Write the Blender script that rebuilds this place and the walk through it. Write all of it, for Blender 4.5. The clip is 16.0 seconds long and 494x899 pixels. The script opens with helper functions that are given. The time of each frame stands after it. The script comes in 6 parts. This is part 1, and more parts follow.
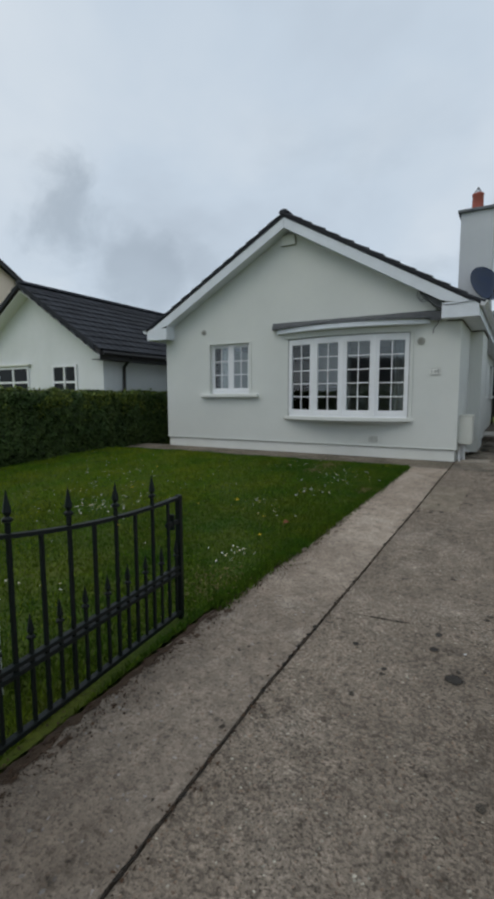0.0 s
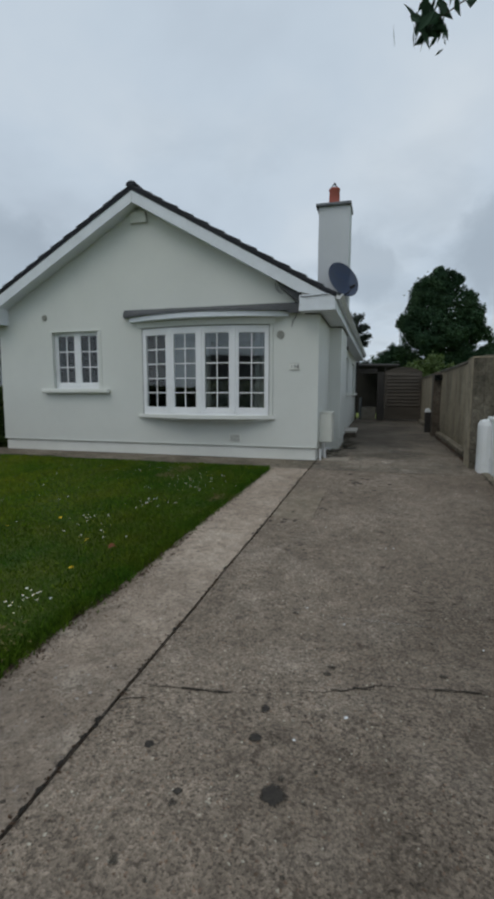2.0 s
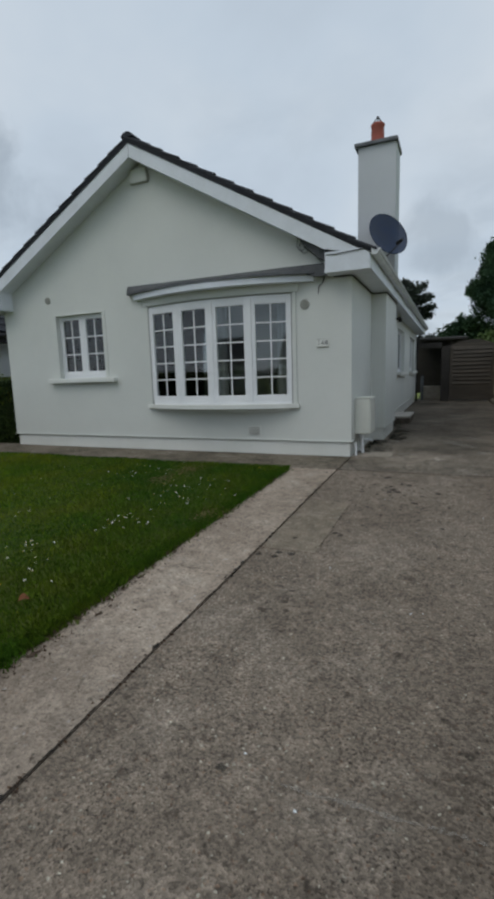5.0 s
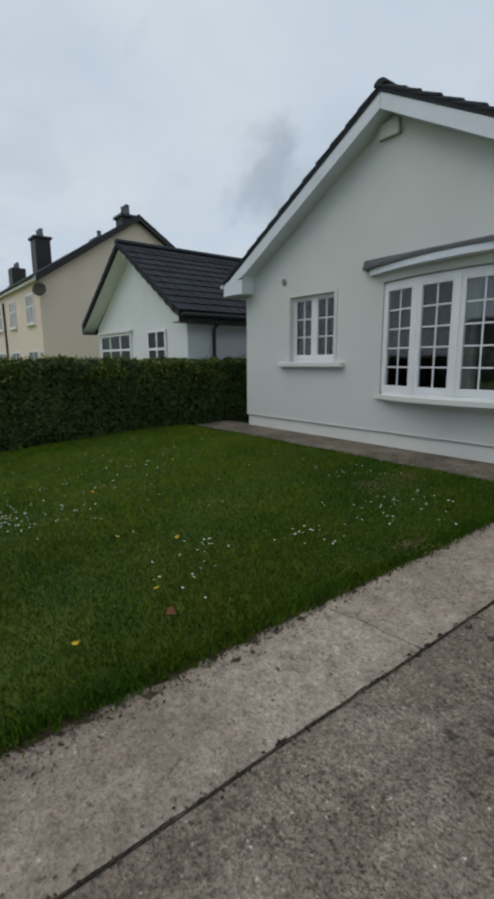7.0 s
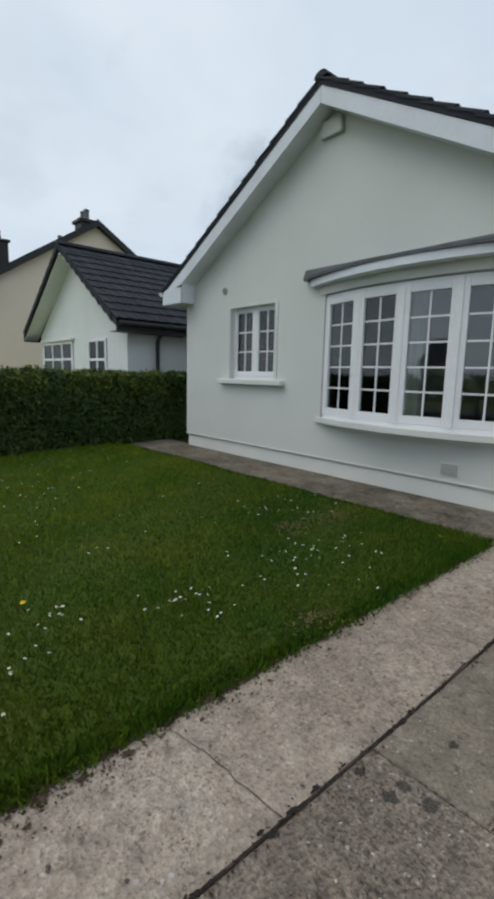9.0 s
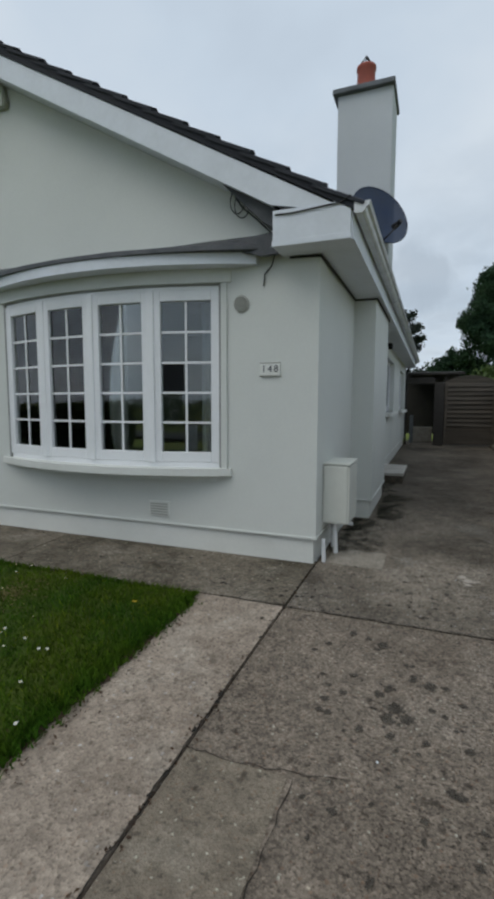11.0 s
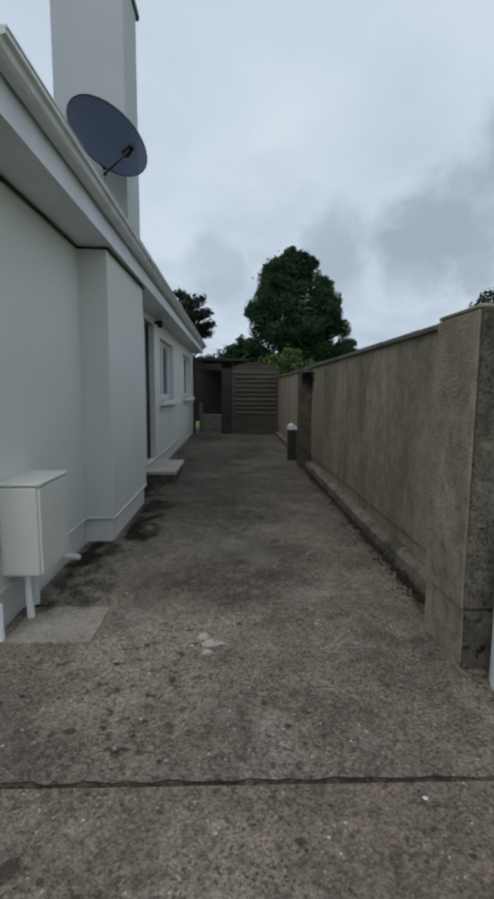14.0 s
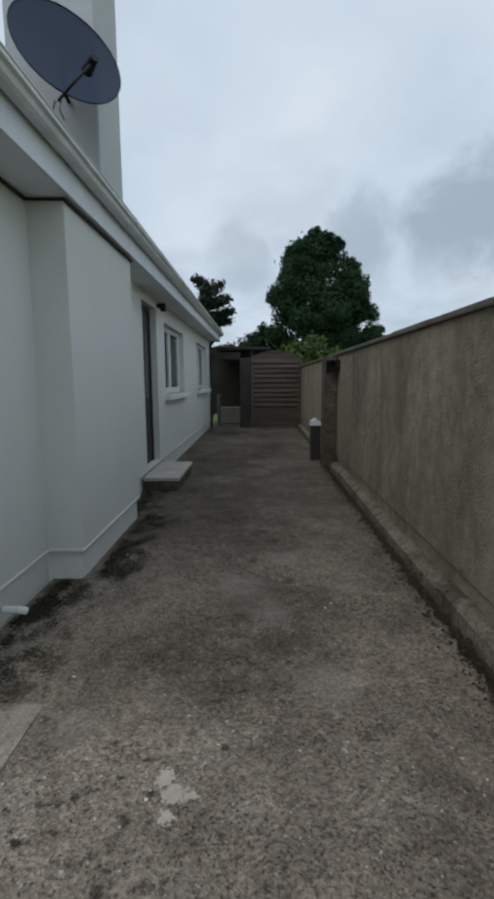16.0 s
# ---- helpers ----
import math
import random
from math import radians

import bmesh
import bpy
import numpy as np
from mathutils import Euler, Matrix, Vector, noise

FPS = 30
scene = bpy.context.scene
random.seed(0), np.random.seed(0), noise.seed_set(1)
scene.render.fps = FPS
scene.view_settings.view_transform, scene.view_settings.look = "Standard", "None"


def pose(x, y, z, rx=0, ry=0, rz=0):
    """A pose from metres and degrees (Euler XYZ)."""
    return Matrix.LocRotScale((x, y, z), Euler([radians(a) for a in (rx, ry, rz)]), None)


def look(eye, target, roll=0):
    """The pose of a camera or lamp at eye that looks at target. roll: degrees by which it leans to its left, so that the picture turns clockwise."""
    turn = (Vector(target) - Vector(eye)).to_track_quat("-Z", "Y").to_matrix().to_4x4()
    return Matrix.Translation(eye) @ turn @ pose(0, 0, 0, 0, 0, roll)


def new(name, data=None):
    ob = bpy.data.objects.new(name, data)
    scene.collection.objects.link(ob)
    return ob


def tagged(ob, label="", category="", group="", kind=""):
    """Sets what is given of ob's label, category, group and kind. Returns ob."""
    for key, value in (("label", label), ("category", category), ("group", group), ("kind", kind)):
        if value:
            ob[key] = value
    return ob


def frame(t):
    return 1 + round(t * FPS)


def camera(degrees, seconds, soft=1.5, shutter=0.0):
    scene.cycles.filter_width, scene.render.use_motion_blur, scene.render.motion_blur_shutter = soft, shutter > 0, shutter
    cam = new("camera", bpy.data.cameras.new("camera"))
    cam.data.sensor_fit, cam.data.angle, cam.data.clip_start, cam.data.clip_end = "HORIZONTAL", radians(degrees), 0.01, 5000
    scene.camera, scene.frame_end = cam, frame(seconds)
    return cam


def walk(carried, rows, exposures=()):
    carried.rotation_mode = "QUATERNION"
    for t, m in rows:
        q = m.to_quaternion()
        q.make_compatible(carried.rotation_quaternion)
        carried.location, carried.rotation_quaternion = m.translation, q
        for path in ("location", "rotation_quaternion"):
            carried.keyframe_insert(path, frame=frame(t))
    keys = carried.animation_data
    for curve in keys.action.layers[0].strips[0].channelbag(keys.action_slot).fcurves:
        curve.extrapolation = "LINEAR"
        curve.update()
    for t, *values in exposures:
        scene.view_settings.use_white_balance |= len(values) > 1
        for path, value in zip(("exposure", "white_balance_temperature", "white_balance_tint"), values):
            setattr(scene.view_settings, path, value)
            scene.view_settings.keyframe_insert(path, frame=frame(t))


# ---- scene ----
cam = camera(54.8, 16.0, 3.9)
METRES, EYE, TILT, LEAN, TURN = 8.4, 1.5, 0.0, 0.0, 29.5
ROWS = [
    (0.0, 0.0, 0.0, 0.0, -0.02, -6.44, 0.17),
    (0.5, 0.0149, 0.0235, -0.0017, -1.87, -6.4, 0.19),
    (1.0, 0.034, 0.0464, -0.0005, -3.99, -6.48, 0.09),
    (1.5, 0.0505, 0.0679, -0.0029, -9.27, -6.68, 0.09),
    (2.0, 0.0709, 0.0977, -0.0017, -14.0, -6.86, -0.12),
    (2.5, 0.093, 0.122, -0.004, -17.71, -7.25, 0.08),
    (3.0, 0.1226, 0.1446, -0.0006, -19.26, -7.79, -0.02),
    (5.5, 0.2031, 0.2643, 0.0038, -0.11, -9.39, 1.14),
    (6.0, 0.205, 0.2926, 0.0065, 6.49, -9.79, -0.05),
    (6.5, 0.2073, 0.3157, 0.0051, 12.34, -10.28, 0.36),
    (7.0, 0.2199, 0.3435, 0.0091, 22.63, -10.53, 0.38),
    (7.5, 0.2263, 0.3657, 0.0093, 28.08, -10.62, 0.42),
    (8.0, 0.229, 0.3993, 0.0092, 30.54, -10.45, -0.02),
    (8.5, 0.2365, 0.4272, 0.0113, 26.21, -9.76, -0.86),
    (9.0, 0.2556, 0.4632, 0.015, 19.69, -8.97, -1.29),
    (9.5, 0.2748, 0.4925, 0.0181, 11.21, -7.44, -1.28),
    (10.0, 0.2878, 0.5269, 0.0177, 3.42, -6.37, -0.78),
    (12.5, 0.3826, 0.6563, 0.0184, -19.99, -5.86, 0.01),
    (13.0, 0.4073, 0.6776, 0.0167, -23.3, -6.2, 0.04),
    (13.5, 0.4355, 0.6949, 0.0193, -26.79, -6.53, -0.1),
    (14.0, 0.4579, 0.715, 0.0179, -31.01, -7.02, -0.28),
    (14.5, 0.4773, 0.7427, 0.0203, -34.14, -7.58, -0.59),
    (15.0, 0.495, 0.7673, 0.0181, -34.22, -8.22, -0.4),
    (15.5, 0.5197, 0.7916, 0.0221, -30.34, -8.37, 0.14),
    (16.0, 0.5354, 0.8116, 0.0223, -28.03, -8.26, 0.38),
]
walk(cam, [(t, pose(0, 0, EYE, TILT, LEAN, TURN) @ pose(METRES * x, METRES * y, METRES * z, 90 + pitch, roll, yaw)) for t, x, y, z, yaw, pitch, roll in ROWS],
     [(0.0, -0.17, 6500, 9.4), (1.0, -0.2, 6500, 9.2), (3.0, -0.28, 6500, 8.4), (5.5, -0.25, 6500, 9.3), (6.5, -0.24, 6480, 9.4), (7.5, -0.23, 6480, 10), (8.0, -0.14, 6500, 10), (8.5, -0.05, 6500, 9.6), (9.0, -0.01, 6500, 9.2), (10.0, -0.12, 6500, 9.0), (12.5, -0.17, 6420, 9.3), (16.0, -0.09, 6420, 9.5)])

# ---- light ----
SUN_EL, SUN_AZ = 52.0, 205.0          # degrees above the horizon; compass bearing, y is north
world = bpy.data.worlds.new("overcast_sky")
scene.world = world
world.use_nodes = True
wn, wl = world.node_tree.nodes, world.node_tree.links
wn.clear()


def wnode(kind, **values):
    n = wn.new(kind)
    for k, v in values.items():
        n.inputs[k].default_value = v
    return n


w_out = wn.new("ShaderNodeOutputWorld")
w_sky = wn.new("ShaderNodeTexSky")
w_sky.sky_type, w_sky.sun_disc = "NISHITA", False
w_sky.sun_elevation, w_sky.sun_rotation = radians(SUN_EL), radians(SUN_AZ)
w_coord = wn.new("ShaderNodeTexCoord")
w_split = wn.new("ShaderNodeSeparateXYZ")
w_up = wn.new("ShaderNodeMath")
w_up.operation, w_up.inputs[1].default_value = "MAXIMUM", 0.0
w_add = wn.new("ShaderNodeMath")
w_add.operation, w_add.inputs[1].default_value = "ADD", 0.26
w_dx, w_dy = wn.new("ShaderNodeMath"), wn.new("ShaderNodeMath")
w_dx.operation = w_dy.operation = "DIVIDE"
w_join = wn.new("ShaderNodeCombineXYZ")
w_big = wnode("ShaderNodeTexNoise", Scale=1.05, Detail=5.0, Roughness=0.5, Distortion=0.25)
w_ramp = wn.new("ShaderNodeValToRGB")
w_ramp.color_ramp.elements[0].position, w_ramp.color_ramp.elements[0].color = 0.30, (0.55, 0.635, 0.74, 1)
w_ramp.color_ramp.elements[1].position, w_ramp.color_ramp.elements[1].color = 0.66, (0.79, 0.868, 0.95, 1)
el = w_ramp.color_ramp.elements.new(0.47)
el.color = (0.66, 0.763, 0.88, 1)
w_bg1, w_bg2 = wn.new("ShaderNodeBackground"), wn.new("ShaderNodeBackground")
w_bg1.inputs["Strength"].default_value = 0.07
w_bg2.inputs["Strength"].default_value = 1.0
w_mix = wnode("ShaderNodeMixShader", Fac=0.93)
wl.new(w_coord.outputs["Generated"], w_split.inputs[0])
wl.new(w_split.outputs["Z"], w_up.inputs[0])
wl.new(w_up.outputs[0], w_add.inputs[0])
wl.new(w_split.outputs["X"], w_dx.inputs[0])
wl.new(w_split.outputs["Y"], w_dy.inputs[0])
wl.new(w_add.outputs[0], w_dx.inputs[1])
wl.new(w_add.outputs[0], w_dy.inputs[1])
wl.new(w_dx.outputs[0], w_join.inputs["X"])
wl.new(w_dy.outputs[0], w_join.inputs["Y"])
wl.new(w_join.outputs[0], w_big.inputs["Vector"])
wl.new(w_big.outputs["Fac"], w_ramp.inputs["Fac"])
w_puff = wnode("ShaderNodeTexNoise", Scale=2.1, Detail=9.0, Roughness=0.52, Distortion=0.35)
w_shift = wn.new("ShaderNodeVectorMath")
w_shift.operation, w_shift.inputs[1].default_value = "ADD", (3.7, 1.9, 0.6)
w_edge = wn.new("ShaderNodeMapRange")
w_edge.interpolation_type = "SMOOTHSTEP"
for i, v in enumerate((0.47, 0.66, 0.0, 0.32)):
    w_edge.inputs[i + 1].default_value = v
w_low = wn.new("ShaderNodeMapRange")
for i, v in enumerate((0.22, 0.52, 1.0, 0.12)):
    w_low.inputs[i + 1].default_value = v
w_amount = wn.new("ShaderNodeMath")
w_amount.operation = "MULTIPLY"
w_cloud = wn.new("ShaderNodeMix")
w_cloud.data_type = "RGBA"
w_cloud.inputs[7].default_value = (0.36, 0.43, 0.51, 1)
wl.new(w_join.outputs[0], w_shift.inputs[0])
wl.new(w_shift.outputs[0], w_puff.inputs["Vector"])
wl.new(w_puff.outputs["Fac"], w_edge.inputs[0])
wl.new(w_split.outputs["Z"], w_low.inputs[0])
wl.new(w_edge.outputs[0], w_amount.inputs[0])
wl.new(w_low.outputs[0], w_amount.inputs[1])
# grey cloud banks low over the houses: a direction, a reach and a density each, with billowing edges
w_soft = wnode("ShaderNodeTexNoise", Scale=4.5, Detail=6.0, Roughness=0.55)
w_billow = wnode("ShaderNodeTexNoise", Scale=7.0, Detail=7.0, Roughness=0.58, Distortion=0.3)
wl.new(w_coord.outputs["Generated"], w_billow.inputs["Vector"])
w_warp = wn.new("ShaderNodeVectorMath")
w_warp.operation, w_warp.inputs[1].default_value, w_warp.inputs[2].default_value = "MULTIPLY_ADD", (0.16, 0.16, 0.12), (-0.08, -0.08, -0.06)
w_bent = wn.new("ShaderNodeVectorMath")
w_bent.operation = "ADD"
wl.new(w_coord.outputs["Generated"], w_soft.inputs["Vector"])
wl.new(w_soft.outputs["Color"], w_warp.inputs[0])
wl.new(w_coord.outputs["Generated"], w_bent.inputs[0])
wl.new(w_warp.outputs[0], w_bent.inputs[1])
w_total = w_amount.outputs[0]
for way, reach, dense in (((0.37, 0.88, 0.29), 0.17, 0.8), ((0.46, 0.81, 0.37), 0.16, 0.75), ((0.60, 0.75, 0.30), 0.24, 0.8), ((-0.02, 0.968, 0.235), 0.11, 0.45),
                          ((0.19, 0.95, 0.25), 0.13, 0.6), ((-0.716, 0.621, 0.317), 0.11, 0.6), ((-0.65, 0.73, 0.225), 0.14, 0.5), ((-0.98, 0.11, 0.163), 0.15, 0.65), ((-0.924, 0.116, 0.363), 0.08, 0.45)):
    w_d, w_r, w_m = wn.new("ShaderNodeVectorMath"), wn.new("ShaderNodeMapRange"), wn.new("ShaderNodeMath")
    w_d.operation, w_d.inputs[1].default_value = "DISTANCE", way
    w_m.operation = "MAXIMUM"
    w_n, w_t = wn.new("ShaderNodeMath"), wn.new("ShaderNodeMapRange")
    for i, v in enumerate((0.0, reach * 1.25, 1.0, 0.0)):
        w_r.inputs[i + 1].default_value = v
    w_n.operation, w_n.inputs[1].default_value, w_t.interpolation_type = "MULTIPLY_ADD", 1.5, "SMOOTHSTEP"
    for i, v in enumerate((1.0, 1.55, 0.0, dense)):
        w_t.inputs[i + 1].default_value = v
    wl.new(w_billow.outputs["Fac"], w_n.inputs[0])
    wl.new(w_r.outputs[0], w_n.inputs[2])
    wl.new(w_n.outputs[0], w_t.inputs[0])
    wl.new(w_bent.outputs[0], w_d.inputs[0])
    wl.new(w_d.outputs["Value"], w_r.inputs[0])
    wl.new(w_total, w_m.inputs[0])
    wl.new(w_t.outputs[0], w_m.inputs[1])
    w_total = w_m.outputs[0]
wl.new(w_total, w_cloud.inputs[0])
wl.new(w_ramp.outputs["Color"], w_cloud.inputs[6])
wl.new(w_cloud.outputs[2], w_bg2.inputs["Color"])
wl.new(w_sky.outputs["Color"], w_bg1.inputs["Color"])
wl.new(w_bg1.outputs[0], w_mix.inputs[1])
wl.new(w_bg2.outputs[0], w_mix.inputs[2])
wl.new(w_mix.outputs[0], w_out.inputs["Surface"])

sun = new("sun", bpy.data.lights.new("sun", "SUN"))
sun.data.energy, sun.data.angle, sun.data.color = 0.8, radians(40), (1.0, 0.95, 0.88)
az, eh = radians(SUN_AZ), radians(SUN_EL)
sun.matrix_world = look((math.sin(az) * math.cos(eh) * 40, math.cos(az) * math.cos(eh) * 40, math.sin(eh) * 40), (0, 0, 0))


# ---- materials ----
def material(name, base, rough=0.7, metal=0.0, tint=None, big=0.0, small=0.0, s_big=1.5, s_small=40.0,
             bump=0.0, s_bump=60.0, spread=0.0, island=0.0, speck=None, s_speck=120.0, speck_at=0.62, spec=0.3, stretch=None):
    """A principled surface: base colour, stains (tint by big noise), grain (value by small noise), specks and relief."""
    m = bpy.data.materials.new(name)
    m.use_nodes = True
    n, l = m.node_tree.nodes, m.node_tree.links
    p = n["Principled BSDF"]
    p.inputs["Roughness"].default_value, p.inputs["Metallic"].default_value = rough, metal
    p.inputs["Specular IOR Level"].default_value = spec
    tc = n.new("ShaderNodeTexCoord")
    vec = tc.outputs["Object"]
    if stretch:
        mp = n.new("ShaderNodeMapping")
        mp.inputs["Scale"].default_value = stretch
        l.new(vec, mp.inputs["Vector"])
        vec = mp.outputs["Vector"]
    rgb = n.new("ShaderNodeRGB")
    rgb.outputs[0].default_value = (*base, 1)
    col = rgb.outputs[0]

    def noise_fac(scale, detail=5.0, rough_=0.6):
        t = n.new("ShaderNodeTexNoise")
        t.inputs["Scale"].default_value, t.inputs["Detail"].default_value, t.inputs["Roughness"].default_value = scale, detail, rough_
        l.new(vec, t.inputs["Vector"])
        return t.outputs["Fac"]

    def mixed(a, b, fac, blend="MIX"):
        x = n.new("ShaderNodeMix")
        x.data_type, x.blend_type = "RGBA", blend
        l.new(a, x.inputs[6])
        if isinstance(b, tuple):
            x.inputs[7].default_value = (*b, 1)
        else:
            l.new(b, x.inputs[7])
        l.new(fac, x.inputs[0])
        return x.outputs[2]

    def span(fac, lo, hi, a, b):
        r = n.new("ShaderNodeMapRange")
        r.inputs[1].default_value, r.inputs[2].default_value, r.inputs[3].default_value, r.inputs[4].default_value = lo, hi, a, b
        l.new(fac, r.inputs[0])
        return r.outputs[0]

    if tint and big:
        col = mixed(col, tint, span(noise_fac(s_big), 0.38, 0.66, 0.0, big))
    if speck:
        col = mixed(col, speck, span(noise_fac(s_speck, 2.0, 0.5), speck_at, speck_at + 0.08, 0.0, 0.85))
    hsv = n.new("ShaderNodeHueSaturation")
    l.new(col, hsv.inputs["Color"])
    val = None
    if small:
        val = span(noise_fac(s_small, 6.0, 0.65), 0.3, 0.7, 1 - small, 1 + small)
    for source, amount in (("ShaderNodeObjectInfo", spread), ("ShaderNodeNewGeometry", island)):
        if amount:
            o = n.new(source)
            r = span(o.outputs["Random" if source == "ShaderNodeObjectInfo" else "Random Per Island"], 0, 1, 1 - amount, 1 + amount)
            if val is None:
                val = r
            else:
                mm = n.new("ShaderNodeMath")
                mm.operation = "MULTIPLY"
                l.new(val, mm.inputs[0])
                l.new(r, mm.inputs[1])
                val = mm.outputs[0]
    if val is not None:
        l.new(val, hsv.inputs["Value"])
    l.new(hsv.outputs[0], p.inputs["Base Color"])
    if bump:
        b = n.new("ShaderNodeBump")
        b.inputs["Strength"].default_value, b.inputs["Distance"].default_value = bump, 0.01
        l.new(noise_fac(s_bump, 4.0), b.inputs["Height"])
        l.new(b.outputs[0], p.inputs["Normal"])
    return m


def glass_material(name, tint=(0.9, 0.95, 0.95), gloss=0.02):
    """A clear pane: see-through, with a mirror on top that Fresnel drives."""
    m = bpy.data.materials.new(name)
    m.use_nodes = True
    n, l = m.node_tree.nodes, m.node_tree.links
    n.clear()
    out, mix = n.new("ShaderNodeOutputMaterial"), n.new("ShaderNodeMixShader")
    clear, mirror, fres = n.new("ShaderNodeBsdfTransparent"), n.new("ShaderNodeBsdfGlossy"), n.new("ShaderNodeFresnel")
    clear.inputs["Color"].default_value = (*tint, 1)
    mirror.inputs["Roughness"].default_value = gloss
    fres.inputs["IOR"].default_value = 1.85          # two sheets of glass
    l.new(fres.outputs[0], mix.inputs[0])
    l.new(clear.outputs[0], mix.inputs[1])
    l.new(mirror.outputs[0], mix.inputs[2])
    l.new(mix.outputs[0], out.inputs["Surface"])
    return m


RENDER = material("painted_render", (0.653, 0.670, 0.631), 0.85, tint=(0.583, 0.603, 0.572), big=0.5, s_big=0.9, small=0.03, s_small=90, bump=0.25, s_bump=140)
PLINTH = material("white_masonry_paint", (0.72, 0.73, 0.69), 0.8, tint=(0.60, 0.61, 0.56), big=0.45, s_big=1.6, small=0.03, s_small=60, bump=0.2, s_bump=120)
UPVC = material("white_upvc", (0.80, 0.81, 0.82), 0.35, tint=(0.70, 0.72, 0.72), big=0.4, s_big=2.5, small=0.02, s_small=30)
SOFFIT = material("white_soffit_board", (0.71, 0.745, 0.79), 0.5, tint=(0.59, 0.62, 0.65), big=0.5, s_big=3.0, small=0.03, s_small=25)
GUTTER = material("white_pvc_gutter", (0.70, 0.72, 0.74), 0.35, tint=(0.48, 0.50, 0.50), big=0.6, s_big=5.0, small=0.05, s_small=30)
TILE = material("dark_concrete_tile", (0.022, 0.025, 0.032), 0.85, tint=(0.042, 0.043, 0.047), big=0.6, s_big=2.2, small=0.2, s_small=50, bump=0.3, s_bump=80, spread=0.2, island=0.2)
REVEALSHADE = material("grey_window_reveal_shade", (0.33, 0.335, 0.32), 0.8, tint=(0.22, 0.225, 0.21), big=0.6, s_big=5.0, small=0.1, s_small=40)
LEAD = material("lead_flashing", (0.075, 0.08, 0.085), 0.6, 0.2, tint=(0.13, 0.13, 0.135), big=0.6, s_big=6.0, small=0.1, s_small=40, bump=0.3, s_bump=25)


def concrete(name, base, dark, light, grit=0.35, pits=0.5, s_stain=0.7, cover=0.7, s_grit=75.0, streak=1.0, dirt_shade=None, lean=(0.0, 1.0), blotch=0.75, chips=0.5, fleck=0.6):
    """Cast or dashed concrete: broad stains, medium mottling, stones of their own shade, dark pits and relief."""
    m = bpy.data.materials.new(name)
    m.use_nodes = True
    n, l = m.node_tree.nodes, m.node_tree.links
    p = n["Principled BSDF"]
    p.inputs["Roughness"].default_value, p.inputs["Specular IOR Level"].default_value = 0.92, 0.2
    tc, mp = n.new("ShaderNodeTexCoord"), n.new("ShaderNodeMapping")
    mp.inputs["Scale"].default_value = (1, 1, streak)
    l.new(tc.outputs["Object"], mp.inputs["Vector"])

    def tex(scale, detail, rough_, vec):
        t = n.new("ShaderNodeTexNoise")
        t.inputs["Scale"].default_value, t.inputs["Detail"].default_value, t.inputs["Roughness"].default_value = scale, detail, rough_
        l.new(vec, t.inputs["Vector"])
        return t.outputs["Fac"]

    def span(fac, lo, hi, a_, b_):
        r = n.new("ShaderNodeMapRange")
        for i, v in enumerate((lo, hi, a_, b_)):
            r.inputs[i + 1].default_value = v
        l.new(fac, r.inputs[0])
        return r.outputs[0]

    def mixed(a_, b_, fac):
        x = n.new("ShaderNodeMix")
        x.data_type = "RGBA"
        for v, i in ((a_, 6), (b_, 7)):
            if isinstance(v, tuple):
                x.inputs[i].default_value = (*v, 1)
            else:
                l.new(v, x.inputs[i])
        l.new(fac, x.inputs[0])
        return x.outputs[2]

    def times(a_, b_):
        x = n.new("ShaderNodeMath")
        x.operation = "MULTIPLY"
        l.new(a_, x.inputs[0])
        l.new(b_, x.inputs[1])
        return x.outputs[0]

    flat, own = mp.outputs["Vector"], tc.outputs["Object"]
    col = mixed(base, dark, span(tex(s_stain, 7.0, 0.62, flat), 0.42, 0.66, 0.0, cover))
    col = mixed(col, light, span(tex(s_stain * 2.3 + 0.4, 6.0, 0.6, flat), 0.52, 0.72, 0.0, 0.75))
    pit = span(tex(72.0, 3.0, 0.6, own), 0.54, 0.64, 0.0, pits)
    pit = times(pit, span(tex(2.2, 3.0, 0.6, own), 0.35, 0.6, 0.35, 1.0))
    col = mixed(col, tuple(0.35 * c for c in dark), pit)
    vo = n.new("ShaderNodeTexVoronoi")
    vo.inputs["Scale"].default_value = s_grit
    l.new(own, vo.inputs["Vector"])
    bw = n.new("ShaderNodeSeparateColor")
    l.new(vo.outputs["Color"], bw.inputs[0])
    val = times(span(bw.outputs[0], 0, 1, 1 - grit, 1 + grit), span(tex(9.0, 6.0, 0.65, own), 0.3, 0.7, 0.76, 1.24))
    # coarser stones showing through, with worn dark mortar between them
    vc = n.new("ShaderNodeTexVoronoi")
    vc.inputs["Scale"].default_value = s_grit * 0.42
    l.new(own, vc.inputs["Vector"])
    bc = n.new("ShaderNodeSeparateColor")
    l.new(vc.outputs["Color"], bc.inputs[0])
    val = times(val, span(bc.outputs[1], 0, 1, 1 - 0.35 * grit, 1 + 0.35 * grit))
    val = times(val, span(vc.outputs["Distance"], 0.35, 0.8, 1.0, 1.0 - 0.6 * grit))
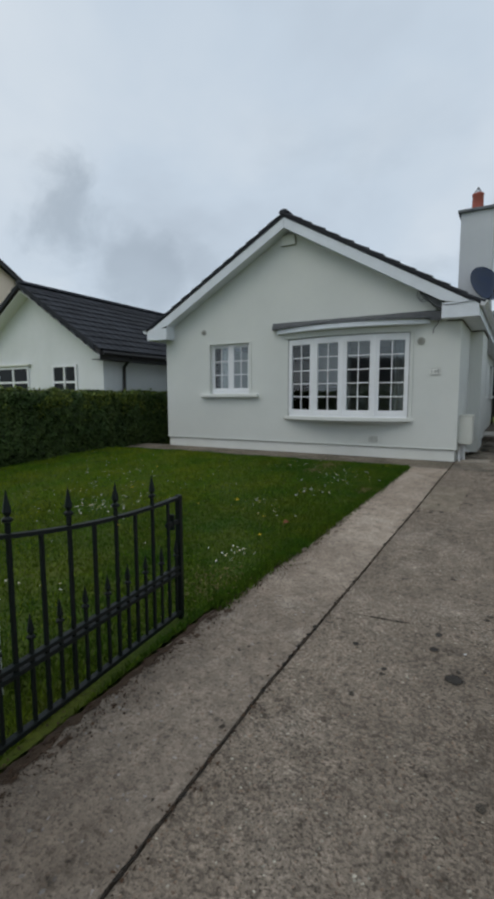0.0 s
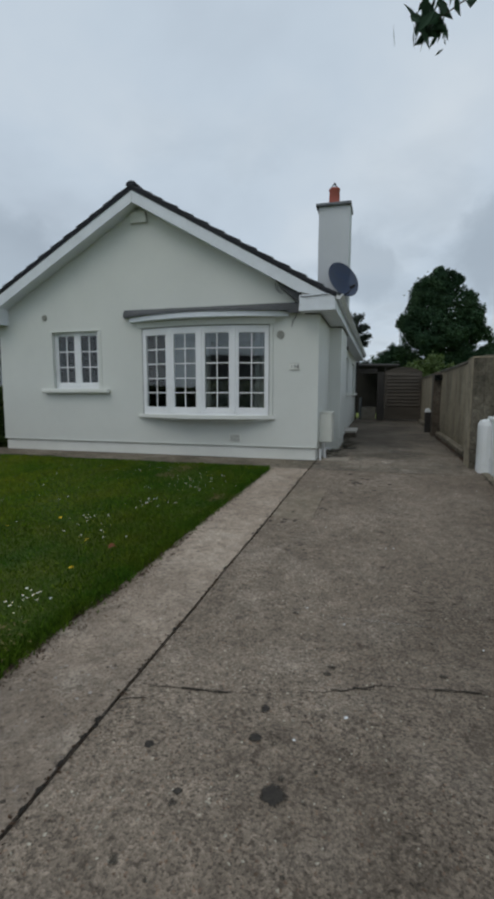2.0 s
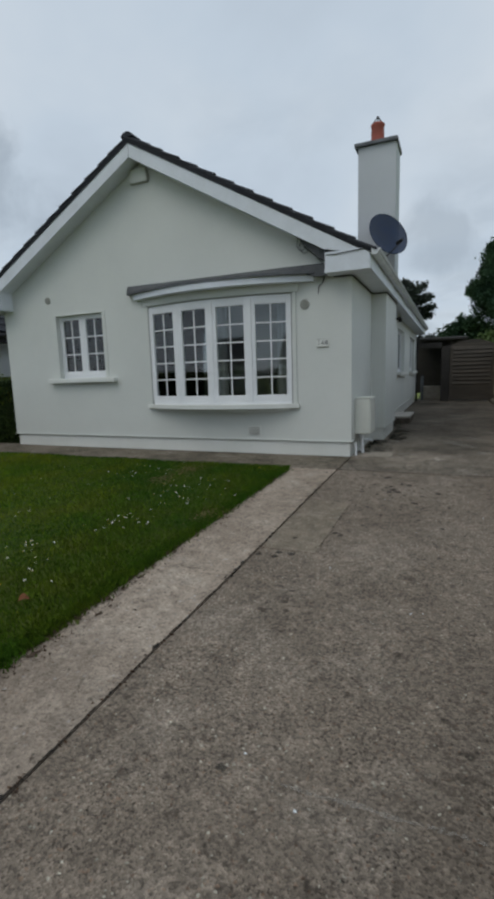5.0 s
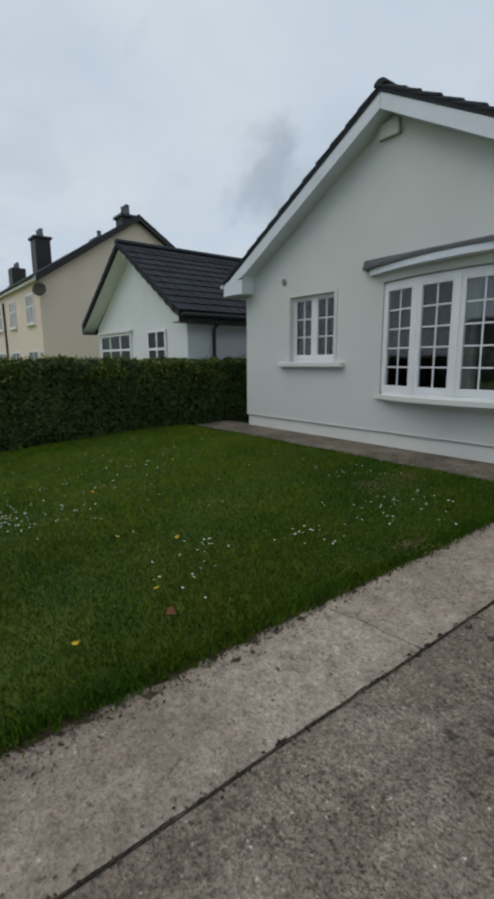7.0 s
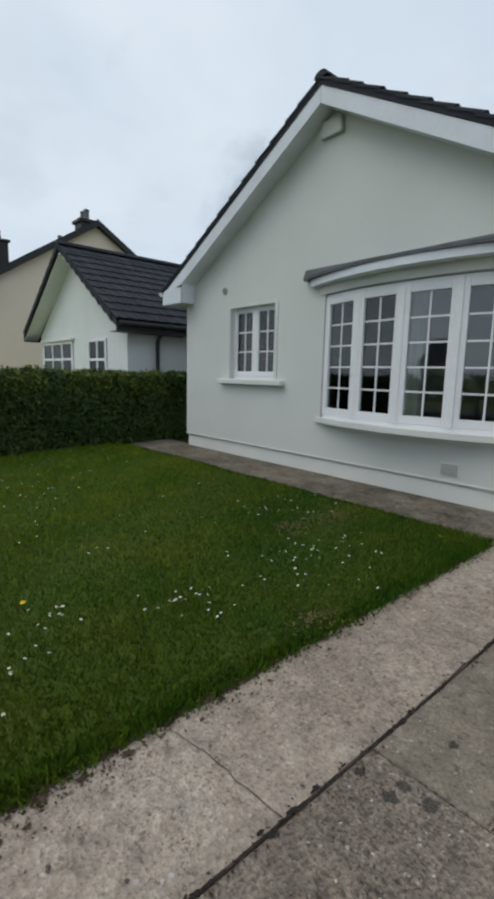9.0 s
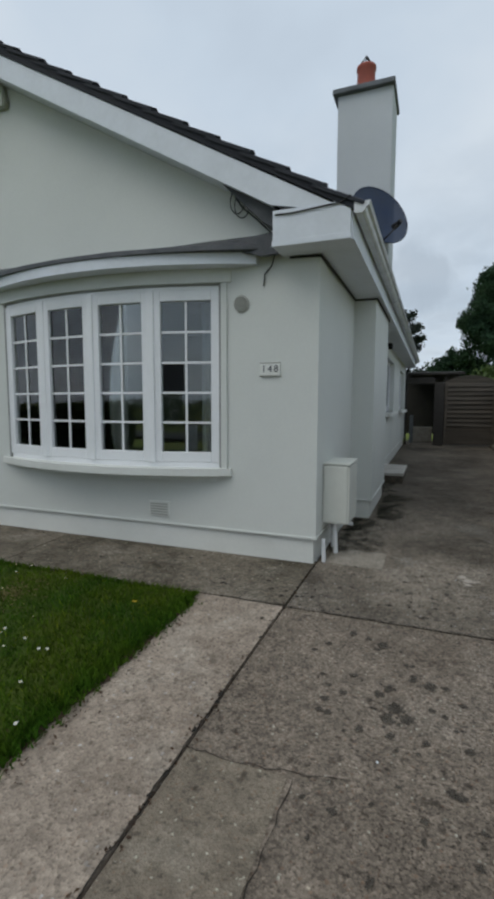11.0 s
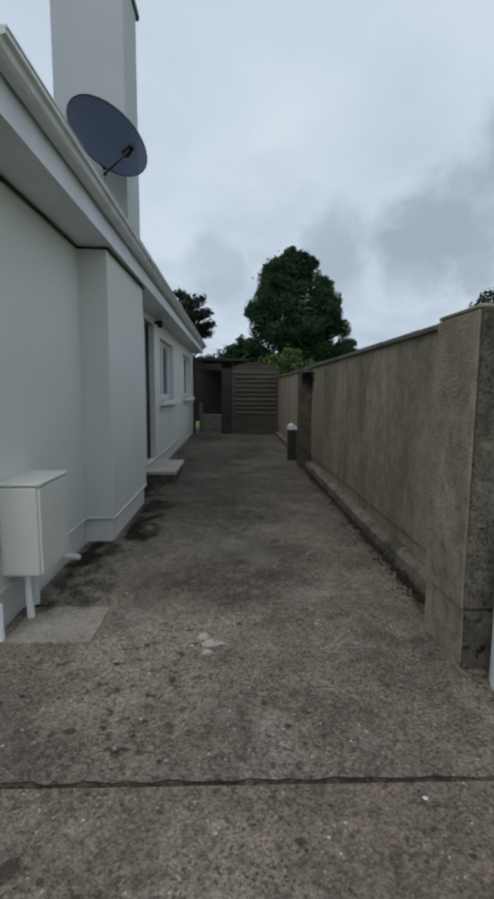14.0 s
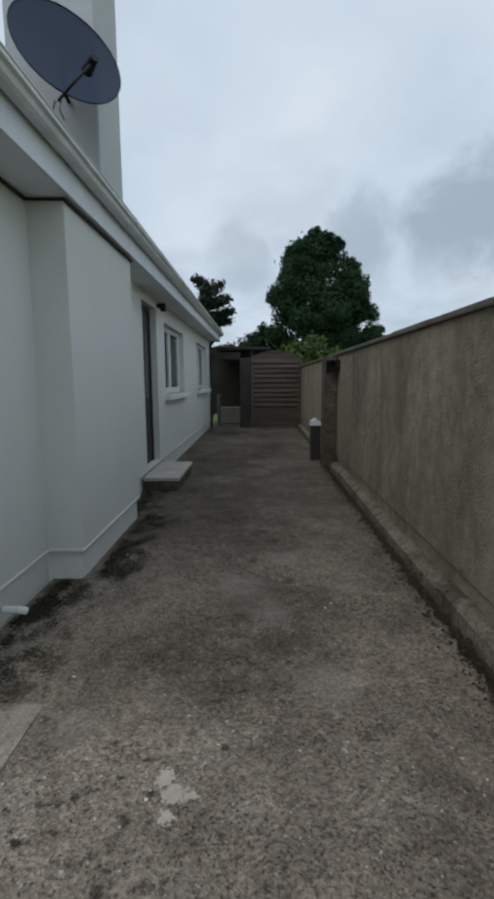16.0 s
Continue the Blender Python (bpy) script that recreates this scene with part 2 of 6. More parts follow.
    # black lichen blotches, thick in some stretches and absent in others
    lichen = times(span(tex(15.0, 4.0, 0.6, own), 0.56, 0.66, 0.0, 1.0), span(tex(1.3, 3.0, 0.55, own), 0.46, 0.64, 0.0, blotch))
    col = mixed(col, tuple(0.30 * c for c in dark), lichen)
    # pale and rusty chips among the stones
    col = mixed(col, tuple(min(0.62, 2.1 * c) for c in light), span(bw.outputs[2], 0.988, 0.994, 0.0, chips))
    col = mixed(col, (0.21, 0.105, 0.055), span(bw.outputs[1], 0.96, 0.985, 0.0, 0.7 * chips))
    if dirt_shade:
        # ragged darkening: road dirt trodden in towards the gate, shade and moss at the rear
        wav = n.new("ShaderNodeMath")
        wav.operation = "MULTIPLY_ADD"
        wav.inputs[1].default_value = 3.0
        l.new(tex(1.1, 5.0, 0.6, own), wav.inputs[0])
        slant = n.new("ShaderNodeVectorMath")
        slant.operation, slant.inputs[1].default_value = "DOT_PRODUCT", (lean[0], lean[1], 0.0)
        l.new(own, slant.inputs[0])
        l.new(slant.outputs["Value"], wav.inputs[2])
        val = times(val, span(wav.outputs[0], dirt_shade[0], dirt_shade[1], dirt_shade[2], 1.0))
    val = times(val, span(tex(27.0, 3.0, 0.55, own), 0.60, 0.68, 1.0, fleck))
    hsv = n.new("ShaderNodeHueSaturation")
    l.new(col, hsv.inputs["Color"])
    l.new(val, hsv.inputs["Value"])
    l.new(hsv.outputs[0], p.inputs["Base Color"])
    b = n.new("ShaderNodeBump")
    b.inputs["Strength"].default_value, b.inputs["Distance"].default_value = 0.6, 0.008
    l.new(vo.outputs["Distance"], b.inputs["Height"])
    l.new(b.outputs[0], p.inputs["Normal"])
    return m


CONC = concrete("exposed_aggregate_concrete", (0.264, 0.215, 0.168), (0.133, 0.105, 0.079), (0.338, 0.284, 0.229), 0.34, 0.85, s_grit=105.0, dirt_shade=(0.9, 3.7, 0.54), lean=(-1.7, 0.5))
# the rear passage's shade and moss are both in this colour
CONC_REAR = concrete("mossy_shaded_rear_concrete", (0.288, 0.243, 0.192), (0.074, 0.062, 0.047), (0.385, 0.337, 0.278), 0.34, 0.85, 0.75, 0.85, s_grit=105.0, dirt_shade=(14.4, 11.4, 0.56), blotch=0.9)
STRIP = concrete("worn_concrete_strip", (0.405, 0.331, 0.262), (0.230, 0.180, 0.136), (0.48, 0.411, 0.335), 0.18, 0.65, 0.9, 0.75, 80.0, dirt_shade=(2.8, 6.2, 0.58), blotch=0.45, chips=0.35)
APRON = concrete("mossy_concrete_path", (0.215, 0.182, 0.140), (0.085, 0.073, 0.050), (0.31, 0.272, 0.22), 0.3, 0.75, 1.3, 0.85)
SOIL = material("dark_soil", (0.058, 0.038, 0.024), 0.95, tint=(0.09, 0.06, 0.04), big=0.8, s_big=6, small=0.3, s_small=50, bump=0.8, s_bump=50)
PATCHC = concrete("smooth_grey_repair_concrete", (0.268, 0.222, 0.168), (0.160, 0.130, 0.096), (0.33, 0.283, 0.222), 0.16, 0.45, 1.4, 0.6, s_grit=120.0)
KERBC = concrete("mossy_kerb_concrete", (0.235, 0.205, 0.155), (0.070, 0.062, 0.042), (0.31, 0.28, 0.22), 0.15, 0.8, 2.0, 0.85, 60.0, blotch=0.8, chips=0.1)
COVERC = concrete("pale_inspection_concrete", (0.36, 0.318, 0.262), (0.235, 0.205, 0.165), (0.42, 0.38, 0.325), 0.14, 0.5, 2.4, 0.6, s_grit=120.0, blotch=0.3, chips=0.2)
YOUNG = material("young_hedge_leaf", (0.105, 0.145, 0.022), 0.6, tint=(0.16, 0.17, 0.03), big=0.6, s_big=1.2, island=0.4, spec=0.2)
OIL = material("dark_oil_spot", (0.030, 0.026, 0.022), 0.8, tint=(0.06, 0.052, 0.043), big=0.7, s_big=30, small=0.3, s_small=40)
CRACK = material("crack_dirt_and_shade", (0.022, 0.018, 0.014), 0.95, small=0.3, s_small=60)
STAIN = material("dark_moss_stain", (0.060, 0.051, 0.041), 0.95, tint=(0.11, 0.095, 0.075), big=0.8, s_big=28, small=0.3, s_small=40, bump=0.4, s_bump=60)


def soften(m, reach=0.5, thick=1.0, grain=0.55):
    """Lets a stain fade out raggedly towards the rim of its patch."""
    n, l = m.node_tree.nodes, m.node_tree.links
    tc, sub, ln, mr = n.new("ShaderNodeTexCoord"), n.new("ShaderNodeVectorMath"), n.new("ShaderNodeVectorMath"), n.new("ShaderNodeMapRange")
    sub.operation, sub.inputs[1].default_value = "MULTIPLY_ADD", (1, 1, 0)
    sub.inputs[2].default_value = (-0.5, -0.5, 0)
    ln.operation = "LENGTH"
    nz, add, mix, clear = n.new("ShaderNodeTexNoise"), n.new("ShaderNodeMath"), n.new("ShaderNodeMixShader"), n.new("ShaderNodeBsdfTransparent")
    nz.inputs["Scale"].default_value, nz.inputs["Detail"].default_value = 55.0, 4.0
    add.operation, add.inputs[1].default_value = "MULTIPLY_ADD", grain
    mr.interpolation_type = "SMOOTHSTEP"
    for i, v in enumerate((reach * 0.62 + grain * 0.5, reach * 1.02 + grain * 0.5, thick, 0.0)):
        mr.inputs[i + 1].default_value = v
    l.new(tc.outputs["Generated"], sub.inputs[0])
    l.new(sub.outputs[0], ln.inputs[0])
    l.new(tc.outputs["Object"], nz.inputs["Vector"])
    l.new(nz.outputs["Fac"], add.inputs[0])
    l.new(ln.outputs["Value"], add.inputs[2])
    l.new(add.outputs[0], mr.inputs[0])
    l.new(mr.outputs[0], mix.inputs[0])
    l.new(clear.outputs[0], mix.inputs[1])
    l.new(n["Principled BSDF"].outputs[0], mix.inputs[2])
    l.new(mix.outputs[0], n["Material Output"].inputs["Surface"])
    return m


soften(STAIN, 0.42, 0.72, 0.8)
soften(OIL, 0.46, 0.92, 0.4)
WORN = soften(material("pale_worn_film", (0.40, 0.36, 0.31), 0.92, tint=(0.30, 0.27, 0.23), big=0.6, s_big=9, small=0.15, s_small=50), 0.40, 0.30, 1.6)
PALE = material("pale_mortar_patch", (0.38, 0.35, 0.30), 0.9, tint=(0.25, 0.22, 0.19), big=0.6, s_big=6, small=0.1, s_small=40)
WALLC = concrete("grey_dashed_boundary_wall", (0.300, 0.256, 0.182), (0.130, 0.111, 0.078), (0.375, 0.330, 0.250), 0.07, 0.25, 1.0, 0.75, 60.0, 0.35, blotch=0.45, chips=0.1, fleck=0.86)
PIERC = concrete("dark_concrete_pier", (0.150, 0.134, 0.104), (0.040, 0.036, 0.028), (0.22, 0.20, 0.16), 0.16, 0.95, 2.2, 0.9, 40.0, 0.5, blotch=1.0, chips=0.1)
PIERFACE = concrete("pale_pier_concrete", (0.335, 0.290, 0.212), (0.150, 0.129, 0.091), (0.42, 0.375, 0.290), 0.06, 0.3, 1.3, 0.6, 55.0, 0.4, blotch=0.6, chips=0.1, fleck=0.85)
# brown darkened for the pilaster's shadow side; the door step shares it
PILC = concrete("shaded_brown_concrete", (0.11, 0.092, 0.072), (0.060, 0.052, 0.042), (0.16, 0.14, 0.115), 0.2, 0.4, 1.2, 0.8, 55.0, 0.5)
COPING = material("weathered_coping", (0.17, 0.155, 0.13), 0.9, tint=(0.075, 0.072, 0.05), big=0.8, s_big=2.5, small=0.2, s_small=30, bump=0.5, s_bump=60)
WHITEW = material("white_painted_garden_wall", (0.74, 0.76, 0.77), 0.85, tint=(0.52, 0.54, 0.50), big=0.5, s_big=1.8, small=0.04, s_small=40, bump=0.35, s_bump=90)
IRON = material("black_painted_iron", (0.004, 0.008, 0.007), 0.45, 0.0, tint=(0.010, 0.009, 0.008), big=0.5, s_big=12, bump=0.15, s_bump=60, spec=0.2)
TIMBER = material("weathered_timber", (0.078, 0.066, 0.053), 0.85, tint=(0.034, 0.032, 0.027), big=0.7, s_big=2.0, small=0.25, s_small=30, bump=0.4, s_bump=40, spread=0.15, stretch=(0.5, 3, 6))
DARKWOOD = material("dark_creosoted_timber", (0.030, 0.028, 0.026), 0.85, tint=(0.052, 0.047, 0.04), big=0.6, s_big=2.0, small=0.25, s_small=30, bump=0.3, s_bump=40)
TERRA = material("terracotta", (0.34, 0.095, 0.07), 0.8, tint=(0.24, 0.08, 0.06), big=0.6, s_big=8, small=0.1, s_small=40)
CHIM = material("grey_white_chimney_render", (0.55, 0.575, 0.60), 0.85, tint=(0.46, 0.49, 0.51), big=0.5, s_big=1.2, small=0.03, s_small=60, bump=0.25, s_bump=110)
CAPST = material("chimney_capping", (0.17, 0.18, 0.195), 0.9, tint=(0.09, 0.10, 0.105), big=0.7, s_big=5, small=0.15, s_small=40, bump=0.4, s_bump=60)
GLASS = glass_material("window_glass")
CURTAIN = material("pale_net_curtain", (0.36, 0.37, 0.37), 0.9, small=0.06, s_small=20)
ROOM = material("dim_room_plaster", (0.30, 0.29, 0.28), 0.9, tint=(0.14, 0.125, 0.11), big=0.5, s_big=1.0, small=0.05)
DISHM = material("dark_blue_mesh_dish", (0.016, 0.031, 0.070), 0.55, 0.2, tint=(0.028, 0.036, 0.055), big=0.5, s_big=4, small=0.1, s_small=40)
dn, dl = DISHM.node_tree.nodes, DISHM.node_tree.links
d_mix, d_hole = dn.new("ShaderNodeMixShader"), dn.new("ShaderNodeBsdfTransparent")
d_mix.inputs[0].default_value = 0.04     # holes of the fine mesh
dl.new(dn["Principled BSDF"].outputs[0], d_mix.inputs[1])
dl.new(d_hole.outputs[0], d_mix.inputs[2])
dl.new(d_mix.outputs[0], dn["Material Output"].inputs["Surface"])
CABLE = material("black_cable", (0.015, 0.015, 0.016), 0.5, small=0.1)
METERM = material("cream_meter_box_plastic", (0.64, 0.65, 0.59), 0.6, tint=(0.56, 0.57, 0.52), big=0.5, s_big=3, small=0.02)
DRY = material("dry_tan_grass", (0.17, 0.135, 0.055), 0.9, island=0.4, small=0.2)
TREAD = material("pale_step_concrete", (0.50, 0.475, 0.43), 0.9, tint=(0.36, 0.335, 0.30), big=0.6, s_big=5, small=0.1, s_small=40, bump=0.3)
VENTG = material("beige_vent_grille", (0.42, 0.42, 0.38), 0.8, tint=(0.34, 0.34, 0.31), big=0.5, s_big=10, small=0.1)
LAWN = material("lawn_soil_and_thatch", (0.038, 0.070, 0.005), 0.95, tint=(0.085, 0.095, 0.010), big=0.7, s_big=1.3, small=0.35, s_small=45, bump=0.8, s_bump=60)
PALEBLADE = material("pale_grass_blade", (0.078, 0.158, 0.007), 0.8, tint=(0.160, 0.188, 0.010), big=0.9, s_big=1.6, small=0.15, s_small=6, island=0.45, spec=0.12)
BLADE = material("grass_blade", (0.032, 0.086, 0.005), 0.8, tint=(0.078, 0.108, 0.006), big=0.9, s_big=1.3, small=0.15, s_small=6, island=0.45, spec=0.12)
FIELD = material("far_field_grass", (0.16, 0.21, 0.03), 0.95, tint=(0.24, 0.25, 0.05), big=0.7, s_big=0.08, small=0.2, s_small=2)
HEDGE = material("hedge_leaf", (0.036, 0.066, 0.016), 0.6, tint=(0.075, 0.105, 0.026), big=0.6, s_big=2.5, island=0.5, spec=0.25)
HEDGECORE = material("hedge_inner_shade", (0.018, 0.022, 0.010), 0.95, small=0.4, s_small=25, bump=1.0, s_bump=18)
LEAF = material("tree_leaf", (0.019, 0.046, 0.024), 0.65, tint=(0.040, 0.075, 0.030), big=0.7, s_big=0.9, island=0.4, spec=0.12)
LEAF2 = material("shrub_leaf_light", (0.060, 0.105, 0.025), 0.55, tint=(0.10, 0.14, 0.04), big=0.6, s_big=0.8, island=0.45)
DARKLEAF = material("conifer_leaf_dark", (0.022, 0.035, 0.024), 0.6, tint=(0.04, 0.045, 0.04), big=0.6, s_big=0.8, island=0.4)
BARK = material("bark", (0.085, 0.066, 0.05), 0.95, tint=(0.05, 0.05, 0.04), big=0.7, s_big=4, small=0.3, s_small=20, bump=1.0, s_bump=15)
NBWALL = material("white_neighbour_render", (0.72, 0.74, 0.74), 0.85, tint=(0.58, 0.61, 0.60), big=0.5, s_big=0.8, small=0.03, s_small=50)
CREAM = material("cream_render", (0.78, 0.655, 0.55), 0.85, tint=(0.68, 0.575, 0.475), big=0.5, s_big=0.6, small=0.03, s_small=50)
DARKPVC = material("dark_brown_fascia", (0.030, 0.028, 0.028), 0.5, small=0.1, s_small=20)
TARMAC = material("tarmac", (0.055, 0.055, 0.056), 0.9, tint=(0.08, 0.08, 0.08), big=0.5, s_big=0.5, small=0.25, s_small=30, bump=0.4)


# ---- builders ----
def part(name, bm, mat, parent=None, label="", smooth=False):
    """Links a bmesh as one mesh object, under parent when given."""
    me = bpy.data.meshes.new(name)
    if smooth:
        for f in bm.faces:
            f.smooth = True
    bm.to_mesh(me)
    bm.free()
    me.materials.append(mat)
    ob = new(name, me)
    if parent:
        ob.parent = parent
    if label:
        ob["label"] = label
    return ob


def pydata(name, verts, faces, mat, parent=None, label="", smooth=False):
    me = bpy.data.meshes.new(name)
    me.from_pydata(verts, [], faces)
    if smooth:
        me.polygons.foreach_set("use_smooth", [True] * len(me.polygons))
    me.materials.append(mat)
    ob = new(name, me)
    if parent:
        ob.parent = parent
    if label:
        ob["label"] = label
    return ob


def thing(name, label, category, at=(0, 0, 0), group="", kind=""):
    ob = new(name)
    ob.location = at
    ob.empty_display_size = 0.1
    return tagged(ob, label, category, group, kind)


def shared(name, me, parent, m):
    """One more object on the mesh data me, at the local pose m."""
    ob = new(name, me)
    ob.parent = parent
    ob.matrix_basis = m
    return ob


def add_box(bm, x0, x1, y0, y1, z0, z1, bevel=0.0):
    res = bmesh.ops.create_cube(bm, size=1.0, matrix=Matrix.Translation(((x0 + x1) / 2, (y0 + y1) / 2, (z0 + z1) / 2)) @ Matrix.Diagonal((abs(x1 - x0), abs(y1 - y0), abs(z1 - z0), 1)))
    if bevel:
        edges = list({e for v in res["verts"] for e in v.link_edges})
        bmesh.ops.bevel(bm, geom=edges, offset=bevel, segments=2, profile=0.5, affect="EDGES")


def box(x0, x1, y0, y1, z0, z1, bevel=0.0):
    bm = bmesh.new()
    add_box(bm, x0, x1, y0, y1, z0, z1, bevel)
    return bm


def prism(points, axis, a, b):
    """The outline (pairs) pulled along axis from a to b. axis 'x': pairs are (y, z); 'y': (x, z); 'z': (x, y)."""
    put = {"x": lambda p, q: (q, p[0], p[1]), "y": lambda p, q: (p[0], q, p[1]), "z": lambda p, q: (p[0], p[1], q)}[axis]
    bm = bmesh.new()
    lo, hi = [bm.verts.new(put(p, a)) for p in points], [bm.verts.new(put(p, b)) for p in points]
    bm.faces.new(lo)
    bm.faces.new(hi)
    k = len(points)
    for i in range(k):
        bm.faces.new((lo[i], lo[(i + 1) % k], hi[(i + 1) % k], hi[i]))
    bmesh.ops.recalc_face_normals(bm, faces=bm.faces)
    return bm


def wall_cells(us, vs, skip, plane, thick, axis):
    """A wall with openings: cells of the grid us x vs but for those whose middle lies in a box of skip. axis 'y': u is x, wall from y=plane to plane+thick; 'x': u is y."""
    bm = bmesh.new()
    put = (lambda u, v, w: (u, w, v)) if axis == "y" else (lambda u, v, w: (w, u, v))
    cells = set()
    for i in range(len(us) - 1):
        for j in range(len(vs) - 1):
            cu, cv = (us[i] + us[i + 1]) / 2, (vs[j] + vs[j + 1]) / 2
            if not any(a < cu < b and c < cv < d for a, b, c, d in skip):
                cells.add((i, j))
    seen = {}

    def vert(i, j, w):
        if (i, j, w) not in seen:
            seen[i, j, w] = bm.verts.new(put(us[i], vs[j], plane + thick * w))
        return seen[i, j, w]
    for i, j in cells:
        for w in (0, 1):
            bm.faces.new([vert(i, j, w), vert(i + 1, j, w), vert(i + 1, j + 1, w), vert(i, j + 1, w)])
        for (di, dj), (p, q) in {(-1, 0): ((0, 0), (0, 1)), (1, 0): ((1, 0), (1, 1)), (0, -1): ((0, 0), (1, 0)), (0, 1): ((0, 1), (1, 1))}.items():
            if (i + di, j + dj) not in cells:
                bm.faces.new([vert(i + p[0], j + p[1], 0), vert(i + q[0], j + q[1], 0), vert(i + q[0], j + q[1], 1), vert(i + p[0], j + p[1], 1)])
    bmesh.ops.recalc_face_normals(bm, faces=bm.faces)
    return bm


def tube(points, radius, sides=8, closed=False):
    """A round bar through the points."""
    bm = bmesh.new()
    pts = [Vector(p) for p in points]
    rings = []
    for i, p in enumerate(pts):
        d = (pts[min(i + 1, len(pts) - 1)] - pts[max(i - 1, 0)]).normalized()
        side = d.cross(Vector((0, 0, 1)))
        side = side.normalized() if side.length > 1e-4 else Vector((1, 0, 0))
        up = side.cross(d)
        r = radius[i] if isinstance(radius, (list, tuple)) else radius
        rings.append([bm.verts.new(p + (side * math.cos(k * math.tau / sides) + up * math.sin(k * math.tau / sides)) * r) for k in range(sides)])
    for a, b in zip(rings, rings[1:]):
        for k in range(sides):
            bm.faces.new((a[k], a[(k + 1) % sides], b[(k + 1) % sides], b[k]))
    bm.faces.new(rings[0])
    bm.faces.new(rings[-1])
    bmesh.ops.recalc_face_normals(bm, faces=bm.faces)
    return bm


def lathe(profile, sides=20, at=(0, 0, 0)):
    """The profile of (radius, z) turned round the upright line through at."""
    bm = bmesh.new()
    rings = [[bm.verts.new((at[0] + r * math.cos(k * math.tau / sides), at[1] + r * math.sin(k * math.tau / sides), at[2] + z)) for k in range(sides)] for r, z in profile]
    for a, b in zip(rings, rings[1:]):
        for k in range(sides):
            bm.faces.new((a[k], a[(k + 1) % sides], b[(k + 1) % sides], b[k]))
    bm.faces.new(rings[0])
    bm.faces.new(rings[-1])
    bmesh.ops.recalc_face_normals(bm, faces=bm.faces)
    return bm


# height of the ground along the drive: nearly level at the gate, then climbing to the house
def ground_z(y):
    return float(np.interp(y, (0.0, 2.4, 4.1, 5.3, 6.2, 7.2, 8.2, 9.2, 10.0), (0.0, 0.03, 0.045, 0.092, 0.135, 0.185, 0.228, 0.255, 0.27)))


# the drive's joint and the lawn's edge run slightly askew to the house
def joint_x(y):
    return np.interp(y, (0.9, 2.0, 4.5, 6.0, 7.3, 8.7, 10.0), (-1.0, -1.04, -1.045, -1.008, -0.985, -0.965, -0.95))


def edge_x(y):
    return np.interp(y, (1.0, 2.9, 4.3, 5.2, 6.2, 7.05, 8.5), (-1.70, -1.76, -1.74, -1.725, -1.697, -1.657, -1.625))


def laid(x, y):
    """Moves a plan point that is given for a straight joint and edge to where they run."""
    return float(np.interp(x, (-9.6, EDGE, JOINT, 1.66), (-9.6, edge_x(y), joint_x(y), 1.66)))


# ---- the ground ----
def sheet(name, xs, ys, lift, mat, parent=None, label="", thick=0.0, wobble=0.0, askew=False):
    """A ground sheet over the grid xs x ys that follows the slope."""
    bm = bmesh.new()
    g = [[bm.verts.new((laid(x, y) if askew else x, y, ground_z(y) + lift + (noise.noise((x * 1.3, y * 1.3, 2.0)) * wobble if wobble else 0))) for x in xs] for y in ys]
    for j in range(len(ys) - 1):
        for i in range(len(xs) - 1):
            bm.faces.new((g[j][i], g[j][i + 1], g[j + 1][i + 1], g[j + 1][i]))
    if thick:
        low = [[bm.verts.new(v.co - Vector((0, 0, thick))) for v in row] for row in g]
        ring = [(0, i) for i in range(len(xs))] + [(j, len(xs) - 1) for j in range(1, len(ys))] + [(len(ys) - 1, i) for i in range(len(xs) - 2, -1, -1)] + [(j, 0) for j in range(len(ys) - 2, 0, -1)]
        for (j, i), (q, p) in zip(ring, ring[1:] + ring[:1]):
            bm.faces.new((g[j][i], low[j][i], low[q][p], g[q][p]))
    return part(name, bm, mat, parent, label)


def steps(a, b, size):
    k = max(1, round((b - a) / size))
    return [a + (b - a) * i / k for i in range(k + 1)]


EDGE, JOINT, LAWN_Y, FRONT = -1.61, -0.95, 8.63, 9.55
far = [-900, -300, -120, -60]
ground = sheet("ground", far + steps(-40, 40, 10) + [60, 120, 300, 900], [-900, -300, -100, -40, -20] + steps(-10, 30, 1.0) + [60, 120, 300, 900], -0.16, FIELD)
tagged(ground, "level green grass field reaching the horizon", "ground", kind="structure")

driveway = thing("driveway", "weathered exposed aggregate concrete driveway with dark joints", "driveway", kind="structure")
sheet("bedding", steps(-1.72, 2.2, 0.56), steps(-4.0, 24.6, 0.5), -0.03, SOIL, driveway, "dark dirt in the joints")
GAP = 0.0075
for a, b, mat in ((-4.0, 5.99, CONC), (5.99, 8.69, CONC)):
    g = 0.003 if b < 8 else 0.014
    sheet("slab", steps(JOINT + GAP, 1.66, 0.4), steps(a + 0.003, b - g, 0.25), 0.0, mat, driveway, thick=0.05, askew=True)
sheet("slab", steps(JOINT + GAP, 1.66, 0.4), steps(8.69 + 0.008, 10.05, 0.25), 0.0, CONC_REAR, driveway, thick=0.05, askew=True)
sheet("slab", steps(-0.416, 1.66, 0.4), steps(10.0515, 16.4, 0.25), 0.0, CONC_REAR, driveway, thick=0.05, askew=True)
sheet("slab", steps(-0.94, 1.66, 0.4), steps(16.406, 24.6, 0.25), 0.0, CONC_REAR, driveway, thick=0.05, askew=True)
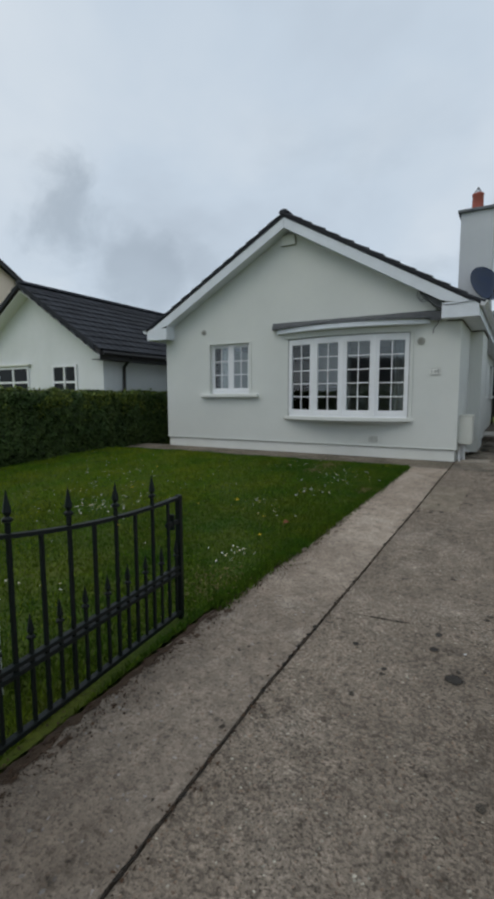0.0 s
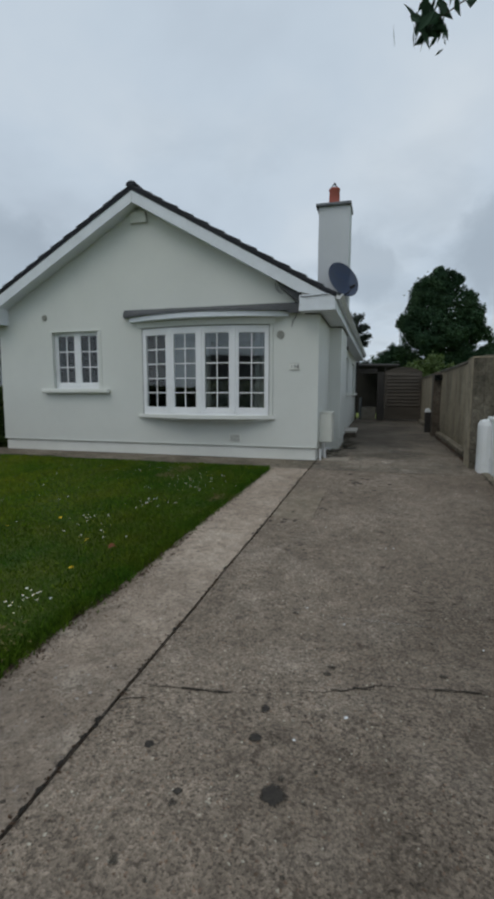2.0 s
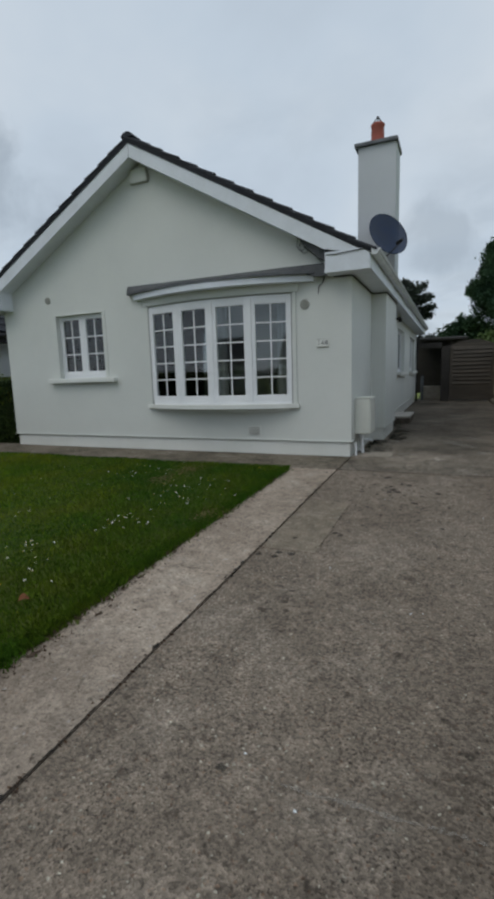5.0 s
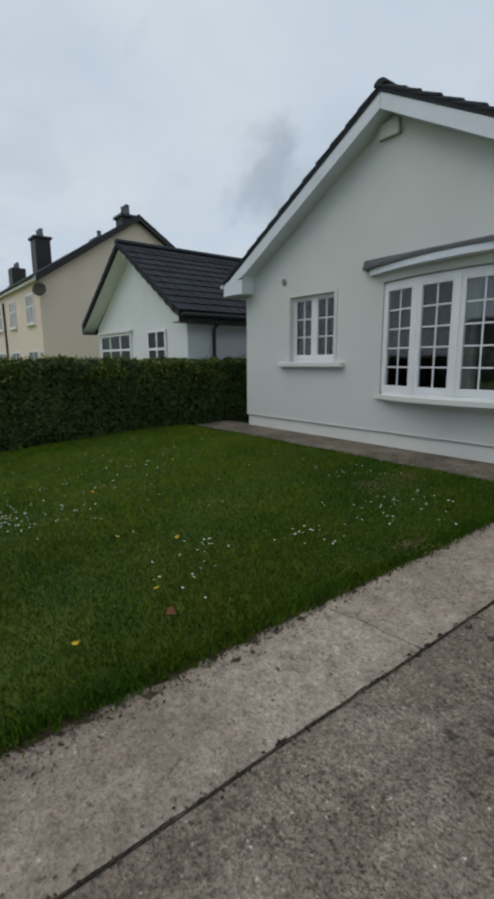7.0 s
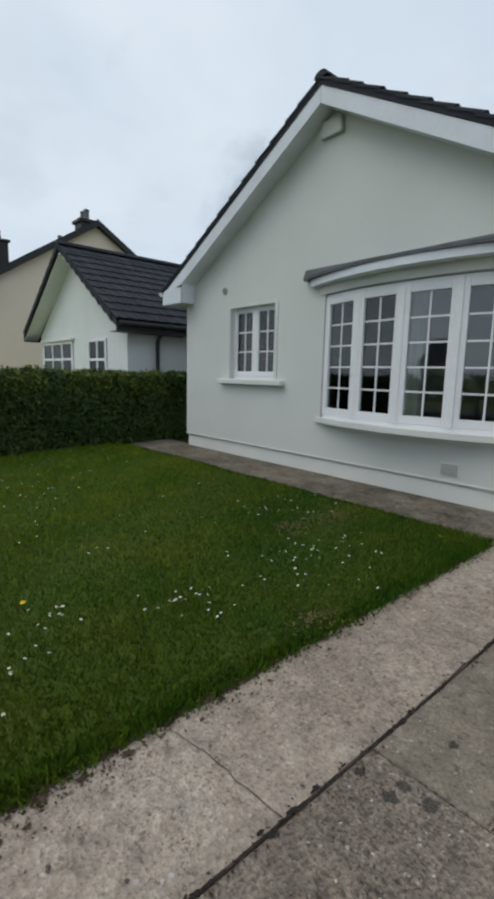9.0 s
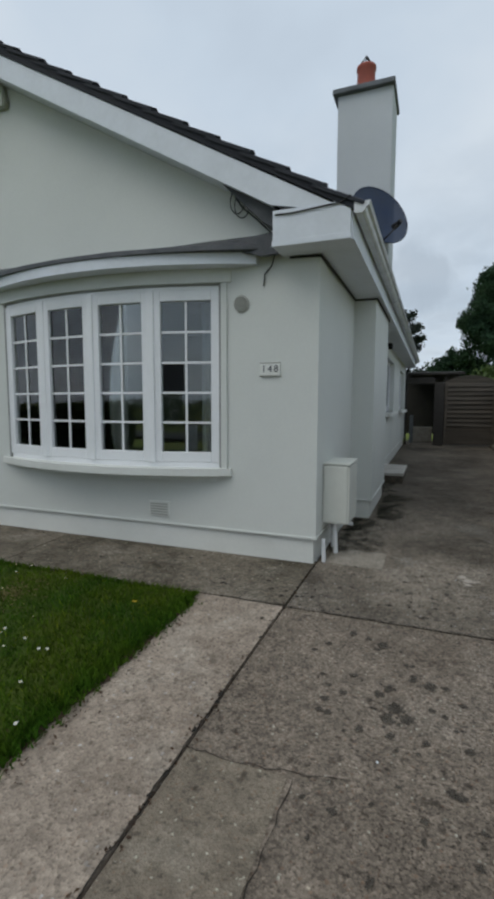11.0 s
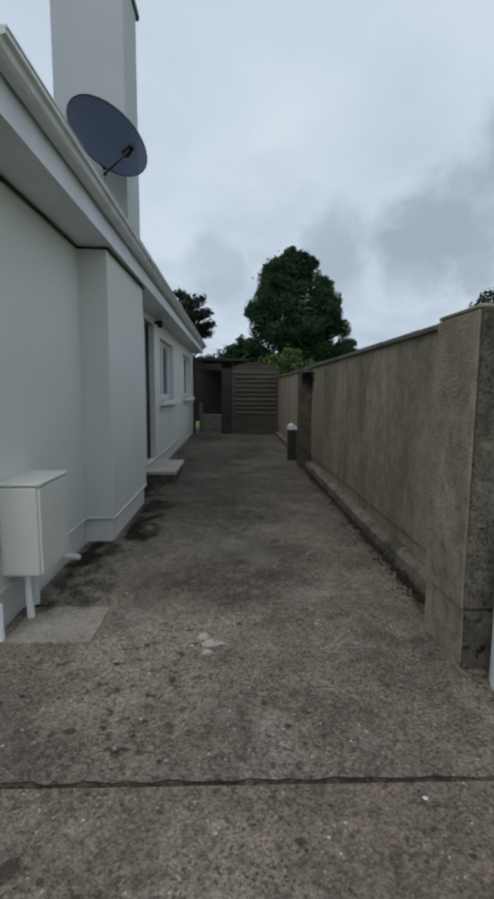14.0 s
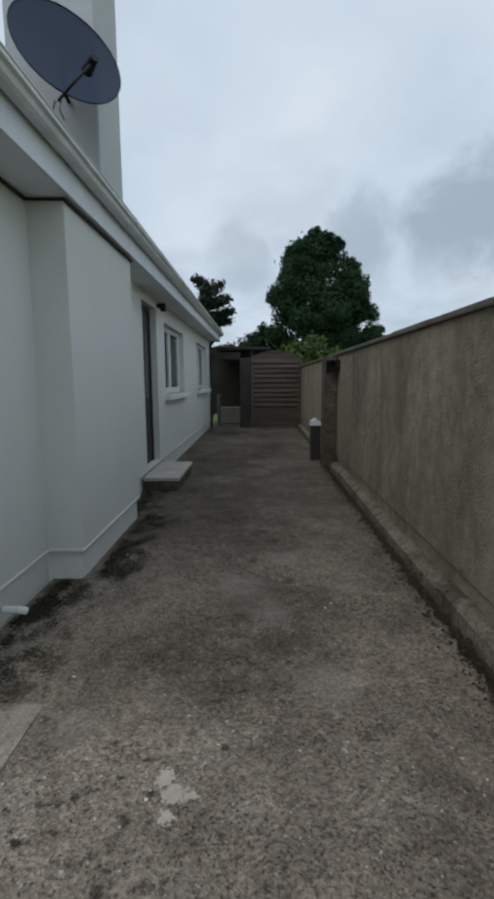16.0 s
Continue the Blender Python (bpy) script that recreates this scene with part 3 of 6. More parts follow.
sheet("channel_slab", steps(JOINT + GAP, -0.4175, 0.2), steps(10.053, 16.4, 0.25), 0.0, CONC_REAR, driveway, "mossy concrete strip beside the wall", thick=0.05, askew=True)
for a, b in ((-4.0, 8.682),):
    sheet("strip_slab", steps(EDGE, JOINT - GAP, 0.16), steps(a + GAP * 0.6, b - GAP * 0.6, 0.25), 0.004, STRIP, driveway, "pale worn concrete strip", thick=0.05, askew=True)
sheet("repair_slab", steps(JOINT + GAP + 0.004, -0.505, 0.15), steps(6.0, 7.285, 0.2), 0.003, PATCHC, driveway, "smooth grey repaired strip of concrete", thick=0.03, askew=True)
path = thing("path", "mossy concrete path along the foot of the house", "path", kind="structure")
for a, b in ((-8.5, -6.2), (-6.2, -3.6), (-3.6, JOINT)):
    sheet("path_slab", steps(a + GAP, b - GAP, 0.3), steps(8.69 + GAP, FRONT + 0.1, 0.25), 0.0, APRON, path, thick=0.05, askew=True)
sheet("path_bed", steps(-8.5, JOINT, 0.6), steps(LAWN_Y - 0.1, FRONT + 0.1, 0.3), -0.045, SOIL, path)

lawn = sheet("lawn", steps(-9.6, EDGE - 0.02, 0.2), steps(-3.2, LAWN_Y, 0.2), 0.012, LAWN, wobble=0.02, askew=True)
tagged(lawn, "mown green lawn with daisies and dandelions", "lawn", kind="structure")


# ---- the bungalow ----
WX0, WX1, HY1 = -7.70, -0.95, 22.9
BASE, EAVE, RIDGE_X = 0.10, 2.87, -4.36
SLOPE = math.atan2(2.13, 3.76)
bungalow = thing("bungalow", "white rendered gable-fronted bungalow with bow window and dark tiled roof", "house", (RIDGE_X, FRONT, 0.3))
bungalow.location = (0, 0, 0)
WIN_L = (-6.40, -5.345, 1.55, 2.685)
BOW = (-4.36, -1.83, 1.06, 2.70)
us = [WX0, WIN_L[0], WIN_L[1], BOW[0], BOW[1], WX1]
PT = 0.492                            # top of the plinth, which lies a little behind the render
vs = sorted([PT, BOW[2], WIN_L[2], BOW[3], WIN_L[3], EAVE])
part("front_wall", wall_cells(us, vs, [WIN_L, BOW], FRONT, 0.3, "y"), RENDER, bungalow, "off-white rendered front wall")
part("gable", prism([(WX0, EAVE), (WX1, EAVE), (WX1, 3.14), (RIDGE_X, 5.06), (WX0, 3.17)], "y", FRONT, FRONT + 0.3), RENDER, bungalow)
DOOR = (14.42, 15.27, 0.50, 2.73)
SW1, SW2 = (15.87, 17.79, 1.46, 2.60), (19.80, 21.95, 1.46, 2.60)
us = sorted([FRONT + 0.3, DOOR[0], DOOR[1], SW1[0], SW1[1], SW2[0], SW2[1], HY1])
part("side_wall", wall_cells(us, [PT, DOOR[2], SW1[2], SW1[3], DOOR[3], EAVE], [DOOR, SW1, SW2], WX1 - 0.3, 0.3, "x"), RENDER, bungalow)
part("rear_wall", box(WX0, WX1 - 0.3, HY1 - 0.3, HY1, BASE, EAVE), RENDER, bungalow)
part("rear_gable", prism([(WX0, EAVE), (WX1, EAVE), (RIDGE_X, 4.9)], "y", HY1 - 0.3, HY1), RENDER, bungalow)
part("side_wall", box(WX0, WX0 + 0.3, FRONT + 0.3, HY1 - 0.3, BASE, EAVE), RENDER, bungalow)
part("chimney_breast", box(WX1 - 0.1, -0.70, 11.38, 12.98, PT, EAVE, 0.006), RENDER, bungalow)
# plinth, set back under the edge of the render
for x0, x1, y0, y1 in ((WX0 + 0.026, WX1 - 0.026, FRONT + 0.026, FRONT + 0.28), (WX1 - 0.28, WX1 - 0.026, FRONT + 0.28, 11.406), (WX1 - 0.28, -0.726, 11.406, 12.954),
                       (WX1 - 0.28, WX1 - 0.026, 12.954, HY1)):
    part("plinth", box(x0, x1, y0, y1, BASE, PT - 0.006, 0.003), PLINTH, bungalow, "white painted plinth")
# the render's lower edge, thickened to a drip
for x0, x1, y0, y1 in ((WX0 - 0.008, WX1 + 0.010, FRONT - 0.010, FRONT + 0.008), (WX1 - 0.008, WX1 + 0.010, FRONT + 0.0085, 11.368), (WX1 + 0.0105, -0.690, 11.369, 11.388),
                       (-0.708, -0.690, 11.3885, 12.976), (WX1 - 0.008, WX1 + 0.010, 12.99, HY1)):
    part("drip_edge", box(x0, x1, y0, y1, PT - 0.008, PT + 0.012, 0.003), RENDER, bungalow)
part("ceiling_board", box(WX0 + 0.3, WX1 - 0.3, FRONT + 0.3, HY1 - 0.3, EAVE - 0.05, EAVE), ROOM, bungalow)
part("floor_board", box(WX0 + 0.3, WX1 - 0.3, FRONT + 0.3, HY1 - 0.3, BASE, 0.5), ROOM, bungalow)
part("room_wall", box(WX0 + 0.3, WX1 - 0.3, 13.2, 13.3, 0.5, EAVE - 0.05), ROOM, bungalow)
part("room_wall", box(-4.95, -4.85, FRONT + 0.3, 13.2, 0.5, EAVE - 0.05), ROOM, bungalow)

# roof: overhangs, boards, soffits
VERGE, EL, ER = 9.28, -8.06, -0.66
ROOF_END = HY1 + 0.25


def roof_z(x):
    return 5.17 - abs(x - RIDGE_X) * math.tan(SLOPE)


for s, xe in ((-1, EL), (1, ER)):
    ze = roof_z(xe)
    part("roof_deck", prism([(RIDGE_X, 5.17), (xe, ze), (xe, ze - 0.06), (RIDGE_X, 5.11)], "y", VERGE + 0.005, ROOF_END), DARKPVC, bungalow)
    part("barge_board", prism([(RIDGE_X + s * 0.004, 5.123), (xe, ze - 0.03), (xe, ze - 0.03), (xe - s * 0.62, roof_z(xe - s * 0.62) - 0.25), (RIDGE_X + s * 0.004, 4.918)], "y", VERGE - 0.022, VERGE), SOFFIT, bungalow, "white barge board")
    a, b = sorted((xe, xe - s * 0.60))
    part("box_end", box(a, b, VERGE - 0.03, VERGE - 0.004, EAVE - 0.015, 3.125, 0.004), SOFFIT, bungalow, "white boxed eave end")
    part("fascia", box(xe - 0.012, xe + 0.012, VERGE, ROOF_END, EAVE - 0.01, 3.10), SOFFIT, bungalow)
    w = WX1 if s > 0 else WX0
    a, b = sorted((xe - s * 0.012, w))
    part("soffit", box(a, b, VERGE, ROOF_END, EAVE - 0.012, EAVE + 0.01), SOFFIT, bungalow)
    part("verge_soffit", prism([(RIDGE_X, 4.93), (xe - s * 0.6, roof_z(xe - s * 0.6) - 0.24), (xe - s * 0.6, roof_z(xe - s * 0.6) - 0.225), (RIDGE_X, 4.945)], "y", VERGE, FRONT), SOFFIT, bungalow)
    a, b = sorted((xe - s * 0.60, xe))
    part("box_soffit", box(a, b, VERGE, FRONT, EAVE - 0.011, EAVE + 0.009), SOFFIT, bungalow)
    # right cheek in the dark lead colour, left cheek white
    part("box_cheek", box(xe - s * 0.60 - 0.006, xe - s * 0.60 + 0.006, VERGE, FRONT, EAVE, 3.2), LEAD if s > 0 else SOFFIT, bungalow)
    # moulded gutter
    gx = lambda d: xe + s * (0.022 + d)
    out = [(gx(0.0), 3.10), (gx(0.0), 3.035), (gx(0.012), 3.022), (gx(0.060), 3.022), (gx(0.078), 3.036), (gx(0.088), 3.062), (gx(0.110), 3.070), (gx(0.110), 3.10)]
    inn = [(gx(0.106), 3.10), (gx(0.106), 3.074), (gx(0.084), 3.066), (gx(0.074), 3.040), (gx(0.058), 3.027), (gx(0.014), 3.027), (gx(0.004), 3.038), (gx(0.004), 3.10)]
    gut = part("gutter", prism(out + inn, "y", VERGE - 0.03, ROOF_END), GUTTER, bungalow, "white moulded gutter")
    part("rim_bead", tube([(gx(0.110), VERGE - 0.03, 3.099), (gx(0.110), ROOF_END, 3.099)], 0.007, 6), GUTTER, gut)
    a, b = sorted((xe - s * 0.605, xe + s * 0.004))
    part("box_trim", box(a, b, VERGE - 0.032, VERGE - 0.0225, EAVE - 0.014, EAVE + 0.03, 0.003), SOFFIT, bungalow)
    part("end_cap", prism(out, "y", VERGE - 0.036, VERGE - 0.028), GUTTER, gut)
    part("fascia_lip", box(xe + s * 0.016 - 0.006, xe + s * 0.016 + 0.006, VERGE, ROOF_END, EAVE - 0.016, EAVE + 0.022), SOFFIT, bungalow)
    for y in (12.55, 15.6, 18.6, 21.6):
        o2 = [(gx(-0.004), 3.102), (gx(-0.004), 3.030), (gx(0.010), 3.014), (gx(0.063), 3.014), (gx(0.085), 3.032), (gx(0.096), 3.056), (gx(0.120), 3.064), (gx(0.120), 3.106)]
        part("joint_clip", prism(o2 + inn, "y", y - 0.035, y + 0.035), GUTTER, gut)

# chimney
part("chimney", box(-1.31, -0.64, 12.0, 12.6, 3.0, 5.50, 0.01), CHIM, bungalow, "tall rendered chimney stack")
cap = part("chimney_cap", box(-1.37, -0.615, 11.94, 12.68, 5.50, 5.562, 0.010), CAPST, bungalow, "grey concrete chimney capping")
pot = part("chimney_pot", lathe([(0.0, 0), (0.135, 0), (0.14, 0.03), (0.122, 0.06), (0.112, 0.34), (0.125, 0.36), (0.122, 0.395), (0.10, 0.41), (0.09, 0.38), (0.0, 0.34)], 20, (-1.01, 12.3, 5.558)), TERRA, bungalow, "terracotta chimney pot", True)
bm = bmesh.new()
for k in range(4):
    a = k * math.tau / 4 + 0.4
    t = tube([(-1.01 + 0.10 * math.cos(a), 12.3 + 0.10 * math.sin(a), 5.955), (-1.01 + 0.055 * math.cos(a), 12.3 + 0.055 * math.sin(a), 6.02), (-1.01, 12.3, 6.095)], 0.008, 5)
    me_ = bpy.data.meshes.new("tmp")
    t.to_mesh(me_)
    t.free()
    bm.from_mesh(me_)
    bpy.data.meshes.remove(me_)
part("wire_cowl", bm, CABLE, pot, "wire bird guard")


# windows
def glazed(parent, x0, x1, z0, z1, cols, rows, frame_w, depth=0.06, kind="casement", bar=0.020):
    """One casement in its own flat coordinates: x along, y depth, z up; returns the frame."""
    bm = bmesh.new()
    for a, b, c, d in ((x0, x0 + frame_w, z0, z1), (x1 - frame_w, x1, z0, z1), (x0 + frame_w, x1 - frame_w, z0, z0 + frame_w), (x0 + frame_w, x1 - frame_w, z1 - frame_w, z1)):
        add_box(bm, a, b, 0, depth, c, d, 0.006)
    cas = part(kind, bm, UPVC, parent)
    gx0, gx1, gz0, gz1 = x0 + frame_w, x1 - frame_w, z0 + frame_w, z1 - frame_w
    pane = part("pane", box(gx0, gx1, depth * 0.45, depth * 0.55, gz0, gz1), GLASS, cas, "clear glass pane")
    pane.visible_shadow = False
    for i in range(1, cols):
        x = gx0 + (gx1 - gx0) * i / cols
        part("glazing_bar", box(x - bar / 2, x + bar / 2, depth * 0.30, depth * 0.43, gz0, gz1), UPVC, cas)
    for j in range(1, rows):
        z = gz0 + (gz1 - gz0) * j / rows
        part("glazing_bar", box(gx0, gx1, depth * 0.28, depth * 0.41, z - bar / 2, z + bar / 2), UPVC, cas)
    return cas


def curtain(x0, x1, y, z0, z1, label, parent_axis="y"):
    """A hanging curtain with folds."""
    bm = bmesh.new()
    n = max(6, int((x1 - x0) / 0.02))
    top, low = [], []
    for i in range(n + 1):
        x = x0 + (x1 - x0) * i / n
        d = 0.025 * math.sin(i * 1.1) + 0.012 * math.sin(i * 0.37 + x0)
        p = (x, y + d) if parent_axis == "y" else (y + d, x)
        top.append(bm.verts.new((*p, z1)))
        low.append(bm.verts.new((*p, z0)))
    for i in range(n):
        bm.faces.new((low[i], low[i + 1], top[i + 1], top[i]))
    return tagged(part("curtain", bm, CURTAIN, None, "", True), label, "curtain", "window curtains")


window_l = part("window", box(WIN_L[0], WIN_L[1], FRONT + 0.09, FRONT + 0.15, WIN_L[2], WIN_L[2] + 0.05), UPVC, bungalow, "white two-casement window")
mid = (WIN_L[0] + WIN_L[1]) / 2
for a, b in ((WIN_L[0], mid), (mid, WIN_L[1])):
    c = glazed(window_l, a, b, WIN_L[2] + 0.05, WIN_L[3], 2, 3, 0.075)
    c.matrix_basis = pose(0, FRONT + 0.08, 0)
part("window_sill", box(-6.63, -5.10, FRONT - 0.11, FRONT + 0.09, 1.465, 1.545, 0.012), PLINTH, bungalow, "white concrete sill")
for a, b, c, d in ((WIN_L[0] - 0.07, WIN_L[0], WIN_L[2], WIN_L[3] + 0.035), (WIN_L[1], WIN_L[1] + 0.07, WIN_L[2], WIN_L[3] + 0.035), (WIN_L[0], WIN_L[1], WIN_L[3], WIN_L[3] + 0.035)):
    part("window_band", box(a, b, FRONT - 0.013, FRONT - 0.0005, c, d, 0.004), RENDER, bungalow)

# the bow window: four casements on a shallow curve
BOW_N, SAG = 4, 0.20


def bow_y(x, base=FRONT - 0.01, sag=SAG, x0=BOW[0], x1=BOW[1]):
    u = (x - (x0 + x1) / 2) / ((x1 - x0) / 2)
    return base - sag * (1 - u * u)


def bow_slab(x0, x1, sag, base, z0, z1, back, n=16):
    xs = [x0 + (x1 - x0) * i / n for i in range(n + 1)]
    pts = [(x, base - sag * (1 - ((x - (x0 + x1) / 2) / ((x1 - x0) / 2)) ** 2)) for x in xs] + [(x1, back), (x0, back)]
    return prism(pts, "z", z0, z1)


bow = part("bow_window", bow_slab(BOW[0], BOW[1], SAG - 0.005, FRONT + 0.0, BOW[2], BOW[2] + 0.05, FRONT + 0.12), UPVC, bungalow, "white bow window of four casements")
part("window_head", bow_slab(BOW[0], BOW[1], SAG - 0.005, FRONT + 0.0, BOW[3] - 0.05, BOW[3] - 0.002, FRONT + 0.12), UPVC, bow)
xs = [BOW[0] + (BOW[1] - BOW[0]) * i / BOW_N for i in range(BOW_N + 1)]
for a, b in zip(xs, xs[1:]):
    ya, yb = bow_y(a), bow_y(b)
    w = math.hypot(b - a, yb - ya)
    c = glazed(bow, 0.0, w, BOW[2] + 0.05, BOW[3] - 0.05, 2, 5, 0.092, 0.07)
    c.matrix_basis = pose(a, ya, 0, 0, 0, math.degrees(math.atan2(yb - ya, b - a)))
for x in xs:
    part("mullion", box(x - 0.035, x + 0.035, bow_y(x) - 0.012, bow_y(x) + 0.07, BOW[2] + 0.045, BOW[3] - 0.045, 0.006), UPVC, bow)
# grey strips that stand in for the shadow in the window's reveal
part("head_seal", bow_slab(BOW[0], BOW[1], SAG + 0.002, FRONT - 0.004, BOW[3] - 0.020, BOW[3] - 0.003, FRONT + 0.10), REVEALSHADE, bow, "grey shade line under the window head")
for x in (BOW[0] - 0.003, BOW[1] - 0.013):
    part("side_seal", box(x, x + 0.016, FRONT - 0.027, FRONT + 0.05, BOW[2] + 0.004, BOW[3] - 0.022), REVEALSHADE, bow)
part("bow_sill", bow_slab(BOW[0] - 0.10, BOW[1] + 0.10, SAG + 0.10, FRONT - 0.035, 0.995, 1.062, FRONT + 0.1), PLINTH, bungalow, "curved white sill")
part("bow_apron", bow_slab(BOW[0] + 0.05, BOW[1] - 0.05, SAG - 0.04, FRONT + 0.0, 0.93, 0.995, FRONT + 0.1), RENDER, bungalow)
part("bow_head", bow_slab(BOW[0] - 0.10, BOW[1] + 0.10, SAG + 0.01, FRONT - 0.02, BOW[3], 2.815, FRONT + 0.05), RENDER, bungalow)
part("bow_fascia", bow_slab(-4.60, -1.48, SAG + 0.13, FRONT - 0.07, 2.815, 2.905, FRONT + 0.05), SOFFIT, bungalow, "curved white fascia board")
bm = bmesh.new()
rows_ = []
for i in range(25):
    x = -4.72 + 3.42 * i / 24
    yc = FRONT - 0.09 - (SAG + 0.12) * (1 - ((x + 3.01) / 1.71) ** 2)
    sag_ = 0.006 * noise.noise((x * 3.1, 0.4, 0.0))
    rows_.append([bm.verts.new(p) for p in ((x, FRONT + 0.05, 2.905), (x, FRONT + 0.05, 3.055 + sag_), (x, FRONT - 0.045, 3.050 + sag_), (x, yc, 2.945 + sag_), (x, yc - 0.004, 2.908), (x, yc + 0.02, 2.905))])
for a, b in zip(rows_, rows_[1:]):
    for k in range(6):
        bm.faces.new((a[k], b[k], b[(k + 1) % 6], a[(k + 1) % 6]))
bm.faces.new(rows_[0])
bm.faces.new(rows_[-1])
bmesh.ops.recalc_face_normals(bm, faces=bm.faces)
part("bow_roof", bm, LEAD, bungalow, "grey lead roof sloping over the bow window")
for a, b in ((BOW[0] - 0.06, BOW[0] - 0.004), (BOW[1] + 0.004, BOW[1] + 0.06)):
    part("window_band", box(a, b, FRONT - 0.025, FRONT - 0.0005, 1.062, 2.70, 0.004), RENDER, bungalow)
for z0, z1, xx in ((WIN_L[2], WIN_L[3], (-6.38, -6.26)), (WIN_L[2], WIN_L[3], (-5.56, -5.36))):
    curtain(xx[0], xx[1], FRONT + 0.36, 0.9, EAVE - 0.1, "pale grey curtain hanging behind the small window")
for xx in ((-4.32, -4.0), (-3.35, -3.1), (-2.2, -1.86)):
    curtain(xx[0], xx[1], FRONT + 0.36, 0.7, EAVE - 0.1, "pale grey curtain hanging behind the bow window")

# side windows and side door
for k, o in enumerate((SW1, SW2)):
    w = part("window", box(WX1 - 0.16, WX1 - 0.10, o[0], o[1], o[2], o[2] + 0.04), UPVC, bungalow, "white side window")
    m_ = (o[0] + o[1]) / 2
    for a, b in ((0, m_ - o[0]), (m_ - o[0], o[1] - o[0])):
        c = glazed(w, a, b, o[2] + 0.04, o[3], 1, 1, 0.07)
        c.matrix_basis = pose(WX1 - 0.10, o[0], 0, 0, 0, 90)
    part("window_sill", box(WX1 - 0.1, WX1 + 0.11, o[0] - 0.12, o[1] + 0.12, o[2] - 0.085, o[2], 0.01), PLINTH, bungalow)
    curtain(o[0], o[0] + 0.35, WX1 - 0.4, 1.0, EAVE - 0.1, "pale curtain hanging behind a side window", "x")
door = part("side_door", box(WX1 - 0.16, WX1 - 0.11, DOOR[0] + 0.06, DOOR[1] - 0.06, DOOR[2], DOOR[3] - 0.06), DARKPVC, bungalow, "dark side door with glazed panel")
for a, b, c, d in ((DOOR[0], DOOR[0] + 0.06, DOOR[2], DOOR[3]), (DOOR[1] - 0.06, DOOR[1], DOOR[2], DOOR[3]), (DOOR[0] + 0.06, DOOR[1] - 0.06, DOOR[3] - 0.06, DOOR[3])):
    part("door_frame", box(WX1 - 0.17, WX1 - 0.09, a, b, c, d, 0.004), DARKPVC, door)
part("door_glass", box(WX1 - 0.109, WX1 - 0.103, DOOR[0] + 0.18, DOOR[1] - 0.18, 1.45, 2.40), GLASS, door)
step = part("door_step", box(WX1, -0.50, 14.18, 15.36, BASE, 0.40, 0.012), PILC, bungalow, "concrete door step")
part("tread", box(WX1, -0.48, 14.15, 15.38, 0.40, 0.455, 0.01), TREAD, step, "pale concrete tread")


# ---- boundary on the drive's far side ----
side = thing("boundary_wall", "weathered grey dashed concrete boundary wall with coping", "wall", kind="structure")
part("wall_body", box(1.806, 1.99, 9.79, 23.2, 0.485, 2.07, 0.006), WALLC, side)
part("wall_plinth", box(1.826, 1.98, 9.79, 23.2, 0.05, 0.4848), WALLC, side)
# pier body dark, with thin pale slabs on its drive side
part("end_pier", box(1.532, 1.985, 9.336, 9.80, 0.575, 2.035, 0.012), PIERC, side, "rough dark concrete end pier")
part("pale_side", box(1.518, 1.534, 9.352, 9.802, 0.572, 2.03, 0.006), PIERFACE, side, "pale drive-side face of the pier")
part("pier_base", box(1.542, 1.99, 9.346, 9.806, 0.05, 0.57, 0.01), PIERC, side)
part("base_side", box(1.530, 1.543, 9.36, 9.806, 0.05, 0.568, 0.005), PIERFACE, side)
part("pier_rib", box(1.70, 1.985, 9.318, 9.337, 0.575, 2.03, 0.008), PIERC, side)
part("pilaster", box(1.60, 1.83, 15.85, 16.25, 0.05, 2.06, 0.012), PILC, side)
for k in range(14):
    y = 9.80 + k * 0.955
    part("coping_stone", box(1.775, 2.03, y + 0.004, y + 0.951, 2.07, 2.112 + 0.003 * (k % 3), 0.01), COPING, side)
part("pier_cap", box(1.522, 1.98, 9.34, 9.80, 2.035, 2.056, 0.008), PIERFACE, side)
kr = random.Random(8)
y = 9.82
while y < 22.9:
    d = kr.uniform(0.55, 1.1)
    k_ = kr.uniform(-0.012, 0.012)
    part("drain_kerb", prism([(1.700 + k_, 0.05), (1.824, 0.05), (1.824, 0.365 + k_), (1.775, 0.372 + k_), (1.715 + k_, 0.335 + k_)], "y", y + 0.004, min(y + d, 23.0) - 0.004), KERBC, side)
    y += d

white = thing("garden_wall", "low white painted garden wall with rounded end", "wall", kind="structure")


def eased(bm, r):
    bmesh.ops.bevel(bm, geom=bm.edges[:], offset=r, segments=3, profile=0.5, affect="EDGES")
    return bm


part("wall_body", prism([(-3.5, -0.1), (9.1, -0.1), (9.1, 1.06), (-3.5, 0.858)], "x", 1.765, 1.925), WHITEW, white)
part("wall_plinth", prism([(-3.5, -0.1), (8.94, -0.1), (8.94, 0.50), (-3.5, 0.30)], "x", 1.752, 1.767), WHITEW, white)
part("wall_end", box(1.615, 1.95, 8.93, 9.30, -0.1, 1.075, 0.09), WHITEW, white)
part("wall_coping", eased(prism([(-3.5, 0.856), (9.14, 1.058), (9.14, 1.122), (-3.5, 0.92)], "x", 1.735, 1.955), 0.022), WHITEW, white, "rounded white coping")

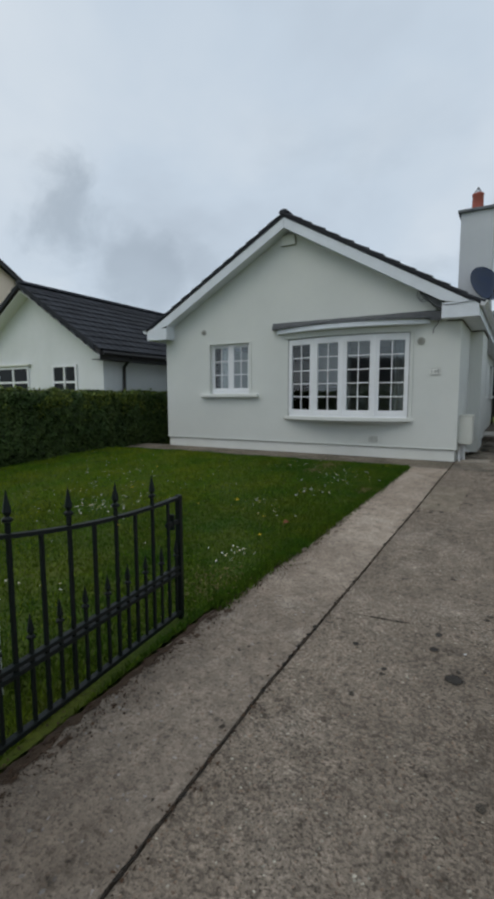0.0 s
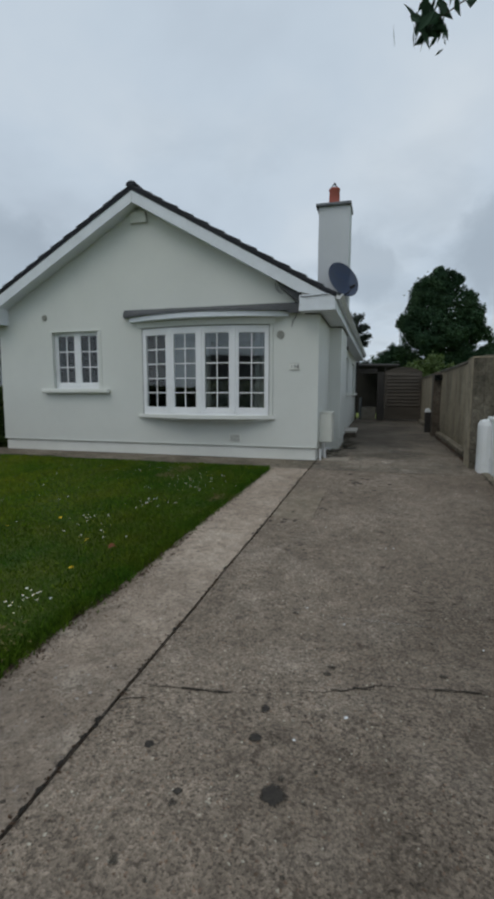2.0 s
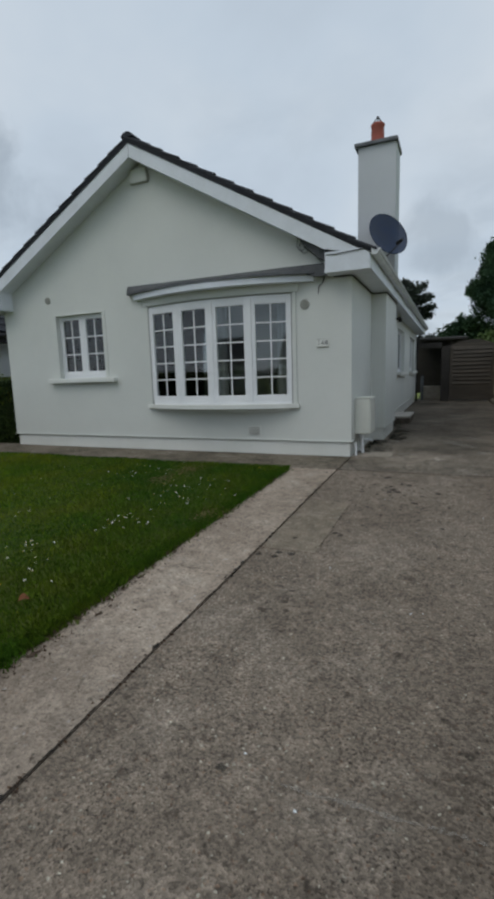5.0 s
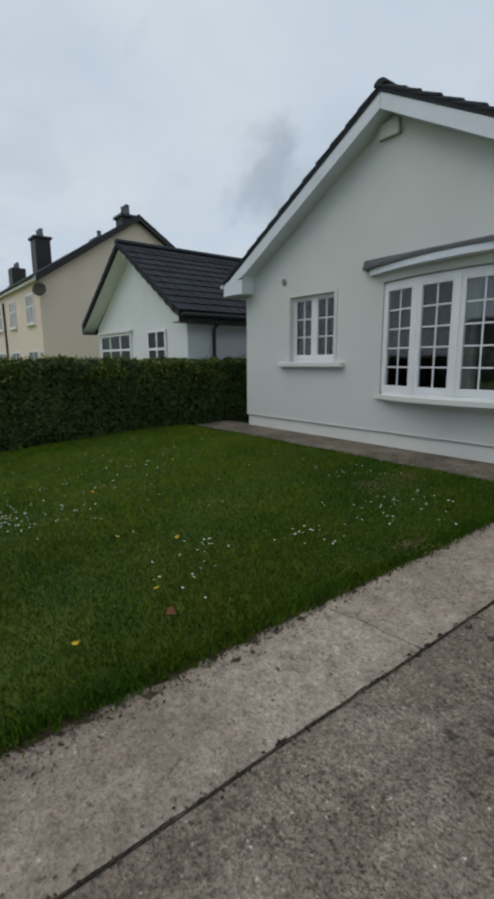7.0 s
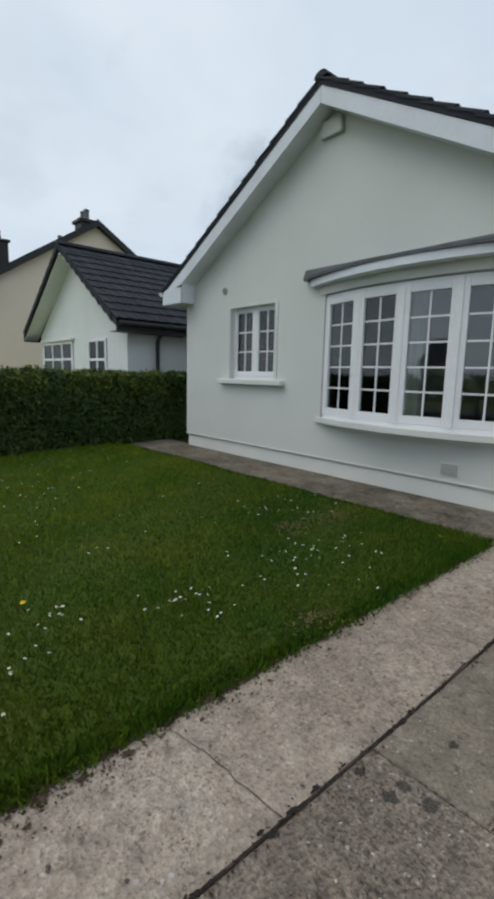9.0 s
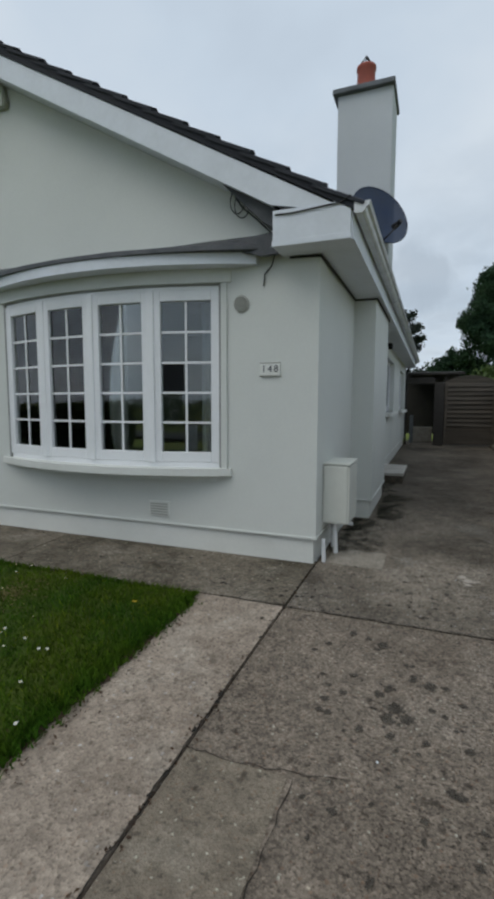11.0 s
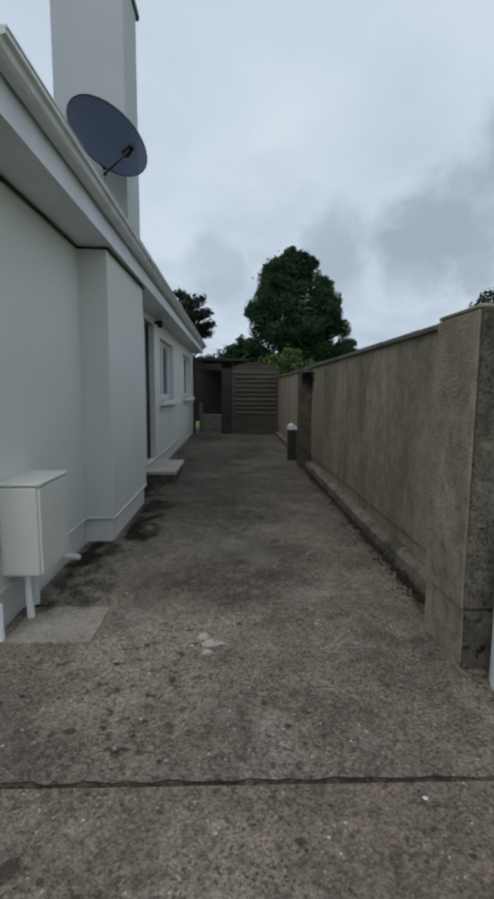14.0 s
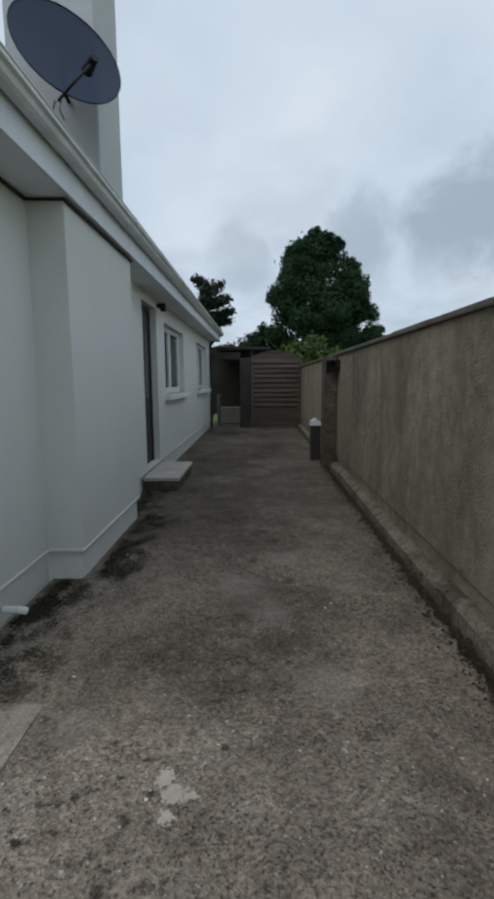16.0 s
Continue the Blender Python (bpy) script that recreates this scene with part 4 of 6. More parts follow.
# rear gateway
gate = thing("side_gate", "arched slatted timber gate, weathered grey-brown, shut", "gate", (1.05, 22.6, 0.27))
arch = lambda x: 2.36 + 0.20 * (1 - ((x - 1.05) / 0.76) ** 2)
for k in range(10):
    z = 0.92 + k * 0.142 - 0.27
    part("slat", prism([(-0.075, z), (-0.055, z - 0.004), (-0.008, z + 0.122), (-0.026, z + 0.128)], "x", -0.66, 0.66), TIMBER, gate)
for k in range(4):
    z = 0.33 + k * 0.145 - 0.27
    part("board", box(-0.66, 0.66, -0.03, -0.008, z, z + 0.139, 0.004), TIMBER, gate)
for a, b in ((-0.75, -0.66), (0.66, 0.75)):
    part("front_stile", box(a, b, -0.06, 0.005, 0.04, 2.08, 0.006), TIMBER, gate)
part("lock_rail", box(-0.66, 0.66, -0.05, -0.006, 0.635, 0.65, 0.003), TIMBER, gate)
n = 14
xs = [0.30 + 1.5 * i / n for i in range(n + 1)]
part("arched_top", prism([(x - 1.05, arch(x) - 0.27) for x in xs] + [(x - 1.05, 2.33 - 0.27) for x in reversed(xs)], "y", -0.03, 0.03), TIMBER, gate)
# added dark sheet, so the gaps between slats read as shadow
part("backing", box(-0.74, 0.74, 0.006, 0.016, 0.05, 2.07), DARKWOOD, gate)
for a in (-0.75, 0.69):
    part("stile", box(a, a + 0.06, 0.018, 0.06, 0.04, 2.06), TIMBER, gate)
for x0, x1, h in ((1.80, 1.95, 2.1), (-0.02, 0.28, 2.35)):
    tagged(part("gate_post", box(x0, x1, 22.52, 22.72, 0.1, h, 0.01), TIMBER if x0 > 1 else DARKWOOD), "square weathered timber gate post beside the gate", "post", "gate posts")
tagged(part("gate_lintel", box(-0.92, -0.02, 22.55, 22.65, 2.30, 2.50, 0.01), DARKWOOD), "dark timber beam across the rear passage", "beam", kind="structure")
shed = thing("lean_to_shed", "dark lean-to shed with a felt roof behind the gate", "shed", (0, 0, 0))
part("shed_roof", prism([(22.9, 2.62), (26.5, 2.86), (26.5, 2.93), (22.9, 2.69)], "x", -1.0, 0.9), DARKWOOD, shed)
part("shed_wall", box(-2.5, 0.9, 26.4, 26.5, 0.42, 2.86), DARKWOOD, shed)
for x in (-0.9, 0.2):
    part("shed_post", box(x, x + 0.1, 26.4, 26.5, 0.1, 0.42), DARKWOOD, shed)
part("shed_wall", box(0.3, 0.36, 23.0, 26.4, 0.1, 2.6), DARKWOOD, shed)


tank = thing("low_planter", "low pale grey planter standing behind the rear gateway", "planter", (-0.42, 24.2, 0.2))
part("body", box(-0.36, 0.36, -0.2, 0.2, 0.07, 0.55, 0.02), PALE, tank)
part("rim", box(-0.38, 0.38, -0.22, 0.22, 0.55, 0.60, 0.01), PALE, tank)
tagged(part("garden_post", box(-0.80, -0.68, 23.4, 23.52, 0.1, 1.25, 0.02), CAPST), "grey concrete post behind the rear gateway", "post")

kerb = sheet("drive_kerb", [1.655, 1.68, 1.72, 1.76], steps(-3.4, 8.9, 0.2), 0.016, KERBC, white, "crumbling mossy kerb at the wall's foot", thick=0.06, wobble=0.03)


# ---- roof tiles ----
def tile_mesh(name, w=0.30, l=0.42, mat=TILE):
    """One interlocking tile: x runs down the slope, y across, z out of the roof."""
    prof = [(-0.5, 0.0), (-0.32, 0.022), (-0.12, 0.004), (0.12, 0.004), (0.32, 0.022), (0.5, 0.0)]
    verts, faces = [], []
    for x, lift in ((0.0, 0.0), (l, 0.032)):
        for low in (0.0, -0.024):
            verts += [(x, a * w, h + lift + low) for a, h in prof]
    k = len(prof)
    for i in range(k - 1):
        faces += [(i, 2 * k + i, 2 * k + i + 1, i + 1), (2 * k + i, 3 * k + i, 3 * k + i + 1, 2 * k + i + 1)]
    for i in (0, k - 1):
        faces.append((i, k + i, 3 * k + i, 2 * k + i))
    me = bpy.data.meshes.new(name)
    me.from_pydata(verts, [], faces)
    me.materials.append(mat)
    return me


def tiled_slope(parent, ridge_x, ridge_z, y0, y1, s, slope, length, split, gauge=0.335, w=0.30):
    """Courses of tiles on one slope; those nearer than split across are objects of their own, the rest one part."""
    me = tile_mesh("tile", w)
    base = np.array([v.co[:] for v in me.vertices])
    polys = [tuple(p.vertices) for p in me.polygons]
    verts, faces = [], []
    turn = Matrix.Rotation(0 if s > 0 else math.pi, 4, "Z") @ Matrix.Rotation(slope, 4, "Y")
    rows = int(math.ceil(length / gauge))
    rng = random.Random(int(abs(ridge_x) * 100) + s)
    made = 0
    for r in range(rows):
        d = length - (r + 1) * gauge - 0.06
        y = y0 + w / 2
        while y < y1:
            jit = rng.uniform(-0.006, 0.006)
            p = Vector((ridge_x + s * max(d, 0) * math.cos(slope), y, ridge_z - max(d, 0) * math.sin(slope) + 0.012 + rng.uniform(0, 0.006)))
            m = Matrix.Translation(p) @ turn @ Matrix.Rotation(jit, 4, "Z")
            if y < y0 + split and made < 148:
                shared("tile", me, parent, m)
                made += 1
            else:
                b = len(verts)
                m3 = np.array(m.to_3x3())
                verts.extend(map(tuple, base @ m3.T + np.array(p)))
                faces.extend(tuple(i + b for i in f) for f in polys)
            y += w
    rest = pydata("tile_field", verts, faces, TILE, parent)
    tagged(rest, kind="stuff")


def ridge_run(parent, x, z, y0, y1, size=0.13):
    """Half-round ridge tiles with raised collars."""
    y = y0
    while y < y1:
        o = [(x + size * math.cos(math.pi * k / 8), z + size * 0.72 * math.sin(math.pi * k / 8)) for k in range(9)]
        part("ridge_tile", prism(o, "y", y + 0.003, min(y + 0.44, y1)), TILE, parent)
        y += 0.445


roof = part("roof_field", box(RIDGE_X - 0.05, RIDGE_X + 0.05, VERGE + 0.02, ROOF_END, 5.10, 5.16), DARKPVC, bungalow, "dark tiled roof")
for s, xe in ((-1, EL), (1, ER)):
    tiled_slope(roof, RIDGE_X, 5.195, VERGE - 0.045, ROOF_END, s, SLOPE, abs(xe - RIDGE_X) / math.cos(SLOPE) + 0.07, 3.0)
    # mortar bed under the verge tiles
    ze = roof_z(xe)
    part("verge_bedding", prism([(RIDGE_X, 5.205), (xe + s * 0.03, ze + 0.03), (xe + s * 0.03, ze - 0.03), (RIDGE_X, 5.125)], "y", VERGE - 0.034, VERGE + 0.1), TILE, bungalow)
ridge_run(roof, RIDGE_X, 5.205, VERGE - 0.045, VERGE + 4.5, 0.105)
part("ridge_cover", prism([(RIDGE_X + 0.13 * math.cos(math.pi * k / 8), 5.215 + 0.094 * math.sin(math.pi * k / 8)) for k in range(9)], "y", VERGE + 4.4, ROOF_END), TILE, roof)


# ---- fittings on the bungalow ----
dish = thing("satellite_dish", "dark blue mesh satellite dish on a bracket above the gutter", "satellite dish", (-0.715, 11.64, 3.87))
turn = Vector((0.58, -0.70, 0.42)).to_track_quat("Z", "Y").to_matrix().to_4x4()
bm = bmesh.new()
rings = []
for i in range(9):
    r = i / 8
    rings.append([bm.verts.new((0.36 * r * math.cos(k * math.tau / 32), 0.415 * r * math.sin(k * math.tau / 32), 0.075 * r * r - 0.075)) for k in range(32)] if i else [bm.verts.new((0, 0, -0.075))])
for k in range(32):
    bm.faces.new((rings[0][0], rings[1][k], rings[1][(k + 1) % 32]))
for a, b in zip(rings[1:], rings[2:]):
    for k in range(32):
        bm.faces.new((a[k], b[k], b[(k + 1) % 32], a[(k + 1) % 32]))
me_ = part("reflector", bm, DISHM, dish, "", True)
me_.matrix_basis = turn
rim = part("rim", tube([(0.36 * math.cos(k * math.tau / 32), 0.415 * math.sin(k * math.tau / 32), 0.0) for k in range(33)], 0.006, 6), DISHM, dish)
rim.matrix_basis = turn
foot = turn @ Vector((-0.13, -0.40, -0.02)) + Vector((0.0, 0.0, -0.04))
head = Vector((0.23, -0.20, -0.20))
arm = part("feed_arm", tube([foot, foot.lerp(head, 0.5) + Vector((0.01, -0.04, -0.02)), head], 0.009, 6), CABLE, dish)
lnb = part("receiver", tube([head + Vector((0.02, -0.02, 0.02)), head + Vector((-0.02, 0.02, 0.0)), head + Vector((-0.06, 0.06, -0.01))], [0.026, 0.030, 0.038], 10), CABLE, arm, "small dark receiver head")
part("bracket", tube([(-0.06, 0.06, -0.04), (-0.14, 0.26, -0.10), (-0.14, 0.36, -0.12)], 0.016, 8), CABLE, dish)
for d in (-0.02, 0.02):
    part("cable_tail", tube([foot + Vector((d, 0, 0)), foot + Vector((d - 0.015, 0.0, -0.05)), foot + Vector((d * 1.5, 0.01, -0.11))], 0.005, 5), CABLE, dish)

meter = thing("meter_box", "pale grey-white meter box on the side wall", "meter box", (-0.83, 10.05, 0.555))
part("body", box(-0.12, 0.105, -0.26, 0.20, 0.02, 0.55, 0.018), METERM, meter)
part("door", box(0.105, 0.12, -0.25, 0.19, 0.03, 0.54, 0.006), METERM, meter)
part("lid", box(-0.12, 0.125, -0.265, 0.205, 0.552, 0.570, 0.008), METERM, meter)
part("pipe", tube([(-0.02, -0.14, 0.03), (-0.02, -0.14, -0.14), (-0.015, -0.13, -0.30)], 0.022, 10), UPVC, meter)
part("pipe", tube([(-0.07, 0.06, 0.03), (-0.07, 0.06, -0.29)], 0.03, 10), UPVC, meter)
stub = tagged(part("pipe_stub", tube([(-0.90, 9.66, 0.25), (-0.905, 9.66, 0.47)], 0.018, 10), UPVC), "short white pipe stub at the wall corner", "pipe")


def round_vent(x, z, r):
    v = thing("wall_vent", "round white wall vent on the front wall", "vent", (x, FRONT - 0.002, z), "round vents")
    bm = lathe([(0, 0), (r, 0), (r, 0.012), (r * 0.78, 0.022), (r * 0.74, 0.012), (0, 0.012)], 24)
    bmesh.ops.rotate(bm, verts=bm.verts, matrix=Matrix.Rotation(math.pi / 2, 3, "X"))
    part("cover", bm, VENTG, v)
    for k in range(5):
        zz = (k - 2) * r * 0.27
        h = math.sqrt(max(1e-6, (r * 0.72) ** 2 - zz * zz))
        part("louvre", box(-h, h, -0.022, -0.012, zz - r * 0.05, zz + r * 0.05), VENTG, v)


round_vent(-1.635, 2.51, 0.072)
round_vent(-6.56, 2.985, 0.062)
low = thing("air_brick", "white louvred air brick low on the front wall", "vent", (-2.487, FRONT - 0.002, 0.635))
part("plate", box(-0.115, 0.115, -0.012, 0.0, -0.075, 0.075, 0.004), PLINTH, low)
for k in range(5):
    part("louvre", box(-0.095, 0.095, -0.022, -0.010, -0.058 + k * 0.025, -0.046 + k * 0.025), VENTG, low)

DIGIT = material("grey_digit_paint", (0.10, 0.105, 0.11), 0.6, small=0.2, s_small=60)
plate = thing("house_number", "white house number plate reading 148 beside the bow window", "number plate", (-1.368, FRONT - 0.002, 1.94))
part("plate", box(-0.09, 0.09, -0.012, 0.0, -0.052, 0.056, 0.003), PLINTH, plate)
part("ledge", box(-0.092, 0.092, -0.018, 0.0, -0.058, -0.046, 0.002), VENTG, plate)
part("ledge", box(-0.092, 0.092, -0.016, 0.0, 0.052, 0.060, 0.002), VENTG, plate)
for ch, x in (("1", -0.055), ("4", 0.0), ("8", 0.055)):
    cu = bpy.data.curves.new("digit", "FONT")
    cu.body, cu.size, cu.align_x, cu.align_y, cu.extrude = ch, 0.085, "CENTER", "CENTER", 0.002
    tmp = new("digit_curve", cu)
    bpy.context.view_layer.update()
    me = bpy.data.meshes.new_from_object(tmp.evaluated_get(bpy.context.evaluated_depsgraph_get()))
    bpy.data.objects.remove(tmp)
    me.materials.clear()
    me.materials.append(DIGIT)
    ob = new("digit", me)
    ob.parent = plate
    ob.matrix_basis = pose(x, -0.015, 0.003, 90, 0, 0)

alarm = thing("alarm_box", "white alarm box under the gable peak", "alarm box", (-4.37, FRONT - 0.002, 4.73))
# darker case puts the shadow on the box's edges into its colour
part("case", prism([(-0.16, -0.10), (0.16, -0.10), (0.18, -0.06), (0.15, 0.11), (-0.15, 0.11), (-0.18, -0.06)], "y", -0.045, 0.0), VENTG, alarm, "grey case coloured as the box's shaded edges")
part("cover", prism([(-0.15, -0.09), (0.15, -0.09), (0.165, -0.06), (0.14, 0.10), (-0.14, 0.10), (-0.165, -0.06)], "y", -0.064, -0.044), PLINTH, alarm)

wire = thing("loose_cable", "black cable tacked along the eave and verge", "cable", (0, 0, 0))
part("run", tube([(-1.24, VERGE - 0.036, 3.09), (-1.1, VERGE - 0.04, 3.085), (-0.9, VERGE - 0.04, 3.10), (-0.74, VERGE - 0.04, 3.11), (-0.66, VERGE - 0.045, 3.15)], 0.006, 6), CABLE, wire)
part("run", tube([(-1.20, FRONT - 0.012, 2.852), (-1.05, FRONT - 0.015, 2.845), (-0.94, FRONT - 0.01, 2.842), (-0.935, 9.75, 2.842), (-0.935, 10.6, 2.845), (-0.935, 11.35, 2.842), (-0.69, 11.36, 2.84), (-0.685, 12.2, 2.84), (-0.685, 12.98, 2.84)], 0.011, 6), CABLE, wire)
part("coil", tube([(-1.70 + 0.055 * math.cos(t * 0.33) + 0.0022 * t, FRONT - 0.02 - 0.003 * math.sin(t * 0.5), 3.37 + 0.085 * math.sin(t * 0.33) - 0.002 * t) for t in range(44)], 0.0045, 5), CABLE, wire)
part("run", tube([(-1.72, FRONT - 0.02, 3.46), (-1.62, FRONT - 0.03, 3.30), (-1.48, FRONT - 0.04, 3.18), (-1.36, FRONT - 0.04, 3.06), (-1.30, FRONT - 0.04, 2.95)], 0.007, 6), CABLE, wire)
part("tail", tube([(-1.33, FRONT - 0.012, 2.90), (-1.36, FRONT - 0.012, 2.80), (-1.42, FRONT - 0.012, 2.74), (-1.43, FRONT - 0.012, 2.64)], 0.006, 5), CABLE, wire)
# dark wedge between the barge board and the boxed end
part("eave_return", prism([(-1.76, 3.47), (-1.27, 3.22), (-1.27, 3.03), (-1.38, 3.10)], "y", FRONT - 0.20, FRONT - 0.006), LEAD, bungalow, "dark wedge in the corner of the eave")
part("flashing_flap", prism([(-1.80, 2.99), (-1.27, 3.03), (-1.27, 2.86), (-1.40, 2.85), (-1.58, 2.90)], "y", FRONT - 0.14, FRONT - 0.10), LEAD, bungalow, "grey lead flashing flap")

lamp = thing("wall_lamp", "small black lamp above the side door", "lamp", (-0.95, 15.36, 2.78))
part("bracket", box(0, 0.08, -0.03, 0.03, -0.03, 0.03, 0.008), CABLE, lamp)
part("shade", lathe([(0, -0.08), (0.04, -0.08), (0.048, 0.0), (0.025, 0.04), (0, 0.04)], 14, (0.09, 0, 0)), CABLE, lamp, "", True)
tagged(part("downpipe", tube([(-0.91, 22.75, 0.27), (-0.91, 22.75, 2.75), (-0.62, 22.75, 3.03)], 0.036, 10), CABLE), "dark downpipe at the house's rear corner", "downpipe")
overflow = tagged(part("waste_pipe", tube([(-0.95, 10.75, 0.36), (-0.86, 10.75, 0.36), (-0.83, 10.78, 0.34)], 0.022, 10), UPVC), "short white waste pipe low on the side wall", "pipe")

# on the boundary wall
hook = thing("gate_bracket", "rusty iron bracket on the wall's pilaster", "bracket", (1.66, 15.80, 1.86))
part("plate", box(-0.05, 0.10, 0.0, 0.04, -0.02, 0.13, 0.004), IRON, hook)
part("arm", box(0.0, 0.16, -0.16, 0.0, 0.10, 0.13, 0.004), IRON, hook)
part("cage", box(0.02, 0.15, -0.16, -0.02, -0.02, 0.02, 0.004), IRON, hook)
part("cage_side", box(0.13, 0.15, -0.16, -0.13, 0.0, 0.12, 0.003), IRON, hook)
post = thing("stub_post", "short dark concrete post with a white painted top", "post", (1.55, 16.62, 0.27))
part("shaft", box(-0.085, 0.085, -0.085, 0.085, 0, 0.62, 0.012), DARKWOOD, post)
part("top", prism([(-0.095, 0.62), (0.095, 0.62), (0.09, 0.68), (0.0, 0.74), (-0.085, 0.70)], "y", -0.095, 0.095), WHITEW, post, "white top")


# ---- the open iron gate ----
igate = thing("iron_gate", "black wrought iron gate with spearheads standing open on the lawn", "gate", (-1.86, 2.41, 0.06))
GL = 2.3
gdir = Vector((0.13, -1.37, 0)).normalized()
igate.rotation_euler = (0, 0, math.atan2(gdir.y, gdir.x))


def rail_z(d):
    return 0.797 - 0.034 * d + 0.0825 * d * d


def spear(x, z, s=1.0):
    bm = bmesh.new()
    prof = [(0.004, -0.008), (0.020, 0.0), (0.020, 0.010), (0.008, 0.018), (0.017, 0.035), (0.012, 0.062), (0.0015, 0.115)]
    rings = [[bm.verts.new((x + r * s * math.cos(k * math.tau / 6), r * s * math.sin(k * math.tau / 6), z + h * s)) for k in range(6)] for r, h in prof]
    for a, b in zip(rings, rings[1:]):
        for k in range(6):
            bm.faces.new((a[k], a[(k + 1) % 6], b[(k + 1) % 6], b[k]))
    bm.faces.new(rings[0])
    bm.faces.new(rings[-1])
    bmesh.ops.recalc_face_normals(bm, faces=bm.faces)
    return bm


part("end_stile", box(0.0, 0.035, -0.018, 0.018, -0.01, 0.81, 0.004), IRON, igate)
part("hinge_stile", box(GL, GL + 0.035, -0.018, 0.018, -0.01, rail_z(GL) + 0.02, 0.004), IRON, igate)
ds = [GL * i / 24 for i in range(25)]
part("top_rail", prism([(d, rail_z(d) + 0.008) for d in ds] + [(d, rail_z(d) - 0.010) for d in reversed(ds)], "y", -0.016, 0.016), IRON, igate)
part("middle_rail", box(0.035, GL, -0.016, 0.016, 0.330, 0.350, 0.003), IRON, igate)
part("middle_rail", box(0.035, GL, -0.016, 0.016, 0.292, 0.312, 0.003), IRON, igate)
part("bottom_rail", box(0.035, GL, -0.018, 0.018, 0.022, 0.046, 0.003), IRON, igate)
BARS = 28
for k in range(1, BARS):
    x = 0.081 * k - 0.02
    if k % 2:
        part("dog_bar", box(x - 0.007, x + 0.007, -0.007, 0.007, 0.03, 0.42), IRON, igate)
        part("spearhead", spear(x, 0.42, 0.95), IRON, igate)
    elif k % 4 == 0:
        part("bar", box(x - 0.008, x + 0.008, -0.008, 0.008, 0.03, rail_z(x) + 0.06), IRON, igate)
        part("spearhead", spear(x, rail_z(x) + 0.06, 1.1), IRON, igate)
    else:
        part("bar", box(x - 0.008, x + 0.008, -0.008, 0.008, 0.03, rail_z(x) - 0.005), IRON, igate)
latch = part("latch", box(0.03, 0.16, -0.012, 0.012, 0.63, 0.655, 0.004), IRON, igate)
part("latch_plate", box(0.09, 0.105, -0.016, 0.016, 0.60, 0.70, 0.003), IRON, latch)
tagged(part("gate_pier", box(-2.46, -2.13, 1.0, 1.34, -0.1, 1.05, 0.04), WHITEW), "white painted post on the lawn behind the open gate", "post")


# ---- neighbours ----
def rel(bm, p):
    bmesh.ops.translate(bm, verts=bm.verts, vec=(-p.location[0], -p.location[1], -p.location[2]))
    return bm


def far_window(parent, x0, x1, y, z0, z1, cols, label, transom=0.66, pane=None):
    """A recessed window with frame, transom, mullions and dark panes; outside lies on the low side of y (axis y)."""
    f = 0.06
    zt = z0 + (z1 - z0) * transom
    ring = wall_cells([x0, x0 + f, x1 - f, x1], [z0, z0 + f, z1 - f, z1], [(x0 + f, x1 - f, z0 + f, z1 - f)], y - 0.045, 0.04, "y")
    w = part("window", rel(ring, parent), UPVC, parent, label)
    part("transom", rel(box(x0 + f, x1 - f, y - 0.043, y - 0.007, zt - 0.03, zt + 0.03), parent), UPVC, w)
    for i in range(1, cols):
        x = x0 + (x1 - x0) * i / cols
        part("mullion", rel(box(x - 0.03, x + 0.03, y - 0.041, y - 0.009, z0 + f, z1 - f), parent), UPVC, w)
    for i in range(cols):
        a, b = x0 + (x1 - x0) * i / cols, x0 + (x1 - x0) * (i + 1) / cols
        for c, d in ((z0 + f, zt - 0.03), (zt + 0.03, z1 - f)):
            part("pane", rel(box(a + 0.05, b - 0.05, y - 0.022, y - 0.016, c, d), parent), pane or GLASS2, w)
    part("sill", rel(box(x0 - 0.08, x1 + 0.08, y - 0.12, y, z0 - 0.08, z0, 0.008), parent), PLINTH, w)
    return w


GLASS2 = material("dark_window_pane", (0.012, 0.014, 0.016), 0.15, spec=0.12)
# pale colour painted on the panes in place of their reflection
PALEPANE = material("painted_pane_reflection", (0.30, 0.275, 0.23), 0.25, tint=(0.20, 0.185, 0.16), big=0.6, s_big=1.5, small=0.05, spec=0.3)
nb = thing("neighbour_bungalow", "white rendered bungalow with dark tiled roof beyond the hedge", "house", (-12.6, 9.35, 0.1))
NX0, NX1, NY0, NY1, NE, NR = -15.25, -9.70, 9.35, 21.5, 2.62, 4.67
nm = (NX0 + NX1) / 2
NS = math.atan2(NR - 2.70, NX1 + 0.32 - nm)
part("front_wall", rel(prism([(NX0, 0.0), (NX1, 0.0), (NX1, NE), (nm, NR - 0.12), (NX0, NE)], "y", NY0, NY0 + 0.3), nb), NBWALL, nb)
part("side_wall", rel(box(NX1 - 0.3, NX1, NY0 + 0.3, NY1, 0, NE + 0.05), nb), NBWALL, nb)
part("side_wall", rel(box(NX0, NX0 + 0.3, NY0 + 0.3, NY1, 0, NE + 0.05), nb), NBWALL, nb)
